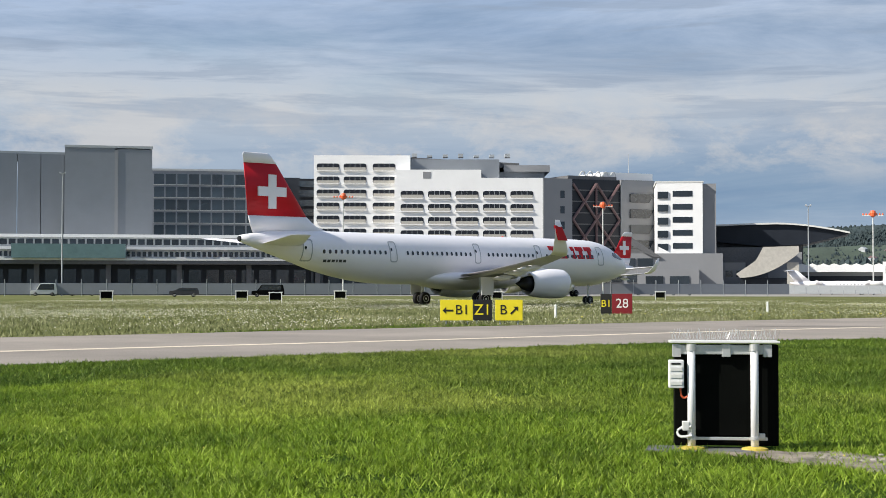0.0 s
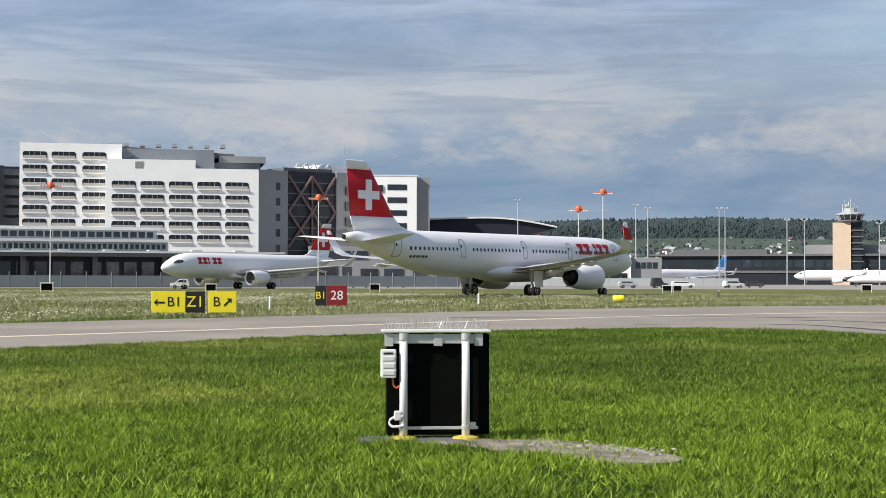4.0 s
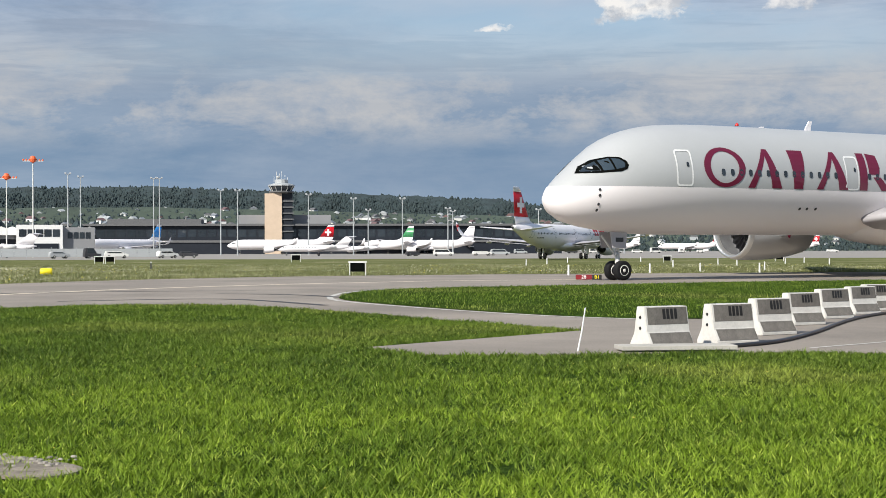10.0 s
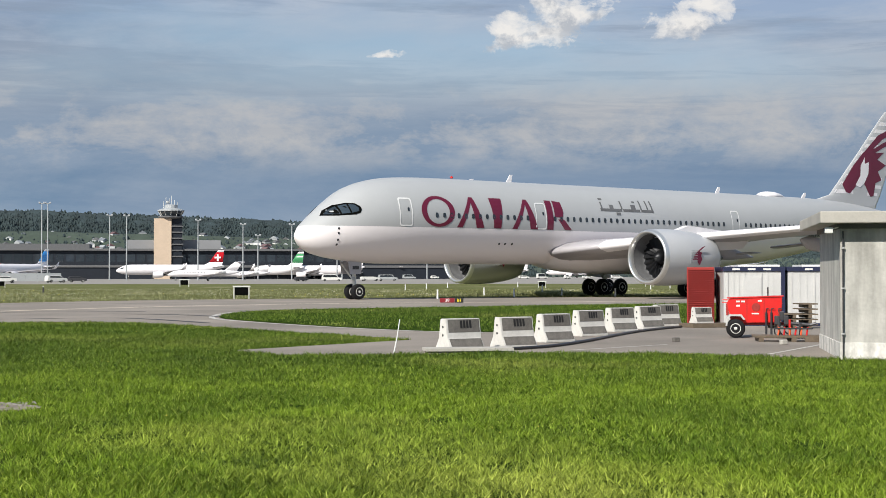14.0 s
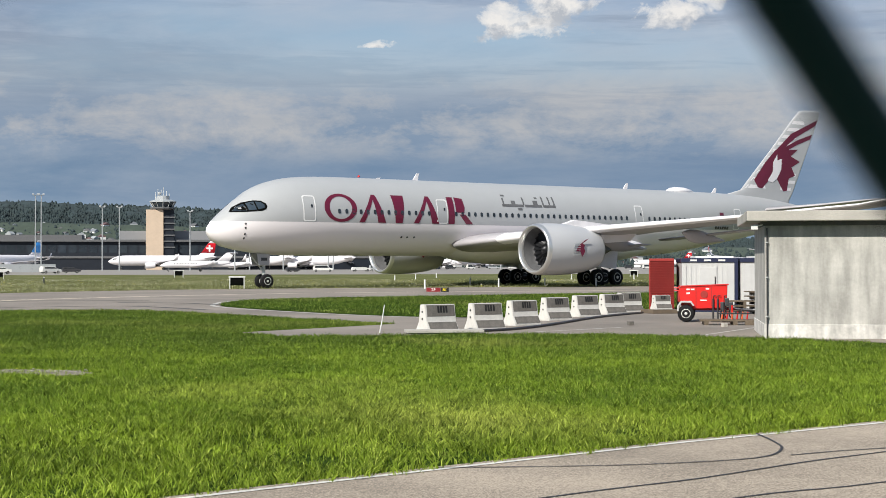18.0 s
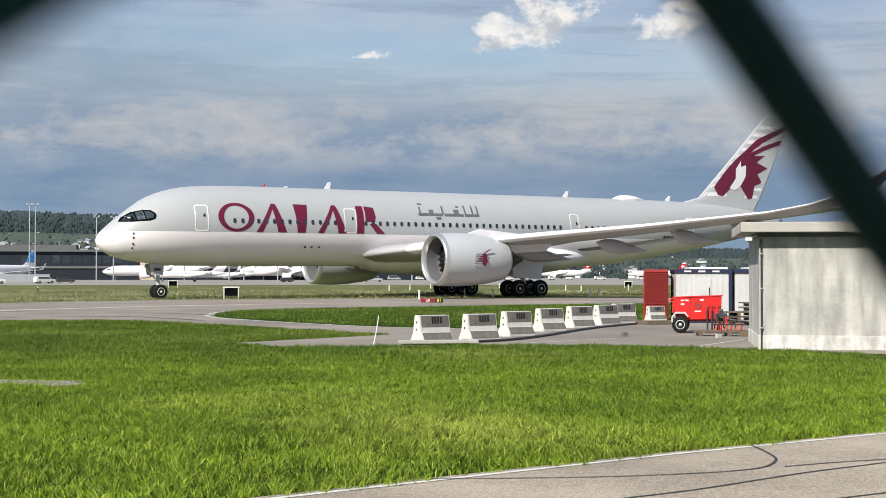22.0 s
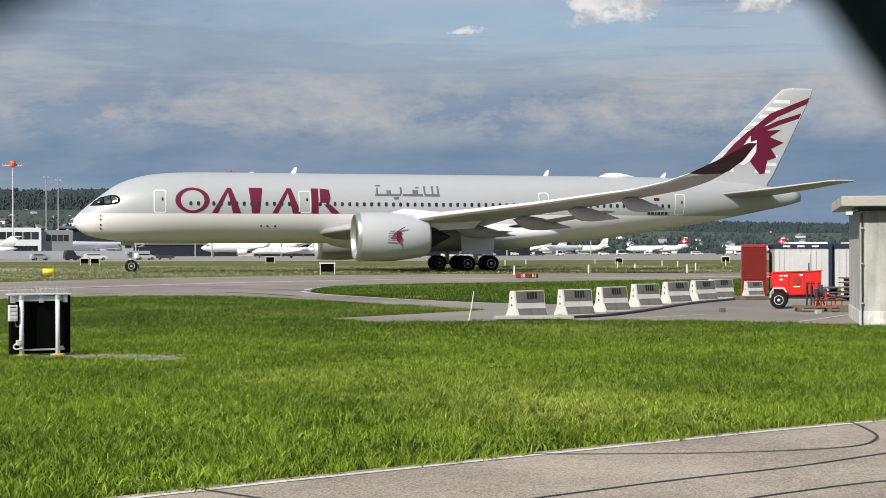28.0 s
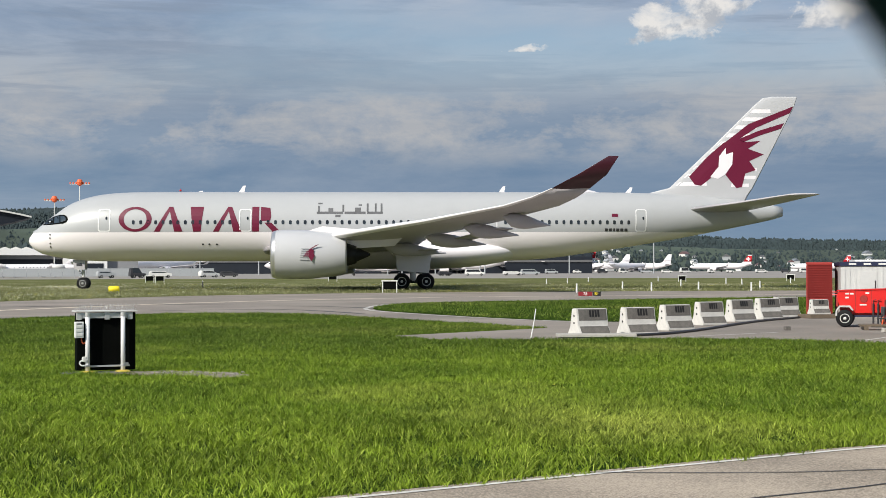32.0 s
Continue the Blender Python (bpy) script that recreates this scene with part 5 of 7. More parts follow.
for k in range(9):
    block(glass, "floor_band", -w / 2, w / 2, -0.3, 0.0, 9 + k * 2.9, 10.9 + k * 2.9, GLASS_B)

# long low terminal with terraces
R2 = 305
term = thing("terminal", far(-41.9, R2), "long low airport terminal with stepped glazed terraces", "building")
w = wide(-54, -34.6, R2)
x0, x1 = -w / 2, w / 2
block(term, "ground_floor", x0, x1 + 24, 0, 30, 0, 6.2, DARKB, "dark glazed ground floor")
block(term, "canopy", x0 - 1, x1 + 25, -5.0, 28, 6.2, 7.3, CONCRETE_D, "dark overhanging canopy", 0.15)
block(term, "terrace_wall", x0, x1 + 2, 3.2, 28, 7.3, 9.3, WHITE)
block(term, "terrace_slab", x0, x1 + 2, 1.4, 28, 9.3, 9.9, WHITE, "pale terrace slab")
block(term, "canopy_edge", x0 - 1, x1 + 25, -5.12, -4.9, 6.95, 7.35, OFFWHITE, "pale edge of the canopy")
block(term, "upper_floor", x0, x1, 6.0, 28, 9.9, 11.9, GREYP)
block(term, "roof_slab", x0, x1 + 0.6, 5.2, 28, 11.9, 12.5, WHITE, "pale roof slab")
windows(term, x0, x1 + 1.6, 96, 7.6, 9.2, 1, 0.7, 1.0, 3.16, GLASS_D)
windows(term, x0, x1 - 0.5, 60, 10.1, 11.8, 1, 1.35, 1.15, 5.96, GLASS_D)
windows(term, x0, x1 + 24, 36, 0.8, 5.4, 1, 2.5, 4.2, -0.02, GLASS_D, name="glass_front")
for k in range(14):
    x = x0 + (x1 + 20 - x0) * (k + 0.5) / 14
    block(term, "canopy_light", x - 1.0, x + 1.0, -4.0, -1.0, 7.3, 7.65, OFFWHITE)
block(term, "bridge", x0 + 16, x0 + 38, -6.2, 0, 7.4, 10.2, TEAL, "green glazed passage")
for k in range(8):
    a = x0 + 6 + 14 * k
    block(term, "pier", a, a + 1.0, -3.0, -2.2, 0, 6.2, CONCRETE_D)

# hotel-like white concrete building
R3 = 400
hotel = thing("white_office_building", far(-33.0, R3), "large white concrete building with bands of rounded dark windows", "building")
bx = lambda b: R3 * math.tan(radians(b + 33.0))
block(hotel, "wall", bx(-37.45), bx(-33.7), 0, 40, 0, 37.6, HOTEL, "white left wing")
block(hotel, "wall", bx(-34.3), bx(-28.55), -4, 36, 0, 31.2, HOTEL, "white main front")
block(hotel, "attic", bx(-33.75), bx(-30.2), 3, 30, 31.2, 36.8, CLAD, "dark grey set-back upper floor")
block(hotel, "parapet_block", bx(-34.25), bx(-30.95), -3.96, 3, 31.2, 33.4, HOTEL, "white parapet")
block(hotel, "vent_panel", bx(-33.2), bx(-32.9), -4.05, -3.9, 31.0, 32.8, HOTEL_GREY_SHADE)
for k in range(9):
    block(hotel, "roof_unit", bx(-34.9 + 0.62 * k), bx(-34.7 + 0.62 * k), 8, 12, 37.9, 38.35 + 0.25 * (k % 3), GREYP)
part("roof_block", prism([(bx(-34.9), 36.6), (bx(-29.4), 34.6), (bx(-29.4), 36.0), (bx(-34.9), 38.0)], 6, 28), CONCRETE_D, hotel, "dark sloping roof edge")
block(hotel, "roof_block", bx(-31.0), bx(-28.4), 6, 34, 31.2, 33.6, CLAD)
block(hotel, "attic_block", bx(-30.0), bx(-28.2), 5, 30, 33.6, 35.4, HOTEL_GREY_SHADE)
wr = mesh_of(box(-2.9, 2.9, -0.16, -0.08, -0.95, -0.1), "balustrade", CONCRETE)
wl = mesh_of(prism(ring_outline(-3.1, 3.1, -0.95, 0.95, 0.6, 3), -0.05, 0.2), "pane", DARKB)
wm = mesh_of(box(-0.05, 0.05, -0.14, -0.05, -0.92, 0.92), "mullion", GREYP)
ws = mesh_of(box(-3.1, 3.1, -0.4, 0.0, -1.2, -0.98), "sill", HOTEL)


def band(parent, x, z, y):
    win = share("window", wl, parent, pose(x, y, z))
    share("sill", ws, win, pose(0, 0, 0))
    share("balustrade", wr, win, pose(0, 0, 0))
    for q in (-1.4, 0.0, 1.4):
        share("mullion", wm, win, pose(q, 0, 0))


for k in range(9):
    for b in (-36.9, -35.85, -34.72):
        if k > 1:
            band(hotel, bx(b), 6.0 + k * 3.55, -0.02)
    for b in (-33.62, -32.56, -31.5, -30.44, -29.38):
        if 1 < k < 7:
            band(hotel, bx(b), 5.4 + k * 3.55, -4.02)
side = thing("grey_office_building", far(-26.0, R3 + 6.5, 0, 30), "grey concrete building with a dark front crossed by brown steel braces", "building")
sx = lambda b: (R3 - 4) * math.tan(radians(b + 26.0))
tx = lambda b: sx(b) * 1.16
block(side, "wall", tx(-28.5), tx(-27.4), 0, 30, 0, 31.2, HOTEL_GREY_SHADE, "plain grey side wall, darkened for shade")
windows(side, tx(-27.95), tx(-27.6), 1, 8, 29, 5, 1.3, 2.0, -0.02, GLASS_D)
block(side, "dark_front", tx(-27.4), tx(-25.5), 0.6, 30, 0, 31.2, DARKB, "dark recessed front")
xa, xb = tx(-27.4) + 0.3, tx(-25.5) - 0.3
for z0, z1 in ((10.5, 20.2), (20.2, 30.0)):
    for p, q in (((xa, z0), ((xa + xb) / 2, z1)), (((xa + xb) / 2, z1), (xb, z0)), ((xa, z1), ((xa + xb) / 2, z0)), (((xa + xb) / 2, z0), (xb, z1))):
        part("brace", tube([(p[0], 0.2, p[1]), (q[0], 0.2, q[1])], 0.38, 6), FRAMEB, side, "brown steel brace")
part("brace", tube([((xa + xb) / 2, 0.2, 10.5), ((xa + xb) / 2, 0.2, 30.0)], 0.3, 6), FRAMEB, side)
for k in range(7):
    block(side, "floor_line", tx(-27.4) + 0.1, tx(-25.5) - 0.1, 0.45, 0.6, 9.5 + k * 3.1, 9.8 + k * 3.1, CONCRETE_D)
block(side, "wall", tx(-25.5), tx(-24.15), 0, 26, 0, 31.4, HOTEL_GREY_SHADE)
for k in range(5):
    part("bay", prism([(tx(-25.15), 8 + k * 4.3), (tx(-24.4), 8 + k * 4.3), (tx(-24.2), 10.4 + k * 4.3), (tx(-25.15), 10.4 + k * 4.3)], -0.5, 0.4), GLASS_D, side, "dark window bay")
block(side, "roof_block", tx(-26.0), tx(-24.0), 3, 24, 31.4, 33.6, HOTEL, "white roof block")
block(side, "roof_rail", tx(-27.5), tx(-25.6), 1, 12, 31.2, 32.2, CONCRETE_D)
part("aerial", tube([(tx(-24.6), 8, 33.6), (tx(-24.6), 8, 39.5)], 0.09, 6), GREYP, side)
for k in range(5):
    part("roof_pipe", tube(rounded([(tx(-27.0 + k * 0.3), 2, 32.2), (tx(-26.9 + k * 0.3), 2, 33.4), (tx(-26.8 + k * 0.3), 2, 33.4), (tx(-26.75 + k * 0.3), 2, 32.2)], 3), 0.16, 6), OFFWHITE, side)
corner = thing("white_corner_building", far(-26.0, R3 - 4), "white corner block on a stepped grey podium", "building")
block(corner, "podium", sx(-26.6), sx(-21.7), -6, 20, 0, 10.6, HOTEL_GREY_SHADE, "stepped grey podium")
# The dark concrete here carries the shade on the low podium.
block(corner, "podium", sx(-28.5), sx(-26.6), -10, -2, 0, 6.4, CONCRETE_D, "low podium, darkened for shade")
block(corner, "podium_step", sx(-24.9), sx(-22.6), -8.5, -6, 0, 6.4, HOTEL_GREY_SHADE, "lower podium step")
for x, w_, z in ((-26.2, 5.0, 3.0), (-25.3, 4.0, 3.0), (-26.0, 7.0, 7.2), (-24.9, 4.0, 7.2)):
    block(corner, "podium_window", sx(x), sx(x) + w_, -6.25, -5.9, z, z + 2.1, GLASS_D)
for x, w_ in ((-24.6, 4.5), (-23.7, 5.0)):
    block(corner, "podium_window", sx(x), sx(x) + w_, -8.75, -8.4, 2.4, 4.6, GLASS_D)
part("stair_slope", prism([(sx(-25.6), 14.5), (sx(-24.3), 9.6), (sx(-24.0), 9.6), (sx(-25.2), 15.2)], -6.6, -5.8), CONCRETE_D, corner, "sloping dark stair")
block(corner, "wall", sx(-24.15), sx(-22.42), -3, 20, 6.0, 29.4, HOTEL, "white corner block")
# Side of the white block, with its shade put into the grey.
part("wall", prism([(sx(-22.42), 3.0), (sx(-21.9), 3.0), (sx(-21.9), 29.2), (sx(-22.42), 29.2)], -1.5, 20), HOTEL_GREY_SHADE, corner, "side of the corner block, greyed for shade")
block(corner, "parapet", sx(-24.2), sx(-22.38), -3.1, 20, 29.4, 29.8, OFFWHITE)
part("stair_slope", prism([(sx(-24.1), 12.5), (sx(-22.3), 6.0), (sx(-22.3), 4.6), (sx(-24.1), 10.0)], -3.4, -2.9), HOTEL, corner)
for k in range(5):
    block(corner, "window_slot", sx(-24.12), sx(-23.72), -3.3, -2.9, 11.4 + k * 3.45, 13.2 + k * 3.45, GLASS_D)
    block(corner, "window_slot", sx(-23.55), sx(-22.8), -3.08, -2.9, 11.9 + k * 3.45, 13.4 + k * 3.45, GLASS_D)

# curved roof, ramp and low buildings
arch = thing("arched_hall", far(-19.6, 420), "low dark hall under a wide curved roof", "building")
w = wide(-22.2, -16.9, 420)
out = [(-w / 2 + w * k / 16, 18.6 + 1.0 * math.sin(math.pi * (0.15 + 0.6 * k / 16)) - 2.4 * max(0.0, (k - 8) / 8) ** 1.6) for k in range(17)]
part("roof", prism(out + [(x, z - 0.45) for x, z in reversed(out)], -4, 22), OFFWHITE, arch, "thin pale curved roof")
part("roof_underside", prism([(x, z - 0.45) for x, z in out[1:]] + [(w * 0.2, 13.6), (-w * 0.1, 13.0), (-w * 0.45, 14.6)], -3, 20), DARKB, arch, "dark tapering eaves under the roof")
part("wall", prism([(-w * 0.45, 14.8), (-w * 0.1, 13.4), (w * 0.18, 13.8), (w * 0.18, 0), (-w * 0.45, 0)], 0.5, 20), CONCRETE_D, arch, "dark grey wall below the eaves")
# Annex coloured dark to put its shade into the concrete.
block(arch, "annex", -w / 2, -w / 2 + 17, -12, 0, 0, 12.6, CONCRETE_D, "concrete annex, darkened for shade")
block(arch, "annex_step", -w / 2 + 2, -w / 2 + 11, -16, -12, 0, 8.4, HOTEL_GREY_SHADE)
for k in range(3):
    block(arch, "annex_slit", -w / 2 + 3 + k * 2.8, -w / 2 + 4.8 + k * 2.8, -16.1, -15.9, 4.5, 6.2, GLASS_D)
block(arch, "annex_window", -w / 2 + 1, -w / 2 + 5, -12.1, -11.9, 4, 7, GLASS_D)
block(arch, "roof_box", -w / 2 + 17, -w / 2 + 26, -6, 0, 0, 11.4, HOTEL_GREY_SHADE)
ramp = thing("curved_ramp", far(-19.9, 392), "curved concrete ramp wall", "ramp")
out = [(-7.5 + k * 1.5, 4.2 + 6.4 * (k / 10) ** 2) for k in range(11)]
part("ramp_slab", prism([(x, z) for x, z in out] + [(7.5, 12.4), (-1.5, 12.2), (-3.5, 8.6), (-8.5, 5.2)], -1, 8), CONCRETE, ramp, "weathered beige ramp surface")
block(ramp, "pier", 4.5, 7.5, 0, 6, 0, 8.2, CONCRETE)
block(ramp, "base", -7.5, 4.5, 1, 6, 0, 4.2, DARKB)
low = thing("saw_roof_building", far(-15.9, 415), "low white building with a saw-tooth roof", "building")
w = wide(-18.9, -12.9, 415)
block(low, "wall", -w / 2, w / 2, 0, 30, 0, 4.8, DARKB, "dark ground floor")
block(low, "fascia", -w / 2 - 1, w / 2, -2, 30, 5.9, 7.7, WHITE, "white fascia")
block(low, "lintel", -w / 2, w / 2, -0.5, 30, 4.8, 5.9, HOTEL_GREY_SHADE)
for k in range(15):
    a = -w / 2 + k * w / 15
    part("roof_tooth", prism([(a, 7.7), (a + w / 15, 7.7), (a + w / 15 * 0.5, 8.25)], -1.5, 28), OFFWHITE, low)
block(low, "front_block", 1.0, 13.0, -6, 0, 0, 8.6, WHITE, "white front block")
windows(low, 1.6, 12.4, 5, 5.0, 7.8, 1, 1.9, 2.0, -6.04, GLASS_D)
block(low, "door_void", 2.0, 12.0, -6.15, -6.0, 0.2, 3.6, DARKB)
block(low, "end_block", 13.0, 21.5, -4, 6, 0, 8.0, HOTEL_GREY_SHADE, "grey end block")
windows(low, 14.2, 20.5, 4, 4.6, 7.0, 1, 1.3, 1.7, -4.04, GLASS_D)
dark = thing("pier_terminal", far(-4.5, 640), "long dark terminal pier behind the stands", "building")
w = wide(-14.5, 4.5, 640)
block(dark, "wall", -w / 2, w / 2, 0, 24, 0, 12.2, DARKB)
block(dark, "roof_slab", -w / 2 - 1, w / 2 + 1, -1.5, 24, 12.2, 13.1, CONCRETE_D)
block(dark, "floor_band", -w / 2, w / 2, -0.5, 0, 5.0, 6.0, CONCRETE_D)
windows(dark, -w / 2, w / 2, 50, 6.6, 11.4, 1, 3.4, 3.2, -0.02, GLASS_D)
block(dark, "roof_hall", -34, 6, 4, 20, 13.1, 17.0, HOTEL_GREY_SHADE, "pale roof hall")
block(dark, "roof_hall", -90, -50, 4, 20, 13.1, 15.2, CONCRETE_D)

# control tower
tower = thing("control_tower", far(-6.05, 640), "beige airport control tower with a glazed cab", "tower")
block(tower, "shaft", -6.2, 2.6, -4, 6, 0, 33.0, BEIGE, "beige concrete shaft")
block(tower, "stair_shaft", 2.6, 8.0, -3, 6, 0, 33.0, DARKB, "dark stair shaft")
for k in range(6):
    block(tower, "landing", 2.6, 8.6, -3.6, 5, 12 + k * 3.3, 12.7 + k * 3.3, CONCRETE_D)
part("cab_floor", spin([(33.0, 4.6), (33.6, 6.4), (34.4, 6.4)], "z", 12, at=(2.4, 0, 0)), CONCRETE_D, tower)
part("cab_glass", spin([(34.4, 5.0), (37.2, 6.6)], "z", 12, at=(2.4, 0, 0)), GLASS_B, tower, "sloping cab windows")
for k in range(12):
    a = 2 * math.pi * k / 12
    part("cab_post", tube([(2.4 + 5.1 * math.cos(a), 5.1 * math.sin(a), 34.4), (2.4 + 6.7 * math.cos(a), 6.7 * math.sin(a), 37.3)], 0.14, 5), OFFWHITE, tower)
part("cab_roof", spin([(37.2, 6.9), (37.8, 6.8), (38.6, 4.2)], "z", 12, at=(2.4, 0, 0)), GREYP, tower, "grey cab roof")
part("roof_deck", spin([(38.6, 3.4), (40.6, 3.2), (40.8, 2.2)], "z", 12, at=(2.4, 0, 0)), GREYP, tower)
for x, h in ((-1.4, 4.2), (-0.2, 6.4), (1.5, 5.6), (2.6, 7.0), (4.2, 4.8), (5.6, 3.4)):
    part("aerial", tube([(x, 0, 37.8), (x, 0, 38.6 + h)], 0.12, 6), OFFWHITE, tower)
part("radar_dish", spin([(-0.15, 0.8), (0.0, 0.9), (0.2, 0.2)], "y", 14, at=(0.6, -1, 42.0)), GREYP, tower, smooth=True)


tower.scale = (0.84, 0.84, 0.79)


# flood-light and approach masts
def mast(b, dist, h, orange):
    label = "tall pale mast with an orange warning head" if orange else "tall grey flood-light mast"
    m = thing("light_mast", far(b, dist), label, "mast", "orange-headed masts" if orange else "flood-light masts")
    r = dist / 2600
    part("pole", tube([(0, 0, 0), (0, 0, h)], [1.2 * r, 0.8 * r], 8), OFFWHITE if orange else GREYP, m)
    if orange:
        part("head", spin([(h - 3 * r, 1.0 * r), (h - 1 * r, 4.5 * r), (h + 4 * r, 5.5 * r), (h + 8 * r, 4 * r), (h + 9 * r, 0.5 * r)], "z", 10), ORANGE, m, "orange head")
        part("cross_arm", box(-17 * r, 17 * r, -0.8 * r, 0.8 * r, h - 0.5 * r, h + 1.0 * r), OFFWHITE, m)
        for q in (-16, -11, -6, 6, 11, 16):
            part("lamp", spin([(h + 1.0 * r, 1.6 * r), (h + 3.4 * r, 1.2 * r), (h + 3.6 * r, 0.2 * r)], "z", 6, at=(q * r, 0, 0)), ORANGE, m)
    else:
        part("lamp_head", box(-4.5 * r, 4.5 * r, -1.5 * r, 1.5 * r, h, h + 1.2 * r, 0.3 * r), GREYP, m, "flat lamp carrier")
        for s in (-1, 1):
            part("lamp", box(s * 2.2 * r, s * 5.6 * r, -2.2 * r, 1.0 * r, h + 1.0 * r, h + 3.4 * r, 0.4 * r), LAMP, m)


for b, d, e in ((-36.3, 262, 0.061), (-26.2, 262, 0.055), (-16.1, 380, 0.0475), (-15.15, 380, 0.059)):
    mast(b, d, e * d + 1.5, True)
for b, d, e in ((-46.95, 270, 0.075), (-18.45, 360, 0.054), (-13.89, 420, 0.0505), (-13.43, 440, 0.0485), (-10.72, 420, 0.048), (-10.5, 430, 0.048), (-8.19, 500, 0.0445), (-7.55, 460, 0.0445), (-4.83, 520, 0.0415), (-3.09, 500, 0.0385),
                (-2.52, 600, 0.030), (-1.19, 500, 0.0385), (0.58, 520, 0.031), (0.77, 560, 0.029), (4.1, 620, 0.030), (7.4, 640, 0.03)):
    mast(b, d, e * d * (0.9 if b > -9 else 1.0) + 1.5, False)


# low mesh barrier of the apron, vehicles and small boxes on the field
rail = thing("apron_barrier", far(-41, 268), "low grey mesh barrier along the apron", "barrier")
for k in range(46):
    x = -95 + k * 4.4
    part("post", box(x, x + 0.12, -0.06, 0.06, 0, 3.0), GREYP, rail)
    part("panel", box(x + 0.14, x + 4.38, -0.03, 0.03, 0.3, 2.3), CLAD, rail)
rail = thing("apron_barrier", far(-16.5, 330), "low grey mesh barrier along the apron", "barrier")
for k in range(26):
    x = -30 + k * 2.6
    part("post", box(x, x + 0.1, -0.05, 0.05, 0, 2.4), GREYP, rail)
    part("panel", box(x + 0.12, x + 2.58, -0.03, 0.03, 0.3, 2.1), GREYP, rail)


def van(b, dist, material, label, length=4.6, height=1.8, turn=0, name="van", cab=True):
    v = thing(name, far(b, dist, 0.02, turn), label, name.replace("_", " "))
    L, H = length, height
    o = [(-L / 2, 0.35), (L / 2, 0.35), (L / 2, 0.95), (L / 2 - 0.9, 1.05), (L / 2 - 1.6, H), (-L / 2 + 0.25, H), (-L / 2, 1.0)] if cab else [(-L / 2, 0.4), (L / 2, 0.4), (L / 2, H), (-L / 2, H)]
    bm = prism(o, -0.9, 0.9)
    bmesh.ops.bevel(bm, geom=bm.edges[:], offset=0.07, segments=2, affect="EDGES")
    part("body", bm, material, v)
    if cab:
        part("side_window", prism([(-L / 2 + 0.5, 1.1), (L / 2 - 1.1, 1.1), (L / 2 - 1.7, H - 0.14), (-L / 2 + 0.55, H - 0.14)], -0.93, 0.93), GLASS_D, v)
    for x in (-L / 2 + 0.85, L / 2 - 0.85):
        for s in (-1, 1):
            wheel(v, x, s * 0.82, 0.33, 0.33, 0.22)
    return v


van(-43.0 + 0.6, 240, DARKST, "dark saloon car on the apron road", 4.7, 1.45, 180, "car")
van(-39.2, 236, BLACK, "black van on the apron road", 5.2, 2.0, 180)
for b, d, c, n in ((-47.6, 270, OFFWHITE, 2.4), (-46.9, 276, OFFWHITE, 2.2), (-46.2, 275, GREYP, 2.0), (-31.5, 262, OFFWHITE, 2.2), (-24.6, 300, OFFWHITE, 2.0), (-23.2, 300, GREYP, 1.8), (-14.2, 318, GREYP, 1.8), (-13.0, 318, DARKST, 2.3), (-12.1, 320, OFFWHITE, 2.4),
                   (-10.2, 330, OFFWHITE, 2.6), (-9.4, 340, DARKST, 2.2), (1.9, 420, OFFWHITE, 2.6), (2.6, 430, GREYP, 2.2), (3.4, 440, GREYP, 2.4), (4.4, 470, OFFWHITE, 2.4), (9.6, 520, OFFWHITE, 2.4), (11.5, 520, OFFWHITE, 2.2), (14.0, 560, OFFWHITE, 2.4), (6.2, 480, OFFWHITE, 2.4), (7.1, 500, GREYP, 2.2), (7.9, 490, OFFWHITE, 2.6), (8.6, 510, OFFWHITE, 2.8), (10.3, 540, OFFWHITE, 2.4), (12.4, 545, DARKST, 2.2), (13.1, 550, OFFWHITE, 3.2), (15.2, 560, OFFWHITE, 2.4), (0.4, 400, OFFWHITE, 2.6), (-0.8, 395, DARKST, 2.4), (5.4, 470, DARKST, 2.0)):
    van(b, d * (1.35 if b > 3 else 1.0), c, "apron service vehicle in " + {OFFWHITE: "white", GREYP: "grey", ORANGE: "orange", DARKST: "dark grey", RED: "red"}[c], 3.2 + 2.6 * ((b * 7.3) % 1.0), 1.2 + (n - 1.2) * ((b * 3.7) % 1.0), 180 if b < -20 else 25 * ((b * 5.1) % 1.0), "service_vehicle")


def field_light(b, dist, k=1.0):
    k *= 0.85
    f = thing("field_cabinet", far(b, dist), "small black airfield cabinet with white frame on the meadow", "cabinet", "airfield cabinets")
    part("panel", box(-0.75 * k, 0.75 * k, -0.3, 0.3, 0.35 * k, 1.15 * k, 0.02), BLACK, f)
    part("top_plate", box(-0.85 * k, 0.85 * k, -0.4, 0.4, 1.15 * k, 1.28 * k, 0.02), OFFWHITE, f, "pale top plate")
    for s in (-1, 1):
        part("post", tube([(s * 0.72 * k, -0.35, 0), (s * 0.72 * k, -0.35, 1.2 * k)], 0.06 * k, 6), OFFWHITE, f)


for b, d, k in ((-45.3, 170, 1.1), (-40.2, 175, 1.1), (-36.4, 175, 1.1), (-30.3, 180, 1.0), (-24.0, 190, 1.0), (-2.9, 98, 0.85), (-5.3, 205, 1.0), (-38.9, 150, 1.0), (-12.7, 190, 0.9), (-12.3, 190, 0.9), (9.0, 190, 0.8), (13.2, 210, 0.9)):
    field_light(b, d, k)
ydrum = thing("marker_drum", far(-14.55, 104), "yellow marker drum lying in the meadow", "marker")
ydrum.scale = (0.82, 0.82, 0.82)
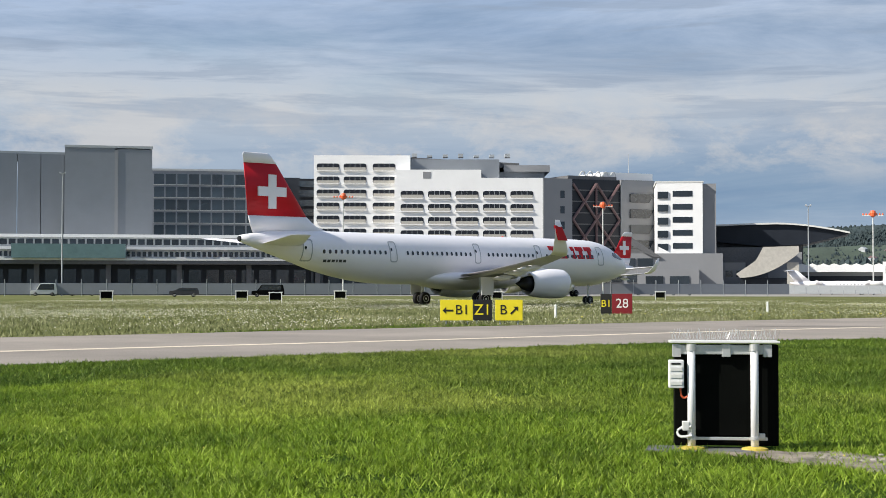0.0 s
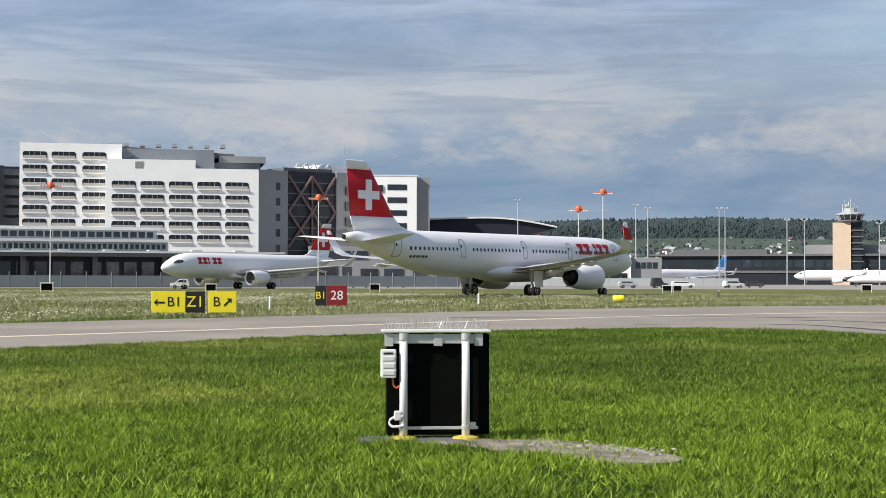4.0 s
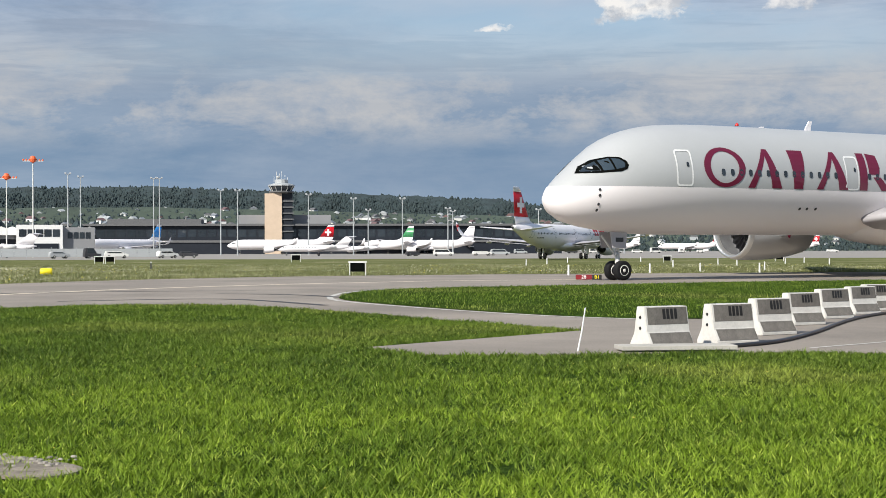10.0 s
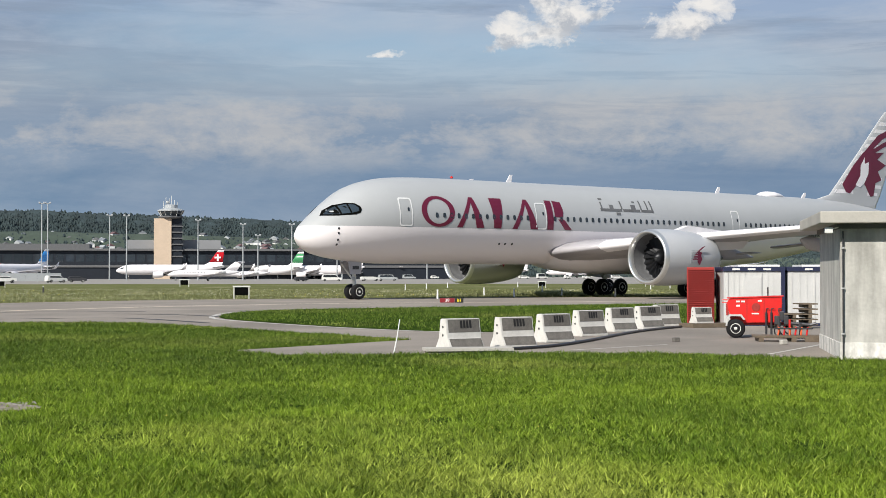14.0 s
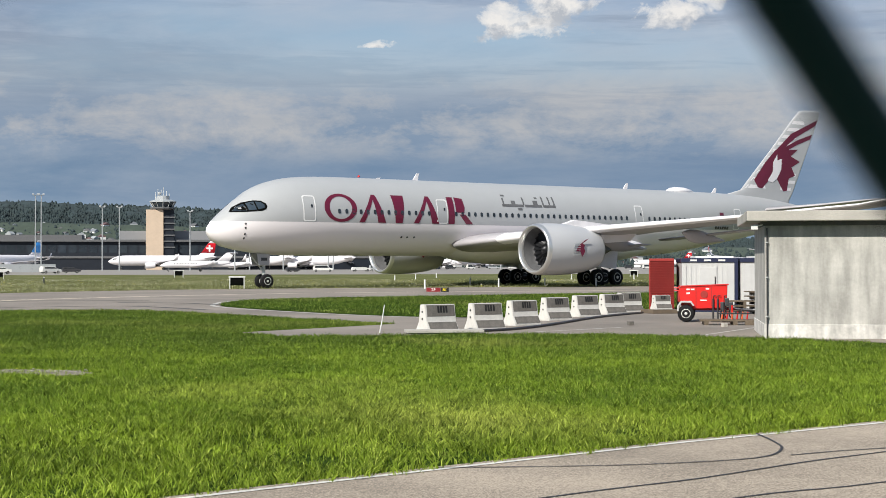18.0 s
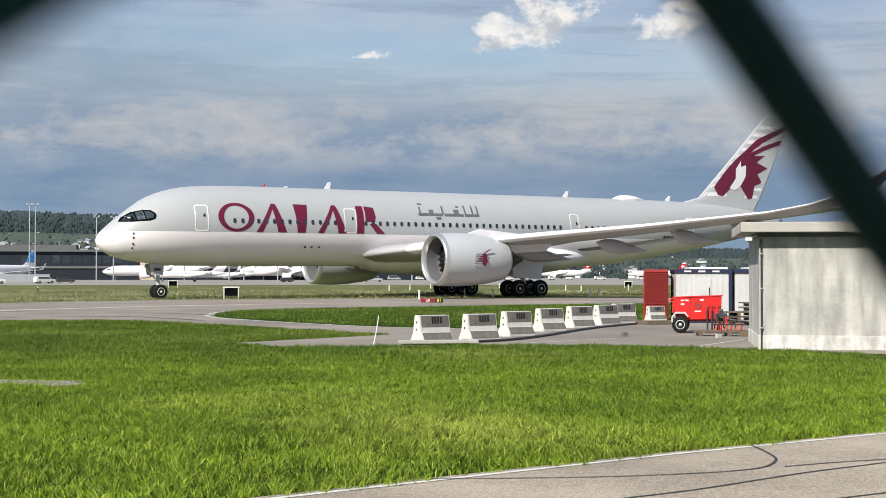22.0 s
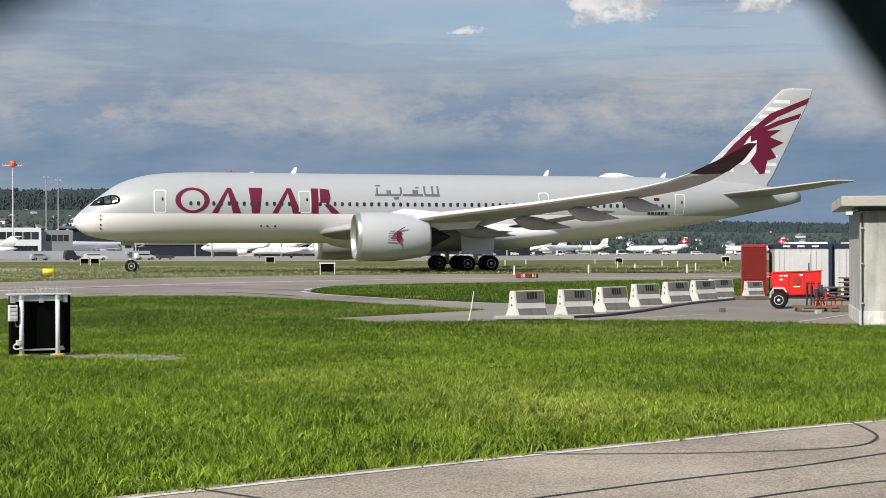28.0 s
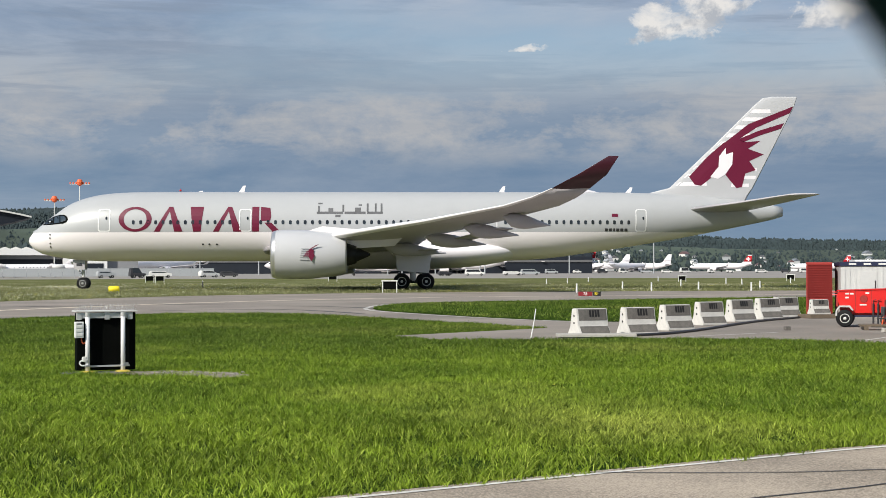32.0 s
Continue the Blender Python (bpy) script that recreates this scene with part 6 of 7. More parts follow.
part("drum", tube([(-0.5, 0, 0.3), (-0.42, 0, 0.3), (0.42, 0, 0.3), (0.5, 0, 0.3)], [0.22, 0.3, 0.3, 0.22], 16), YELLOW, ydrum, smooth=True)
for s in (-0.3, 0.3):
    part("saddle", box(s - 0.05, s + 0.05, -0.25, 0.25, 0, 0.12), GREYP, ydrum)
for b, d in ((-28.0, 74), (-19.95, 92), (5.2, 96), (8.3, 104), (10.2, 110), (12.4, 108), (7.0, 112), (-10.75, 130), (3.6, 150), (4.4, 170), (5.2, 190), (9.2, 140), (10.9, 160), (11.6, 150), (13.4, 170), (14.1, 185), (15.0, 160), (8.0, 200), (12.6, 120)):
    m = thing("marker_post", far(b, d), "short white marker post in the grass", "marker", "marker posts")
    part("post", tube([(0, 0, 0), (0, 0, 0.62)], [0.07, 0.055], 8), WHITE if b > -10 or b < -15 else DARKST, m)
    part("cap", tube([(0, 0, 0.62), (0, 0, 0.70)], [0.08, 0.03], 8), OFFWHITE, m)


# taxiway signs
def board(parent, x, w, h, face, name, z=0.22):
    b = part(name, box(x - w / 2, x + w / 2, -0.1, 0.1, z, z + h, 0.02), face, parent)
    for s in (-1, 1):
        part("foot", tube([(x + s * w * 0.32, 0, 0), (x + s * w * 0.32, 0, z)], 0.045, 8), GREYP, b)
    return b


s = thing("taxiway_sign", far(-30.9, 61), "yellow and black taxiway direction sign on the grass edge", "sign")
b1 = board(s, -1.28, 1.74, 1.1, YELLOW, "yellow_panel")
words("lettering", "B1", 0.72, SIGNBLK, b1, pose(-0.98, -0.11, 0.77))
part("arrow", prism([(-2.02, 0.75), (-1.84, 0.93), (-1.84, 0.8), (-1.46, 0.8), (-1.46, 0.7), (-1.84, 0.7), (-1.84, 0.57)], -0.112, -0.1), SIGNBLK, b1)
b2 = board(s, 0.1, 1.0, 1.1, SIGNBLK, "black_panel")
words("lettering", "Z1", 0.8, YELLOW, b2, pose(0.1, -0.11, 0.77))
b3 = board(s, 1.5, 1.45, 1.1, YELLOW, "yellow_panel")
words("lettering", "B", 0.72, SIGNBLK, b3, pose(1.2, -0.11, 0.77))
ar = part("arrow", prism([(0.25, 0.0), (0.07, 0.18), (0.07, 0.05), (-0.3, 0.05), (-0.3, -0.05), (0.07, -0.05), (0.07, -0.18)], -0.112, -0.1), SIGNBLK, b3)
ar.matrix_local = Matrix.Translation((1.8, 0, 0.78)) @ Matrix.Rotation(radians(-45), 4, "Y")
s.scale = (0.78, 0.78, 0.78)
s = thing("taxiway_sign", far(-25.65, 82), "black and red taxiway and runway sign on the grass", "sign")
b1 = board(s, -0.58, 0.62, 1.1, SIGNBLK, "black_panel", 0.1)
words("lettering", "B1", 0.55, YELLOW, b1, pose(-0.58, -0.11, 0.65))
b2 = board(s, 0.3, 1.12, 1.1, SIGNRED, "red_panel", 0.1)
words("lettering", "28", 0.72, WHITE, b2, pose(0.3, -0.11, 0.65))
s = thing("taxiway_sign", far(5.95, 80), "red and black runway sign in the meadow", "sign")
b2 = board(s, -0.35, 1.2, 0.36, SIGNRED, "red_panel", 0.1)
words("lettering", "28", 0.36, WHITE, b2, pose(-0.35, -0.11, 0.28))
b1 = board(s, 0.62, 0.7, 0.36, SIGNBLK, "black_panel", 0.1)
words("lettering", "B1", 0.36, YELLOW, b1, pose(0.62, -0.11, 0.28))


s.scale = (0.72, 0.72, 0.72)


# hills, woods and town beyond
def ridge(name, dist, b0, b1, tops, material, depth, label, rough_z, seed):
    rnd = random.Random(seed)
    bm = bmesh.new()
    n = 340
    rows = []
    for i in range(n + 1):
        b = b0 + (b1 - b0) * i / n
        h = float(np.interp(b, [t[0] for t in tops], [t[1] for t in tops])) * dist
        a = radians(b)
        d = Vector((math.sin(a), math.cos(a), 0))
        col = []
        for k, (u, v) in enumerate(((-0.35, 0.0), (-0.2, 0.25), (-0.1, 0.55), (0.0, 0.85), (0.05, 1.0), (0.4, 0.9), (0.8, 0.0))):
            z = h * v + (rnd.uniform(-1, 1) * rough_z if 0 < k < 6 else 0) - (2 if v == 0 else 0)
            q = ORIGIN + d * (dist + depth * u + rnd.uniform(-6, 6))
            col.append(bm.verts.new((q.x, q.y, z)))
        rows.append(col)
    for p, q in zip(rows, rows[1:]):
        for k in range(6):
            bm.faces.new((p[k], q[k], q[k + 1], p[k + 1]))
    bmesh.ops.recalc_face_normals(bm, faces=bm.faces)
    for f in bm.faces:
        if f.normal.z < 0:
            f.normal_flip()
    return solid(name, bm, material, pose(0, 0, 0), label, kind="structure", smooth=True)


TOPS = [(-60, 0.03), (-24, 0.034), (-20, 0.038), (-16.5, 0.042), (-14.8, 0.0425), (-10.5, 0.0435), (-4, 0.0395), (2.6, 0.035), (6, 0.0265), (10, 0.0215), (16, 0.019), (22, 0.018), (60, 0.018)]
ridge("backdrop_hill", 2600, -58, 58, TOPS, HAZY_FOREST, 900, "long wooded hill on the horizon", 3.0, 3)
ridge("backdrop_slope", 1500, -58, 58, [(b, h * 0.70) for b, h in TOPS], HILL, 420, "lower green slope in front of the wooded hill", 0.3, 5)


def far_trees(name, count, b_range, place, size, label, seed, material):
    """Far woods: many uneven pointed and round crowns in one mesh."""
    rnd = random.Random(seed)
    verts, faces = [], []
    for _ in range(count):
        b = rnd.uniform(*b_range)
        d, z = place(b, rnd)
        h = size * rnd.uniform(0.6, 1.35)
        w = h * rnd.uniform(0.2, 0.42)
        a = radians(b)
        q = ORIGIN + d * Vector((math.sin(a), math.cos(a), 0))
        base = len(verts)
        for lv, (u, ww) in enumerate(((0.0, 0.55), (0.3, 1.0), (0.62, 0.8), (0.85, 0.4))):
            for k in range(6):
                e = 2 * math.pi * k / 6 + lv * 0.4
                r = w * ww * rnd.uniform(0.7, 1.3)
                verts.append((q.x + r * math.cos(e), q.y + r * math.sin(e), z + u * h))
        verts.append((q.x, q.y, z + h))
        for lv in range(3):
            for k in range(6):
                i, j = base + lv * 6 + k, base + lv * 6 + (k + 1) % 6
                faces.append((i, j, j + 6, i + 6))
        for k in range(6):
            faces.append((base + 18 + k, base + 18 + (k + 1) % 6, base + 24))
    me = bpy.data.meshes.new(name)
    me.from_pydata(verts, [], faces)
    me.materials.append(material)
    return tagged(new(name, me), label, "trees", kind="stuff")


def top_at(b):
    return float(np.interp(b, [t[0] for t in TOPS], [t[1] for t in TOPS]))


def on_hill(b, rnd):
    u = rnd.random() ** 0.6
    d = 2600 + 900 * (-0.3 + 0.36 * u)
    return d, 2600 * top_at(b) * (0.12 + 0.88 * u) - 5


def on_slope(b, rnd):
    u = rnd.random()
    d = 1500 + 420 * (-0.33 + 0.4 * u)
    return d, 1500 * 0.70 * top_at(b) * (0.05 + 0.95 * u) - 3


far_trees("hill_woods", 24000, (-30, 26), on_hill, 8, "dense dark woods covering the hill", 11, HAZY_FOREST)
far_trees("slope_trees", 6000, (-24, 26), on_slope, 4.6, "scattered trees between the houses", 12, HAZY_FOREST)
rnd = random.Random(21)
house_mesh = [mesh_of(prism([(-6, 0), (6, 0), (6, 5.5), (-6, 5.5)], -5, 5), "house_wall", m) for m in (WHITE, OFFWHITE, OFFWHITE, GREYP)]
roof_mesh = [mesh_of(prism([(-6.7, 5.4), (6.7, 5.4), (0, 9.4)], -5.4, 5.4), "house_roof", m) for m in (CONCRETE_D, CLAD, FRAMEB, GREYP)]
for k in range(330):
    b = rnd.uniform(-17, 6) if k % 6 else rnd.uniform(0, 16)
    d, z = on_slope(b, rnd)
    sc = rnd.uniform(0.3, 0.68)
    h = thing("house", far(b, d, z + 1.0, rnd.uniform(-60, 60)), "pale house with a dark pitched roof among the trees", "house", "houses of the town")
    h.scale = (sc, sc, sc)
    share("wall", rnd.choice(house_mesh), h, pose(0, 0, 0))
    share("roof", rnd.choice(roof_mesh), h, pose(0, 0, 0))
far_trees("apron_trees", 420, (-18.8, -13.0), lambda b, r: (r.uniform(640, 760), r.uniform(0, 7)), 6.5, "green trees behind the low buildings", 14, HAZY_FOREST)

# ---------------------------------------------------------------- things by the road
def monitor_box():
    m = thing("monitor_box", pose(-5.94, 24.0, 0.02, 0, 0, 27), "black equipment box on white posts with bird spikes on top", "equipment box")
    body = part("cabinet", box(-0.58, 0.64, -0.06, 0.2, 0.04, 1.05, 0.012), BLACK, m, "black cabinet")
    part("front_panel", box(-0.34, 0.4, -0.085, -0.05, 0.14, 0.93, 0.01), BLACK, body, "black recessed front panel")
    part("top_plate", box(-0.64, 0.64, -0.22, 0.2, 1.068, 1.09, 0.006), OFFWHITE, m, "white top plate")
    part("cross_rail", box(-0.6, 0.54, -0.16, -0.1, 0.955, 1.05, 0.006), STEEL, m, "perforated metal rail")
    for x in (-0.39, 0.345):
        p = part("post", tube([(x, -0.19, 0.0), (x, -0.19, 1.03)], 0.047, 16), WHITE, m, "round white post", smooth=True)
        part("collar", tube([(x, -0.19, 0.99), (x, -0.19, 1.06)], 0.058, 16), STEEL, p)
        part("clamp", tube([(x, -0.19, 0.11), (x, -0.19, 0.14)], 0.056, 16), STEEL, p)
        part("foot_pad", spin([(0.0, 0.17), (0.03, 0.15), (0.045, 0.07)], "z", 16, at=(x, -0.19, 0)), FOOT_Y, p, "worn yellow foot pad")
    for x in (-0.56, 0.02, 0.5):
        part("bracket", box(x - 0.05, x + 0.05, -0.18, -0.1, 0.93, 1.055, 0.006), STEEL, m)
    jb = part("junction_box", box(-0.66, -0.48, -0.26, -0.14, 0.62, 0.9, 0.015), WHITE, m, "white junction box")
    for k in range(3):
        part("rib", box(-0.64, -0.5, -0.268, -0.258, 0.65 + k * 0.07, 0.69 + k * 0.07, 0.003), OFFWHITE, jb)
    part("label_strip", box(-0.63, -0.52, -0.265, -0.255, 0.855, 0.872), SIGNBLK, jb)
    part("cable", tube(rounded([(-0.52, -0.2, 0.62), (-0.51, -0.2, 0.55), (-0.47, -0.19, 0.52), (-0.43, -0.19, 0.55)], 4), 0.012, 6), ORANGE, m, "orange cable")
    part("cable", tube(rounded([(-0.39, -0.25, 0.15), (-0.52, -0.24, 0.14), (-0.56, -0.22, 0.19), (-0.5, -0.22, 0.23), (-0.4, -0.24, 0.24)], 5), 0.014, 6), WHITE, m, "white looped cable")
    part("socket", box(-0.5, -0.42, -0.25, -0.14, 0.2, 0.29, 0.01), OFFWHITE, m)
    part("lower_rail", box(-0.4, 0.5, -0.14, -0.1, 0.1, 0.13, 0.005), STEEL, m)
    part("hinge", box(0.4, 0.47, -0.16, -0.1, 0.12, 0.17, 0.006), OFFWHITE, m)
    rnd = random.Random(4)
    for k in range(34):
        x = -0.6 + 1.2 * k / 33
        for y in (-0.19, -0.03, 0.15):
            part("bird_spike", tube([(x, y, 1.1), (x + rnd.uniform(-0.045, 0.045), y + rnd.uniform(-0.05, 0.05), 1.1 + rnd.uniform(0.07, 0.115))], 0.0022, 3), STEEL, m)
    m.scale = (0.785, 0.72, 0.93)
    return m


monitor_box()
slab = solid("stone_slab", box(-0.7, 0.3, -0.2, 0.2, 0, 0.035, 0.02), CONCRETE_D, pose(-5.92, 23.9, 0.0, 0, 0, 20), "flat worn concrete slab under the equipment box", "slab")

rnd = random.Random(8)
stone_mesh = mesh_of(spin([(-0.3, 0.1), (0.0, 1.0), (0.5, 0.75), (0.62, 0.05)], "z", 7), "stone", STONE)
stones = thing("stone_scatter", pose(-4.4, 23.6, 0.03), "grey stones lying on the bare soil", "stones")
for k in range(90):
    u = rnd.uniform(-0.7, 0.8)
    r = rnd.uniform(0.012, 0.04)
    share("stone", stone_mesh, stones, pose(u, 0.18 - 0.3 * max(0, u) ** 1.2 + rnd.gauss(0, 0.14), 0.0, 0, 0, rnd.uniform(0, 180)) @ Matrix.Diagonal((r, r * rnd.uniform(0.6, 1.0), r * 0.7, 1)))

# concrete barriers
PROFILE = [(-0.29, 0.0), (0.29, 0.0), (0.29, 0.07), (0.17, 0.27), (0.1, 0.70), (-0.1, 0.70), (-0.17, 0.27), (-0.29, 0.07)]


def barrier_block():
    root = thing("concrete_barrier", pose(0, 0, 0), "grey concrete road barrier with dark stencilled marks", "barrier", "row of concrete barriers")
    bm = bmesh.new()
    L = 0.46
    a = [bm.verts.new((-L, y, z)) for y, z in PROFILE]
    b = [bm.verts.new((L, y, z)) for y, z in PROFILE]
    n = len(a)
    bm.faces.new(a)
    bm.faces.new(b[::-1])
    for i in range(n):
        bm.faces.new((a[i], b[i], b[(i + 1) % n], a[(i + 1) % n]))
    bmesh.ops.recalc_face_normals(bm, faces=bm.faces)
    bmesh.ops.bevel(bm, geom=bm.edges[:], offset=0.012, segments=2, affect="EDGES")
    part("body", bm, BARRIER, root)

    def plate(name, u0, u1, v0, v1, material, label=""):
        # on the sloping front, v is the height
        f = lambda v: -(0.17 - 0.07 * (v - 0.27) / 0.43) - 0.004 if v >= 0.27 else -(0.29 - 0.12 * (v - 0.07) / 0.2) - 0.004
        q = bmesh.new()
        vs = [q.verts.new((u, f(v), v)) for u, v in ((u0, v0), (u1, v0), (u1, v1), (u0, v1))]
        q.faces.new(vs)
        ws_ = [q.verts.new((u, f(v) + 0.01, v)) for u, v in ((u0, v0), (u1, v0), (u1, v1), (u0, v1))]
        for i in range(4):
            q.faces.new((vs[i], vs[(i + 1) % 4], ws_[(i + 1) % 4], ws_[i]))
        bmesh.ops.recalc_face_normals(q, faces=q.faces)
        return part(name, q, material, root, label)

    # Weathered front plates, darker still for shade; the pale body brightens the sunlit ends.
    plate("dark_panel", -0.41, 0.43, 0.40, 0.685, GRIME_SHADE, "weathered upper face, darkened for shade")
    plate("dark_panel", -0.41, 0.44, 0.075, 0.262, GRIME_SHADE, "weathered foot, darkened for shade")
    for k in range(4):
        q = plate("stencil", -0.09 + k * 0.082, -0.034 + k * 0.082, 0.49, 0.66, SIGNBLK, "black stencilled bar")
        q.location.y = -0.004
    for z in (0.34, 0.52):
        part("eye_hole", spin([(-L - 0.004, 0.03), (-L - 0.002, 0.03)], "x", 10, at=(0, 0, z)), SIGNBLK, root)
    return root


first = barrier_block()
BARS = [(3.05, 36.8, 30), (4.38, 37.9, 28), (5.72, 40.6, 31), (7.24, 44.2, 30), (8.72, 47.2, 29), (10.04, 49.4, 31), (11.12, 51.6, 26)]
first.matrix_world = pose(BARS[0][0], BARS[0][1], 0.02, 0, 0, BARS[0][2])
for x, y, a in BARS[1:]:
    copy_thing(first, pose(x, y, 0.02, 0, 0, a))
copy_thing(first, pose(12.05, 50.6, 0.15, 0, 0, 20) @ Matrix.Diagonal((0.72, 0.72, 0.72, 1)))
solid("timber_beam", box(-0.7, 0.9, -0.45, 0.45, 0, 0.13, 0.01), WOOD, pose(12.15, 50.5, 0.022, 0, 0, 15), "dark timber sleepers under a barrier", "timber")
solid("steel_plate", box(-0.95, 0.95, -0.3, 0.3, 0.05, 0.12, 0.01), CONCRETE, pose(3.15, 36.05, 0.0, 0, 0, 6), "flat pale concrete plate before a barrier", "plate")
solid("plate_feet", box(-0.85, 0.85, -0.22, 0.22, 0.0, 0.06), CONCRETE_D, pose(3.15, 36.05, 0.0, 0, 0, 6), "dark base under a concrete plate", "plate")
hose = rounded([(3.9, 36.4, 0.06), (5.2, 37.8, 0.06), (6.6, 40.6, 0.06), (8.1, 44.2, 0.06), (9.5, 47.2, 0.06), (11.3, 50.2, 0.06)], 5)
solid("drain_hose", tube(hose, 0.036, 10), DARKST, pose(0, 0, 0), "long dark hose along the row of barriers", "hose", smooth=True)
stick = thing("marker_stick", pose(1.55, 36.0, 0, 0, 10, 0), "leaning thin white marker stick in the grass", "marker")
part("stick", tube([(0, 0, -0.02), (0.01, 0, 0.35), (0.0, 0, 0.74)], [0.016, 0.014, 0.012], 6), WHITE, stick)


# red generator trailer
def generator():
    g = thing("generator_trailer", pose(11.55, 43.0, 0.022, 0, 0, -16), "bright red generator trailer with one axle and stabiliser legs", "trailer")
    g.scale = (0.94, 0.94, 0.94)
    bm = prism([(-0.70, 0.46), (-0.62, 0.40), (0.66, 0.44), (0.70, 0.52), (0.72, 1.16), (-0.74, 1.10), (-0.80, 0.98)], -0.46, 0.46)
    bmesh.ops.bevel(bm, geom=bm.edges[:], offset=0.015, segments=2, affect="EDGES")
    part("hood", bm, RED, g, "red hood")
    part("lid", prism([(-0.80, 1.10), (0.76, 1.16), (0.76, 1.19), (-0.80, 1.13)], -0.49, 0.49), RED, g, "red lid")
    for x in (-0.25, 0.22):
        part("hood_seam", box(x - 0.008, x + 0.008, -0.468, -0.458, 0.5, 1.1), REDD, g)
    for x, z in ((-0.5, 1.02), (-0.36, 1.02), (-0.5, 0.9), (0.1, 1.04)):
        part("mark", box(x - 0.05, x + 0.06, -0.470, -0.462, z - 0.025, z + 0.025), OFFWHITE, g, "small white unreadable mark")
    part("mark", box(-0.12, 0.08, -0.470, -0.462, 0.66, 0.7), OFFWHITE, g)
    part("vent", spin([(-0.475, 0.0), (-0.475, 0.11), (-0.46, 0.12)], "y", 16, at=(0.0, 0.0, 0.86)), REDD, g, "round dark vent")
    part("front_grille", box(-0.83, -0.76, -0.3, 0.3, 0.62, 0.95, 0.01), REDD, g)
    for z in (0.98, 1.06):
        part("front_handle", tube([(-0.78, -0.34, z), (-0.93, -0.3, z + 0.01), (-0.93, -0.1, z + 0.01), (-0.78, -0.06, z)], 0.018, 6), RED, g)
    part("mudguard", prism([(-0.84, 0.34), (-0.83, 0.52), (-0.72, 0.66), (-0.4, 0.66), (-0.30, 0.52), (-0.34, 0.5), (-0.43, 0.61), (-0.70, 0.61), (-0.78, 0.5), (-0.79, 0.34)], -0.68, -0.47), STEEL, g, "galvanised mudguard")
    for s in (-1, 1):
        wheel(g, -0.56, s * 0.58, 0.265, 0.265, 0.17)
    part("axle", tube([(-0.56, -0.56, 0.3), (-0.56, 0.56, 0.3)], 0.04, 8), DARKST, g)
    part("chassis", box(-0.7, 0.95, -0.36, 0.36, 0.36, 0.43, 0.01), REDD, g, "dark red chassis")
    for x in (0.28, 0.42, 0.62):
        leg = part("stabiliser_leg", tube([(x, -0.5, 0.06), (x, -0.5, 0.72)], 0.03, 8), DARKST if x < 0.5 else REDD, g)
        part("foot_plate", box(x - 0.08, x + 0.08, -0.58, -0.42, 0.0, 0.06, 0.01), DARKST, leg)
        part("crank", tube([(x, -0.5, 0.72), (x, -0.5, 0.82), (x + 0.08, -0.54, 0.84)], 0.014, 6), DARKST, leg)
    for x, z in ((0.56, 0.5), (0.70, 0.62), (0.82, 0.5)):
        part("cable_plug", box(x - 0.06, x + 0.07, -0.56, -0.46, z - 0.12, z + 0.13, 0.02), DARKST, g, "black cable plug")
    for k in range(3):
        part("cable", tube(rounded([(0.56 + k * 0.12, -0.52, 0.42), (0.5 + k * 0.14, -0.6, 0.2), (0.62 + k * 0.2, -0.75, 0.04), (1.1 + k * 0.1, -0.9, 0.03)], 4), 0.022, 6), RUBBER, g, "black cable")
    part("drawbar", tube([(0.7, 0, 0.42), (1.5, 0, 0.36), (1.66, 0, 0.40)], 0.045, 8), DARKST, g)
    part("exhaust", tube([(0.34, 0.2, 1.15), (0.34, 0.2, 1.42)], 0.02, 8), DARKST, g)
    return g


generator()
trestle = thing("pallet_stack", pose(11.75, 40.6, 0.022, 0, 0, -10), "low wooden pallets carrying orange straps", "pallets")
for k in range(3):
    part("board", box(-0.95, 0.95, -0.4 + k * 0.3, -0.2 + k * 0.3, 0.1, 0.15, 0.005), WOOD, trestle)
for x in (-0.8, 0.0, 0.8):
    part("runner", box(x - 0.06, x + 0.06, -0.42, 0.42, 0.0, 0.1), WOOD, trestle)
for k in range(6):
    part("strap", tube([(-0.35 + k * 0.14, -0.1, 0.15), (-0.32 + k * 0.14, -0.1, 0.36)], 0.024, 6), RED if k % 2 else ORANGE, trestle, "orange strap")
part("crossbar", box(-0.45, 0.5, -0.14, -0.06, 0.3, 0.34, 0.01), DARKST, trestle)
for k in range(3):
    part("jack_post", tube([(-0.3 + k * 0.26, 0.05, 0.15), (-0.3 + k * 0.26, 0.05, 0.62 - 0.08 * k)], 0.03, 8), RED if k % 2 else DARKST, trestle)
for x, y in ((8.75, 40.4), (11.0, 38.9)):
    solid("concrete_weight", box(-0.08, 0.08, -0.06, 0.06, 0, 0.11, 0.015), GRIME_SHADE if x < 9 else CONCRETE, pose(x, y, 0.022, 0, 0, 20), "small block lying on the asphalt pad", "block")
beam = thing("timber_pile", pose(12.75, 40.2, 0.022, 0, 0, -8), "dark timber beams lying on the pad", "timber")
for k in range(4):
    part("beam", box(-0.8 + 0.1 * k, 0.7 + 0.05 * k, -0.25 + k * 0.14, -0.13 + k * 0.14, 0, 0.13, 0.01), WOOD, beam)

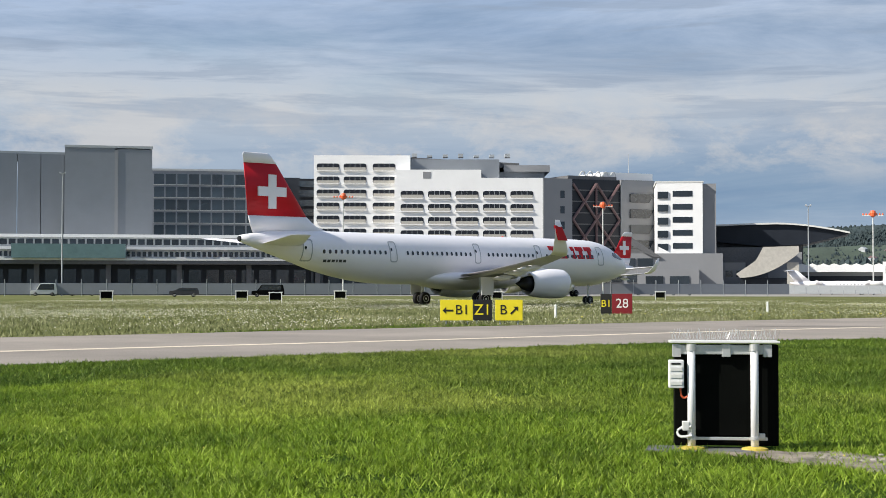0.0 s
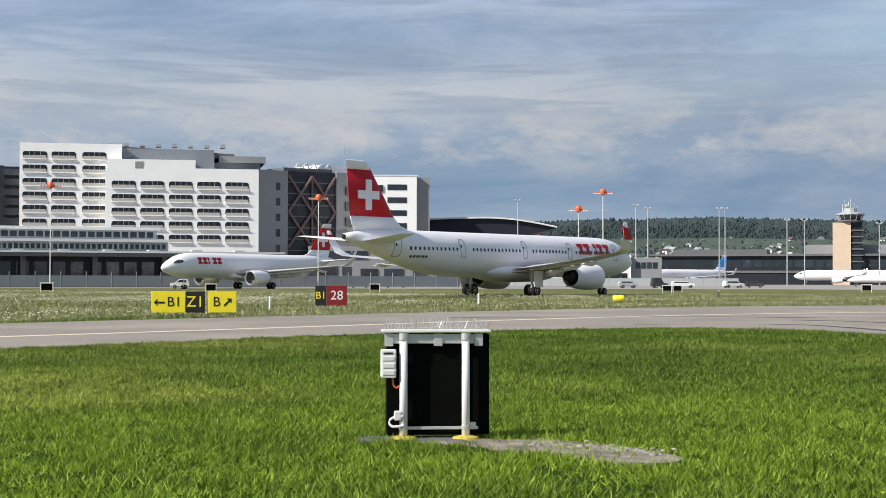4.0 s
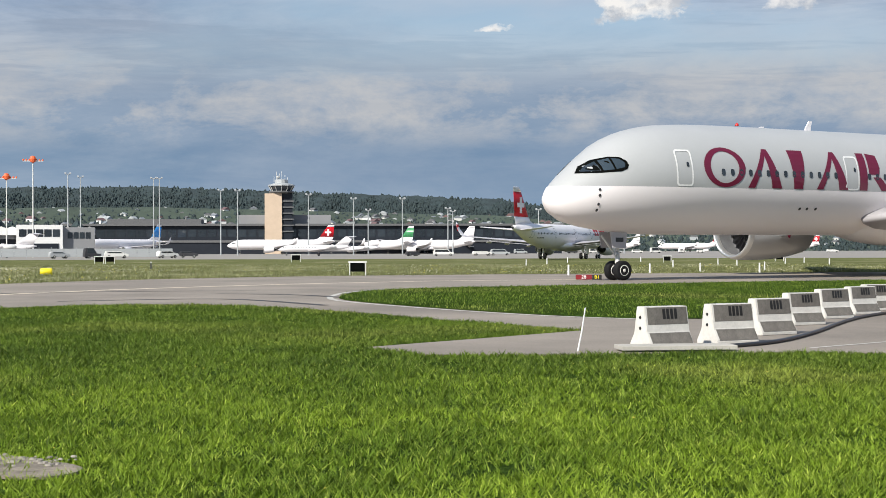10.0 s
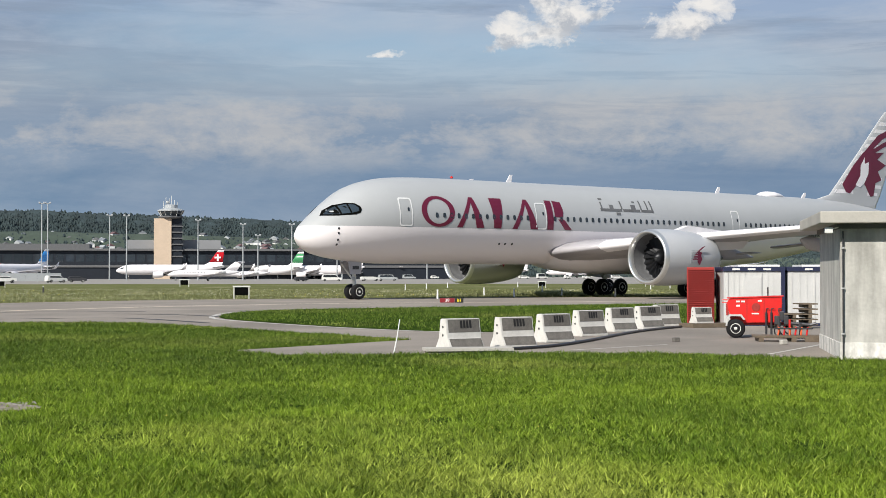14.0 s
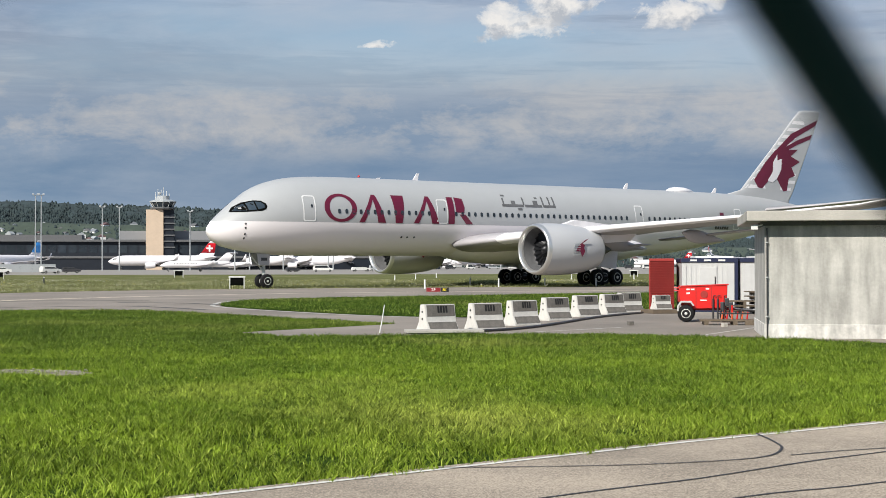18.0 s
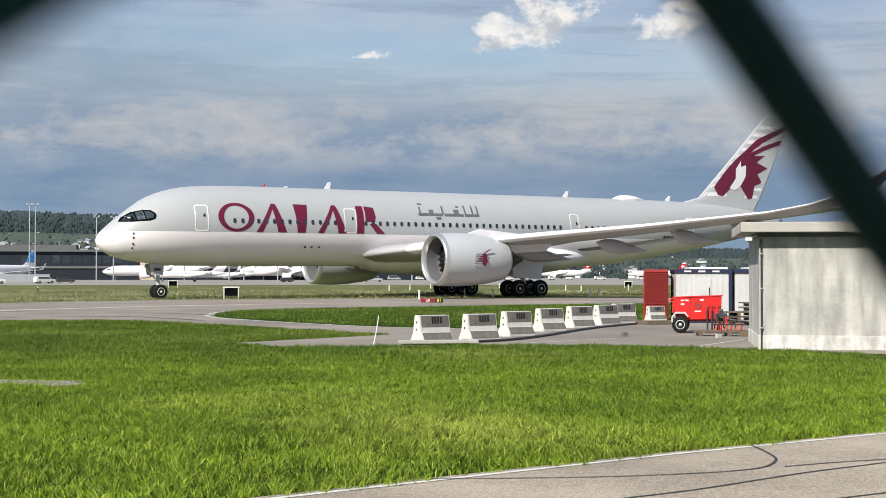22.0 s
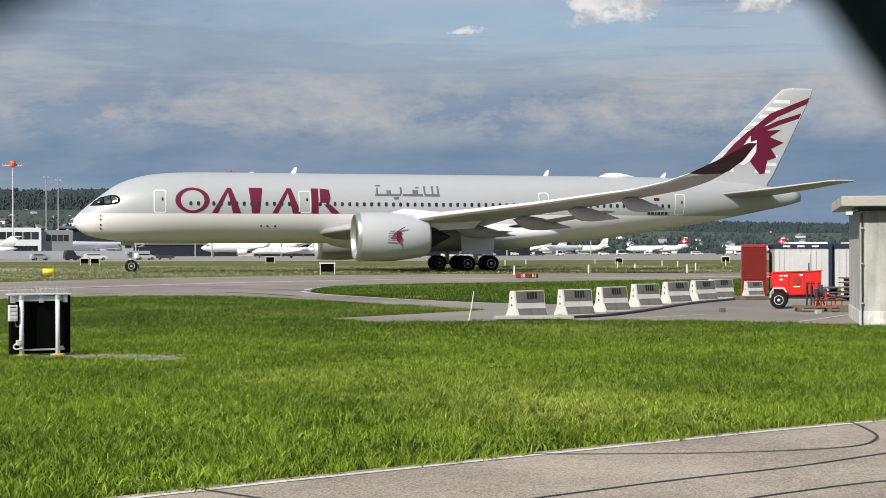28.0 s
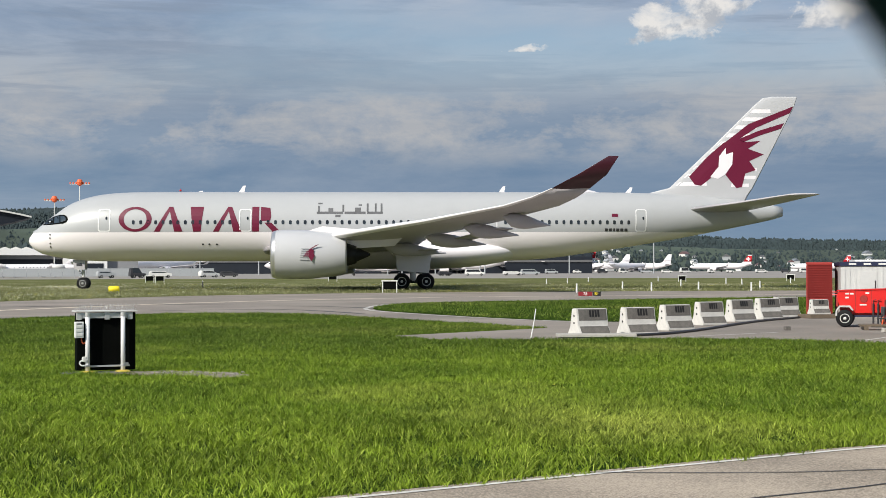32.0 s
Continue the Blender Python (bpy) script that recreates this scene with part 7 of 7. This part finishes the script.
# red louvred unit and site containers
unit = thing("louvred_unit", pose(12.55, 52.6, 0.022, 0, 0, -14), "dark red louvred plant unit", "plant unit")
part("case", box(-0.46, 0.44, 0.0, 2.2, 0.0, 1.92, 0.01), REDD, unit)
for k in range(30):
    part("louvre", prism([(-0.43, 0.06 + k * 0.061), (0.41, 0.06 + k * 0.061), (0.41, 0.075 + k * 0.061), (-0.43, 0.075 + k * 0.061)], -0.045, 0.005), REDD, unit)
for i, (x, L, m) in enumerate(((14.05, 1.95, CABIN), (16.4, 2.5, CABIN))):
    c = thing("site_container", pose(x, 51.6 - 0.25 * i, 0.022, 0, 0, -9), "white site container with a navy roof edge", "container", "site containers")
    part("wall", box(-L / 2, L / 2, 0, 2.3, 0.08, 1.78, 0.01), m, c)
    part("roof_rail", box(-L / 2 - 0.03, L / 2 + 0.03, -0.05, 2.35, 1.78, 1.93, 0.01), NAVY, c, "navy roof rail")
    part("roof", box(-L / 2 + 0.5, L / 2 - 0.1, 0.2, 2.2, 1.93, 2.0, 0.01), WHITE, c)
    part("corner_post", box(L / 2 - 0.1, L / 2 + 0.03, -0.05, 0.1, 0.0, 1.8, 0.01), NAVY, c)
    part("sill_beam", box(-L / 2, L / 2, -0.02, 2.3, 0.0, 0.09), NAVY, c)
    for k in range(9):
        xx = -L / 2 + 0.1 + k * (L - 0.3) / 9
        part("rib", box(xx, xx + 0.05, -0.02, 0.0, 0.12, 1.74), m, c)
    if i == 0:
        part("door", box(-0.35, 0.25, -0.04, 0.0, 0.15, 1.6, 0.01), CABIN, c, "white door")
        part("door_handle", box(0.14, 0.2, -0.07, -0.04, 0.8, 0.9), DARKST, c)
    for k in range(3):
        part("sign_strip", box(-0.7 + k * 0.5, -0.45 + k * 0.5, -0.056, -0.05, 1.82, 1.88), OFFWHITE, c)
pal = thing("pallet_stack", pose(14.6, 49.6, 0.022, 0, 0, 0), "stack of dark wooden pallets", "pallets")
for k in range(5):
    for x in (-0.5, 0.0, 0.5):
        if k < 3 or x > 0:
            part("board", box(x - 0.24, x + 0.24, -0.5, 0.5, 0.16 * k + 0.1, 0.16 * k + 0.14, 0.004), WOOD, pal)
            part("runner", box(x - 0.05, x + 0.05, -0.5, 0.5, 0.16 * k, 0.16 * k + 0.1), WOOD, pal)

# concrete shed
shed = thing("concrete_shed", pose(10.28, 33.0, 0.0, 0, 0, -14), "pale rendered concrete shed with a flat slab roof", "shed")
part("wall", box(0, 7.0, 0, 4.5, 0.0, 2.62, 0.01), SHED_WALL, shed, "pale stained render wall")
part("plinth", box(-0.02, 7.02, -0.025, 4.5, 0.0, 0.34, 0.01), PLINTH, shed, "flaking grey plinth")
part("roof_slab", box(-0.42, 7.4, -0.45, 4.9, 2.7, 2.93, 0.02), CONCRETE, shed, "thick concrete roof slab")
# Filler below the slab, coloured dark for the shade of the overhang.
part("roof_shade_band", box(-0.06, 7.05, -0.06, 4.5, 2.60, 2.72), CONCRETE_D, shed, "dark strip standing in for shade under the roof")
part("down_pipe", tube([(0.05, -0.05, 0.0), (0.05, -0.05, 2.55)], 0.016, 8), DARKST, shed, "thin dark down pipe")
for z in (0.5, 1.4, 2.2):
    part("pipe_clip", box(0.02, 0.08, -0.07, 0.0, z, z + 0.03), STEEL, shed)
part("lamp_arm", tube([(-0.05, -0.1, 2.62), (-0.2, -0.2, 2.58)], 0.015, 6), OFFWHITE, shed)
part("flood_lamp", box(-0.32, -0.16, -0.3, -0.18, 2.5, 2.62, 0.02), OFFWHITE, shed, "small white flood lamp")

# ---------------------------------------------------------------- grass, flowers
def inside(poly, x, y):
    """Which of the points lie in an outline."""
    px, py = np.array([p[0] for p in poly]), np.array([p[1] for p in poly])
    res = np.zeros(len(x), bool)
    j = len(px) - 1
    for i in range(len(px)):
        hit = ((py[i] > y) != (py[j] > y)) & (x < (px[j] - px[i]) * (y - py[i]) / (py[j] - py[i] + 1e-12) + px[i])
        res ^= hit
        j = i
    return res


def blades(name, x, y, height, width, lean, material, label, rng, base=0.0, short=False):
    """Grass of many blades in one mesh: bent ones with a tip, or short plain ones."""
    n = len(x)
    a = rng.uniform(0, 2 * np.pi, n)
    b = rng.uniform(0, 2 * np.pi, n)
    h = height * rng.uniform(0.55, 1.3, n)
    w = width * rng.uniform(0.7, 1.3, n)
    l = lean * rng.uniform(0.2, 1.2, n) * h
    v = np.empty((n, 5, 3), np.float32)
    dx, dy = np.cos(a) * w / 2, np.sin(a) * w / 2
    ex, ey = np.cos(b) * l, np.sin(b) * l
    v[:, 0] = np.stack([x - dx, y - dy, np.full(n, base)], 1)
    v[:, 1] = np.stack([x + dx, y + dy, np.full(n, base)], 1)
    v[:, 2] = np.stack([x + dx * 0.8 + ex * 0.35, y + dy * 0.8 + ey * 0.35, base + h * 0.6], 1)
    v[:, 3] = np.stack([x - dx * 0.8 + ex * 0.35, y - dy * 0.8 + ey * 0.35, base + h * 0.6], 1)
    v[:, 4] = np.stack([x + ex, y + ey, base + h], 1)
    me = bpy.data.meshes.new(name)
    if short:
        v = np.ascontiguousarray(v[:, [0, 1, 4]])
        me.vertices.add(n * 3)
        me.vertices.foreach_set("co", v.ravel())
        me.loops.add(n * 3)
        me.loops.foreach_set("vertex_index", np.arange(n * 3, dtype=np.int32))
        me.polygons.add(n)
        me.polygons.foreach_set("loop_start", np.arange(0, n * 3, 3, dtype=np.int32))
        me.polygons.foreach_set("loop_total", np.full(n, 3, np.int32))
        me.update(calc_edges=True)
        me.materials.append(material)
        return tagged(new(name, me), label, "grass", kind="stuff")
    me.vertices.add(n * 5)
    me.vertices.foreach_set("co", v.ravel())
    i = np.arange(n)[:, None] * 5
    loops = np.concatenate([i + [0, 1, 2, 3], i + [3, 2, 4]], 1).ravel()
    me.loops.add(n * 7)
    me.loops.foreach_set("vertex_index", loops.astype(np.int32))
    me.polygons.add(n * 2)
    me.polygons.foreach_set("loop_start", (np.arange(n)[:, None] * 7 + [0, 4]).ravel().astype(np.int32))
    me.polygons.foreach_set("loop_total", np.tile([4, 3], n).astype(np.int32))
    me.update(calc_edges=True)
    me.materials.append(material)
    return tagged(new(name, me), label, "grass", kind="stuff")


rng = np.random.default_rng(7)
PAVED = [p[:2] for p in paving]
ISL = [p[:2] for p in rounded([(x, y, 0) for x, y in ISLAND + ISLAND[:1]], 3)[:-1]]
ROAD = [(-60, -60)] + EDGE + [(60, 20), (60, -60)]
BARE = [(-6.5, 23.75), (-5.9, 24.0), (-5.3, 24.0), (-4.9, 24.2), (-4.0, 23.75), (-3.5, 23.3), (-3.7, 22.95), (-4.2, 23.0), (-4.7, 23.35), (-5.5, 23.6)]


def lawn(name, n, x0, x1, y0, y1, power, height, width, label, material=BLADE, short=False, fade=None):
    u = rng.uniform(0, 1, n) ** power
    y = y0 + (y1 - y0) * u
    x = rng.uniform(x0, x1, n)
    cx, cy = np.round(x * 7) / 7 + rng.normal(0, 0.03, n), np.round(y * 7) / 7 + rng.normal(0, 0.03, n)
    pick = rng.uniform(0, 1, n) < 0.45
    x, y = np.where(pick, cx, x), np.where(pick, cy, y)
    # thin spots between the tufts
    tuft = np.sin(x * 5.1 + 2.2 * np.sin(y * 2.3)) + np.sin(y * 4.3 + 1.7 * np.sin(x * 1.9)) + np.sin((x + y) * 1.3)
    # the turf creeps unevenly over the edge of the road
    creep = 0.07 * np.sin(x * 3.1) + 0.06 * np.sin(x * 8.3 + 1) + 0.05 * np.sin(x * 21.0) + rng.normal(0, 0.05, n) + 0.1
    keep = (tuft + rng.normal(0, 1.3, n) > -1.9) & ~inside(ROAD, x, y + creep) & ~inside(PAVED, x, y) & ~(inside(BARE, x, y) & (rng.uniform(0, 1, n) < 0.72)) & ((np.abs(x + 5.95) > 0.45) | (np.abs(y - 24.15) > 0.35))
    if fade:
        keep &= rng.uniform(0, 1, n) < np.clip((y - fade[0]) / (fade[1] - fade[0]), 0, 1)
    ang = np.degrees(np.arctan2(x + 0.4, y))
    keep &= (ang > -62) & (ang < 24)
    # clumps: some stand tall, some are trodden
    lift = 0.9 + 0.34 * np.sin(x * 17.0 + 3 * np.sin(y * 6.1)) * np.sin(y * 13.0 + 2 * np.sin(x * 7.7)) + 0.22 * np.sin(x * 3.7 + 1.3 * np.sin(y * 2.9)) + rng.normal(0, 0.12, n)
    height = height * np.clip(lift[keep], 0.35, 1.9)
    return blades(name, x[keep], y[keep], height, width, 1.25, material, label, rng, 0.0, short)


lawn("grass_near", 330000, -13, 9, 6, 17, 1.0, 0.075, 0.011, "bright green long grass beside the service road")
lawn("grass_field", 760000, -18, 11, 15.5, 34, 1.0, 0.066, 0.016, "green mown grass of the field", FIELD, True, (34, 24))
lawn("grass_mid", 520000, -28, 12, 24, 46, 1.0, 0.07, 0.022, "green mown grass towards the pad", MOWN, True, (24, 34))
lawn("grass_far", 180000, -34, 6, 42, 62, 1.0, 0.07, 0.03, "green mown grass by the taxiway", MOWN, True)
n = 90000
x, y = rng.uniform(-5, 40, n), rng.uniform(46, 100, n)
k = inside(ISL, x, y)
blades("grass_island", x[k], y[k], 0.08, 0.03, 1.0, MOWN, "green mown grass of the island", rng, 0.05, True)
n = 210000
x, y = rng.uniform(-110, 45, n), 20 + 150 * rng.uniform(0, 1, n) ** 1.2
k = inside(MEADOW_EDGE, x, y)
blades("meadow_grass", x[k], y[k], 0.17, 0.06, 0.9, MBLADE, "rough pale meadow grass", rng, 0.0, True)


def flowers(name, n, x0, x1, y0, y1, poly, size, material, label, low=0.06, high=0.2):
    x, y = rng.uniform(x0, x1, n), rng.uniform(y0, y1, n)
    cl = np.sin(x * 0.21 + 1.3) + np.sin(y * 0.17 + x * 0.06) + 0.8 * np.sin(x * 1.1 + np.sin(y * 0.5)) + rng.normal(0, 0.6, n)
    k = cl > 0.35
    k &= inside(poly, x, y) if poly else (~inside(PAVED, x, y) & ~inside(ROAD, x, y))
    x, y = x[k], y[k]
    verts, faces = [], []
    for q, p in zip(x, y):
        z, r, b = rng.uniform(low, high), size * rng.uniform(0.6, 1.4), len(verts)
        verts += [(q - r, p, z), (q, p - r, z), (q + r, p, z), (q, p + r, z), (q, p, z + r * 0.9), (q, p, z - r * 0.4)]
        faces += [(b, b + 1, b + 4), (b + 1, b + 2, b + 4), (b + 2, b + 3, b + 4), (b + 3, b, b + 4), (b + 1, b, b + 5), (b + 2, b + 1, b + 5), (b + 3, b + 2, b + 5), (b, b + 3, b + 5)]
    me = bpy.data.meshes.new(name)
    me.from_pydata(verts, [], faces)
    me.materials.append(material)
    return tagged(new(name, me), label, "flowers", kind="stuff")


flowers("meadow_flowers", 26000, -120, -6, 30, 170, MEADOW_EDGE, 0.028, FLOWER, "white flowers scattered over the meadow")
flowers("meadow_flowers", 34000, -115, -34, 32, 150, MEADOW_EDGE, 0.034, FLOWER, "dense white flowers in the western meadow", 0.1, 0.24)
flowers("meadow_flowers", 2200, -10, 60, 60, 170, MEADOW_EDGE, 0.04, FLOWER, "a few white flowers in the meadow")
flowers("yellow_flowers", 1500, -60, 60, 60, 160, MEADOW_EDGE, 0.045, FLOWER_Y, "yellow flowers in the meadow")
flowers("lawn_flowers", 450, -22, 8, 18, 50, None, 0.010, FLOWER_Y, "tiny yellow flowers in the lawn", 0.04, 0.09)

# ---------------------------------------------------------------- chain-link fence by the road
def chain_link():
    """Zigzag wires hooked into one another, plastic-coated, on steel posts; it ends beside the road."""
    f = thing("chain_link_fence", pose(0.0134, 0.0686, 0.0, 0, 0, 37.81), "dark green plastic-coated chain-link fence", "fence")
    A, B, r = 0.0528, 0.0732, 0.0022
    x0, x1, z0, z1 = -A, 3.75, 0.05, 2.1
    verts, faces = [], []
    sides = 8

    def bar(pts):
        base = len(verts)
        for i, p in enumerate(pts):
            d = (Vector(pts[min(i + 1, len(pts) - 1)]) - Vector(pts[max(i - 1, 0)])).normalized()
            a = Vector((0, 1, 0))
            b = d.cross(a).normalized()
            for k in range(sides):
                e = 2 * math.pi * k / sides
                verts.append(tuple(Vector(p) + r * (math.cos(e) * a + math.sin(e) * b)))
        for i in range(len(pts) - 1):
            for k in range(sides):
                p, q = base + i * sides + k, base + i * sides + (k + 1) % sides
                faces.append((p, q, q + sides, p + sides))

    # every wire climbs in a zigzag of half-width A/2; neighbours hook at the corners
    n = int((x1 - x0) / A)
    for j in range(n):
        xc = (j - 1) * A + A / 2
        pts = []
        m = int((z1 - z0) / (B / 2))
        for i in range(m + 1):
            s = 1 if (i + j) % 2 else -1
            z = 1.7218 + (i - 47) * B / 2
            if not z0 <= z <= z1:
                continue
            xe = xc + s * (A / 2 + r * 0.5)
            for dz, du, dy in ((-0.03, 0.13, -0.6), (-0.008, 0.02, -1.0), (0.008, 0.02, 1.0), (0.03, 0.13, 0.6)):
                pts.append((xe - s * du * A / 2, dy * r * 1.1, z + dz * B))
        bar(pts)
    me = bpy.data.meshes.new("mesh_wire")
    me.from_pydata(verts, [], faces)
    for p in me.polygons:
        p.use_smooth = True
    me.materials.append(FENCE)
    w = new("mesh_wire", me)
    w.parent = f
    for x in (1.34, 3.8):
        part("post", tube([(x, 0.0, 0.0), (x, 0.0, 2.15)], 0.024, 12), FENCE, f, smooth=True)
    for z in (0.06, 2.1):
        part("tension_wire", tube([(-A, 0, z), (3.8, 0, z)], 0.0025, 6), FENCE, f)
    return f


chain_link()


# ---------------------------------------------------------------- what moves
def nose_at(t, x, y, heading):
    return t, pose(x, y, 0.02, 0, 0, -90 - heading)


def motions():
    walk(wide_jet, [
        nose_at(0, 22.000, 84.000, -131.000),
        nose_at(3.5, 14.500, 86.800, -130.000),
        nose_at(5.5, 10.400, 88.200, -128.500),
        nose_at(7, 8.372, 91.117, -126.576),
        nose_at(7.5, 7.841, 90.516, -125.462),
        nose_at(8, 7.442, 89.954, -124.355),
        nose_at(8.5, 6.781, 89.555, -123.514),
        nose_at(9, 6.205, 89.012, -122.644),
        nose_at(9.5, 5.546, 88.457, -121.452),
        nose_at(10, 4.951, 88.365, -120.083),
        nose_at(10.5, 4.530, 89.113, -118.641),
        nose_at(11, 4.240, 90.885, -117.690),
        nose_at(11.5, 2.411, 94.506, -120.540),
        nose_at(12, 1.531, 97.519, -122.017),
        nose_at(12.5, 0.619, 99.765, -122.889),
        nose_at(13, -0.307, 101.282, -123.662),
        nose_at(13.5, -1.120, 101.974, -123.617),
        nose_at(14, -1.882, 102.290, -123.354),
        nose_at(14.5, -2.649, 102.589, -123.125),
        nose_at(15.7, -4.600, 105.700, -122.600),
        nose_at(16.5, -5.746, 106.285, -122.291),
        nose_at(17, -6.324, 107.420, -122.311),
        nose_at(18, -7.971, 108.592, -120.837),
        nose_at(19, -9.713, 108.799, -119.922),
        nose_at(20, -11.585, 108.472, -118.093),
        nose_at(21, -13.521, 108.276, -117.042),
        nose_at(22, -15.497, 108.222, -115.277),
        nose_at(23, -17.592, 108.654, -113.301),
        nose_at(24, -19.845, 108.994, -111.155),
        nose_at(24.5, -21.009, 109.572, -109.801),
        nose_at(26.5, -24.064, 119.935, -104.538),
        nose_at(27, -25.406, 121.625, -103.590),
        nose_at(28, -27.928, 124.287, -101.730),
        nose_at(29, -30.487, 125.651, -99.300),
        nose_at(30, -33.100, 126.299, -97.067),
        nose_at(31, -35.699, 127.339, -94.647),
        nose_at(32, -38.400, 128.076, -92.819),
    ])
    walk(taxiing_jet, [
        nose_at(0, -61.030, 137.963, 16.191),
        nose_at(0.5, -59.230, 140.098, 17.295),
        nose_at(1, -57.245, 142.425, 18.212),
        nose_at(1.5, -54.921, 145.105, 18.786),
        nose_at(2, -52.376, 148.137, 19.191),
        nose_at(2.5, -49.568, 151.589, 19.407),
        nose_at(3, -46.444, 155.514, 19.401),
        nose_at(3.5, -43.121, 159.882, 19.339),
        nose_at(5.5, -27.484, 187.426, 21.510),
        nose_at(6, -22.468, 196.691, 22.730),
        nose_at(6.5, -17.094, 206.367, 23.870),
        nose_at(7, -11.168, 216.611, 24.768),
        nose_at(7.5, -4.803, 227.555, 25.616),
        nose_at(8, 1.908, 239.009, 26.404),
        nose_at(8.5, 8.853, 250.785, 27.144),
        nose_at(9, 16.148, 262.701, 27.583),
        nose_at(9.5, 23.887, 274.578, 27.489),
        nose_at(10, 31.803, 286.437, 27.183),
        nose_at(13, 66.000, 293.000, 24.000),
        nose_at(17, 110.000, 345.000, 25.000),
        nose_at(24, 180.000, 425.000, 26.000),
        nose_at(32, 262.000, 520.000, 27.000),
    ])
    walk(second_jet, [nose_at(0, -127.1, 217.9, -167), nose_at(3.5, -128.0, 213.8, -167), nose_at(7, -128.9, 209.7, -167), nose_at(32, -135.5, 180.5, -167)])


motions()
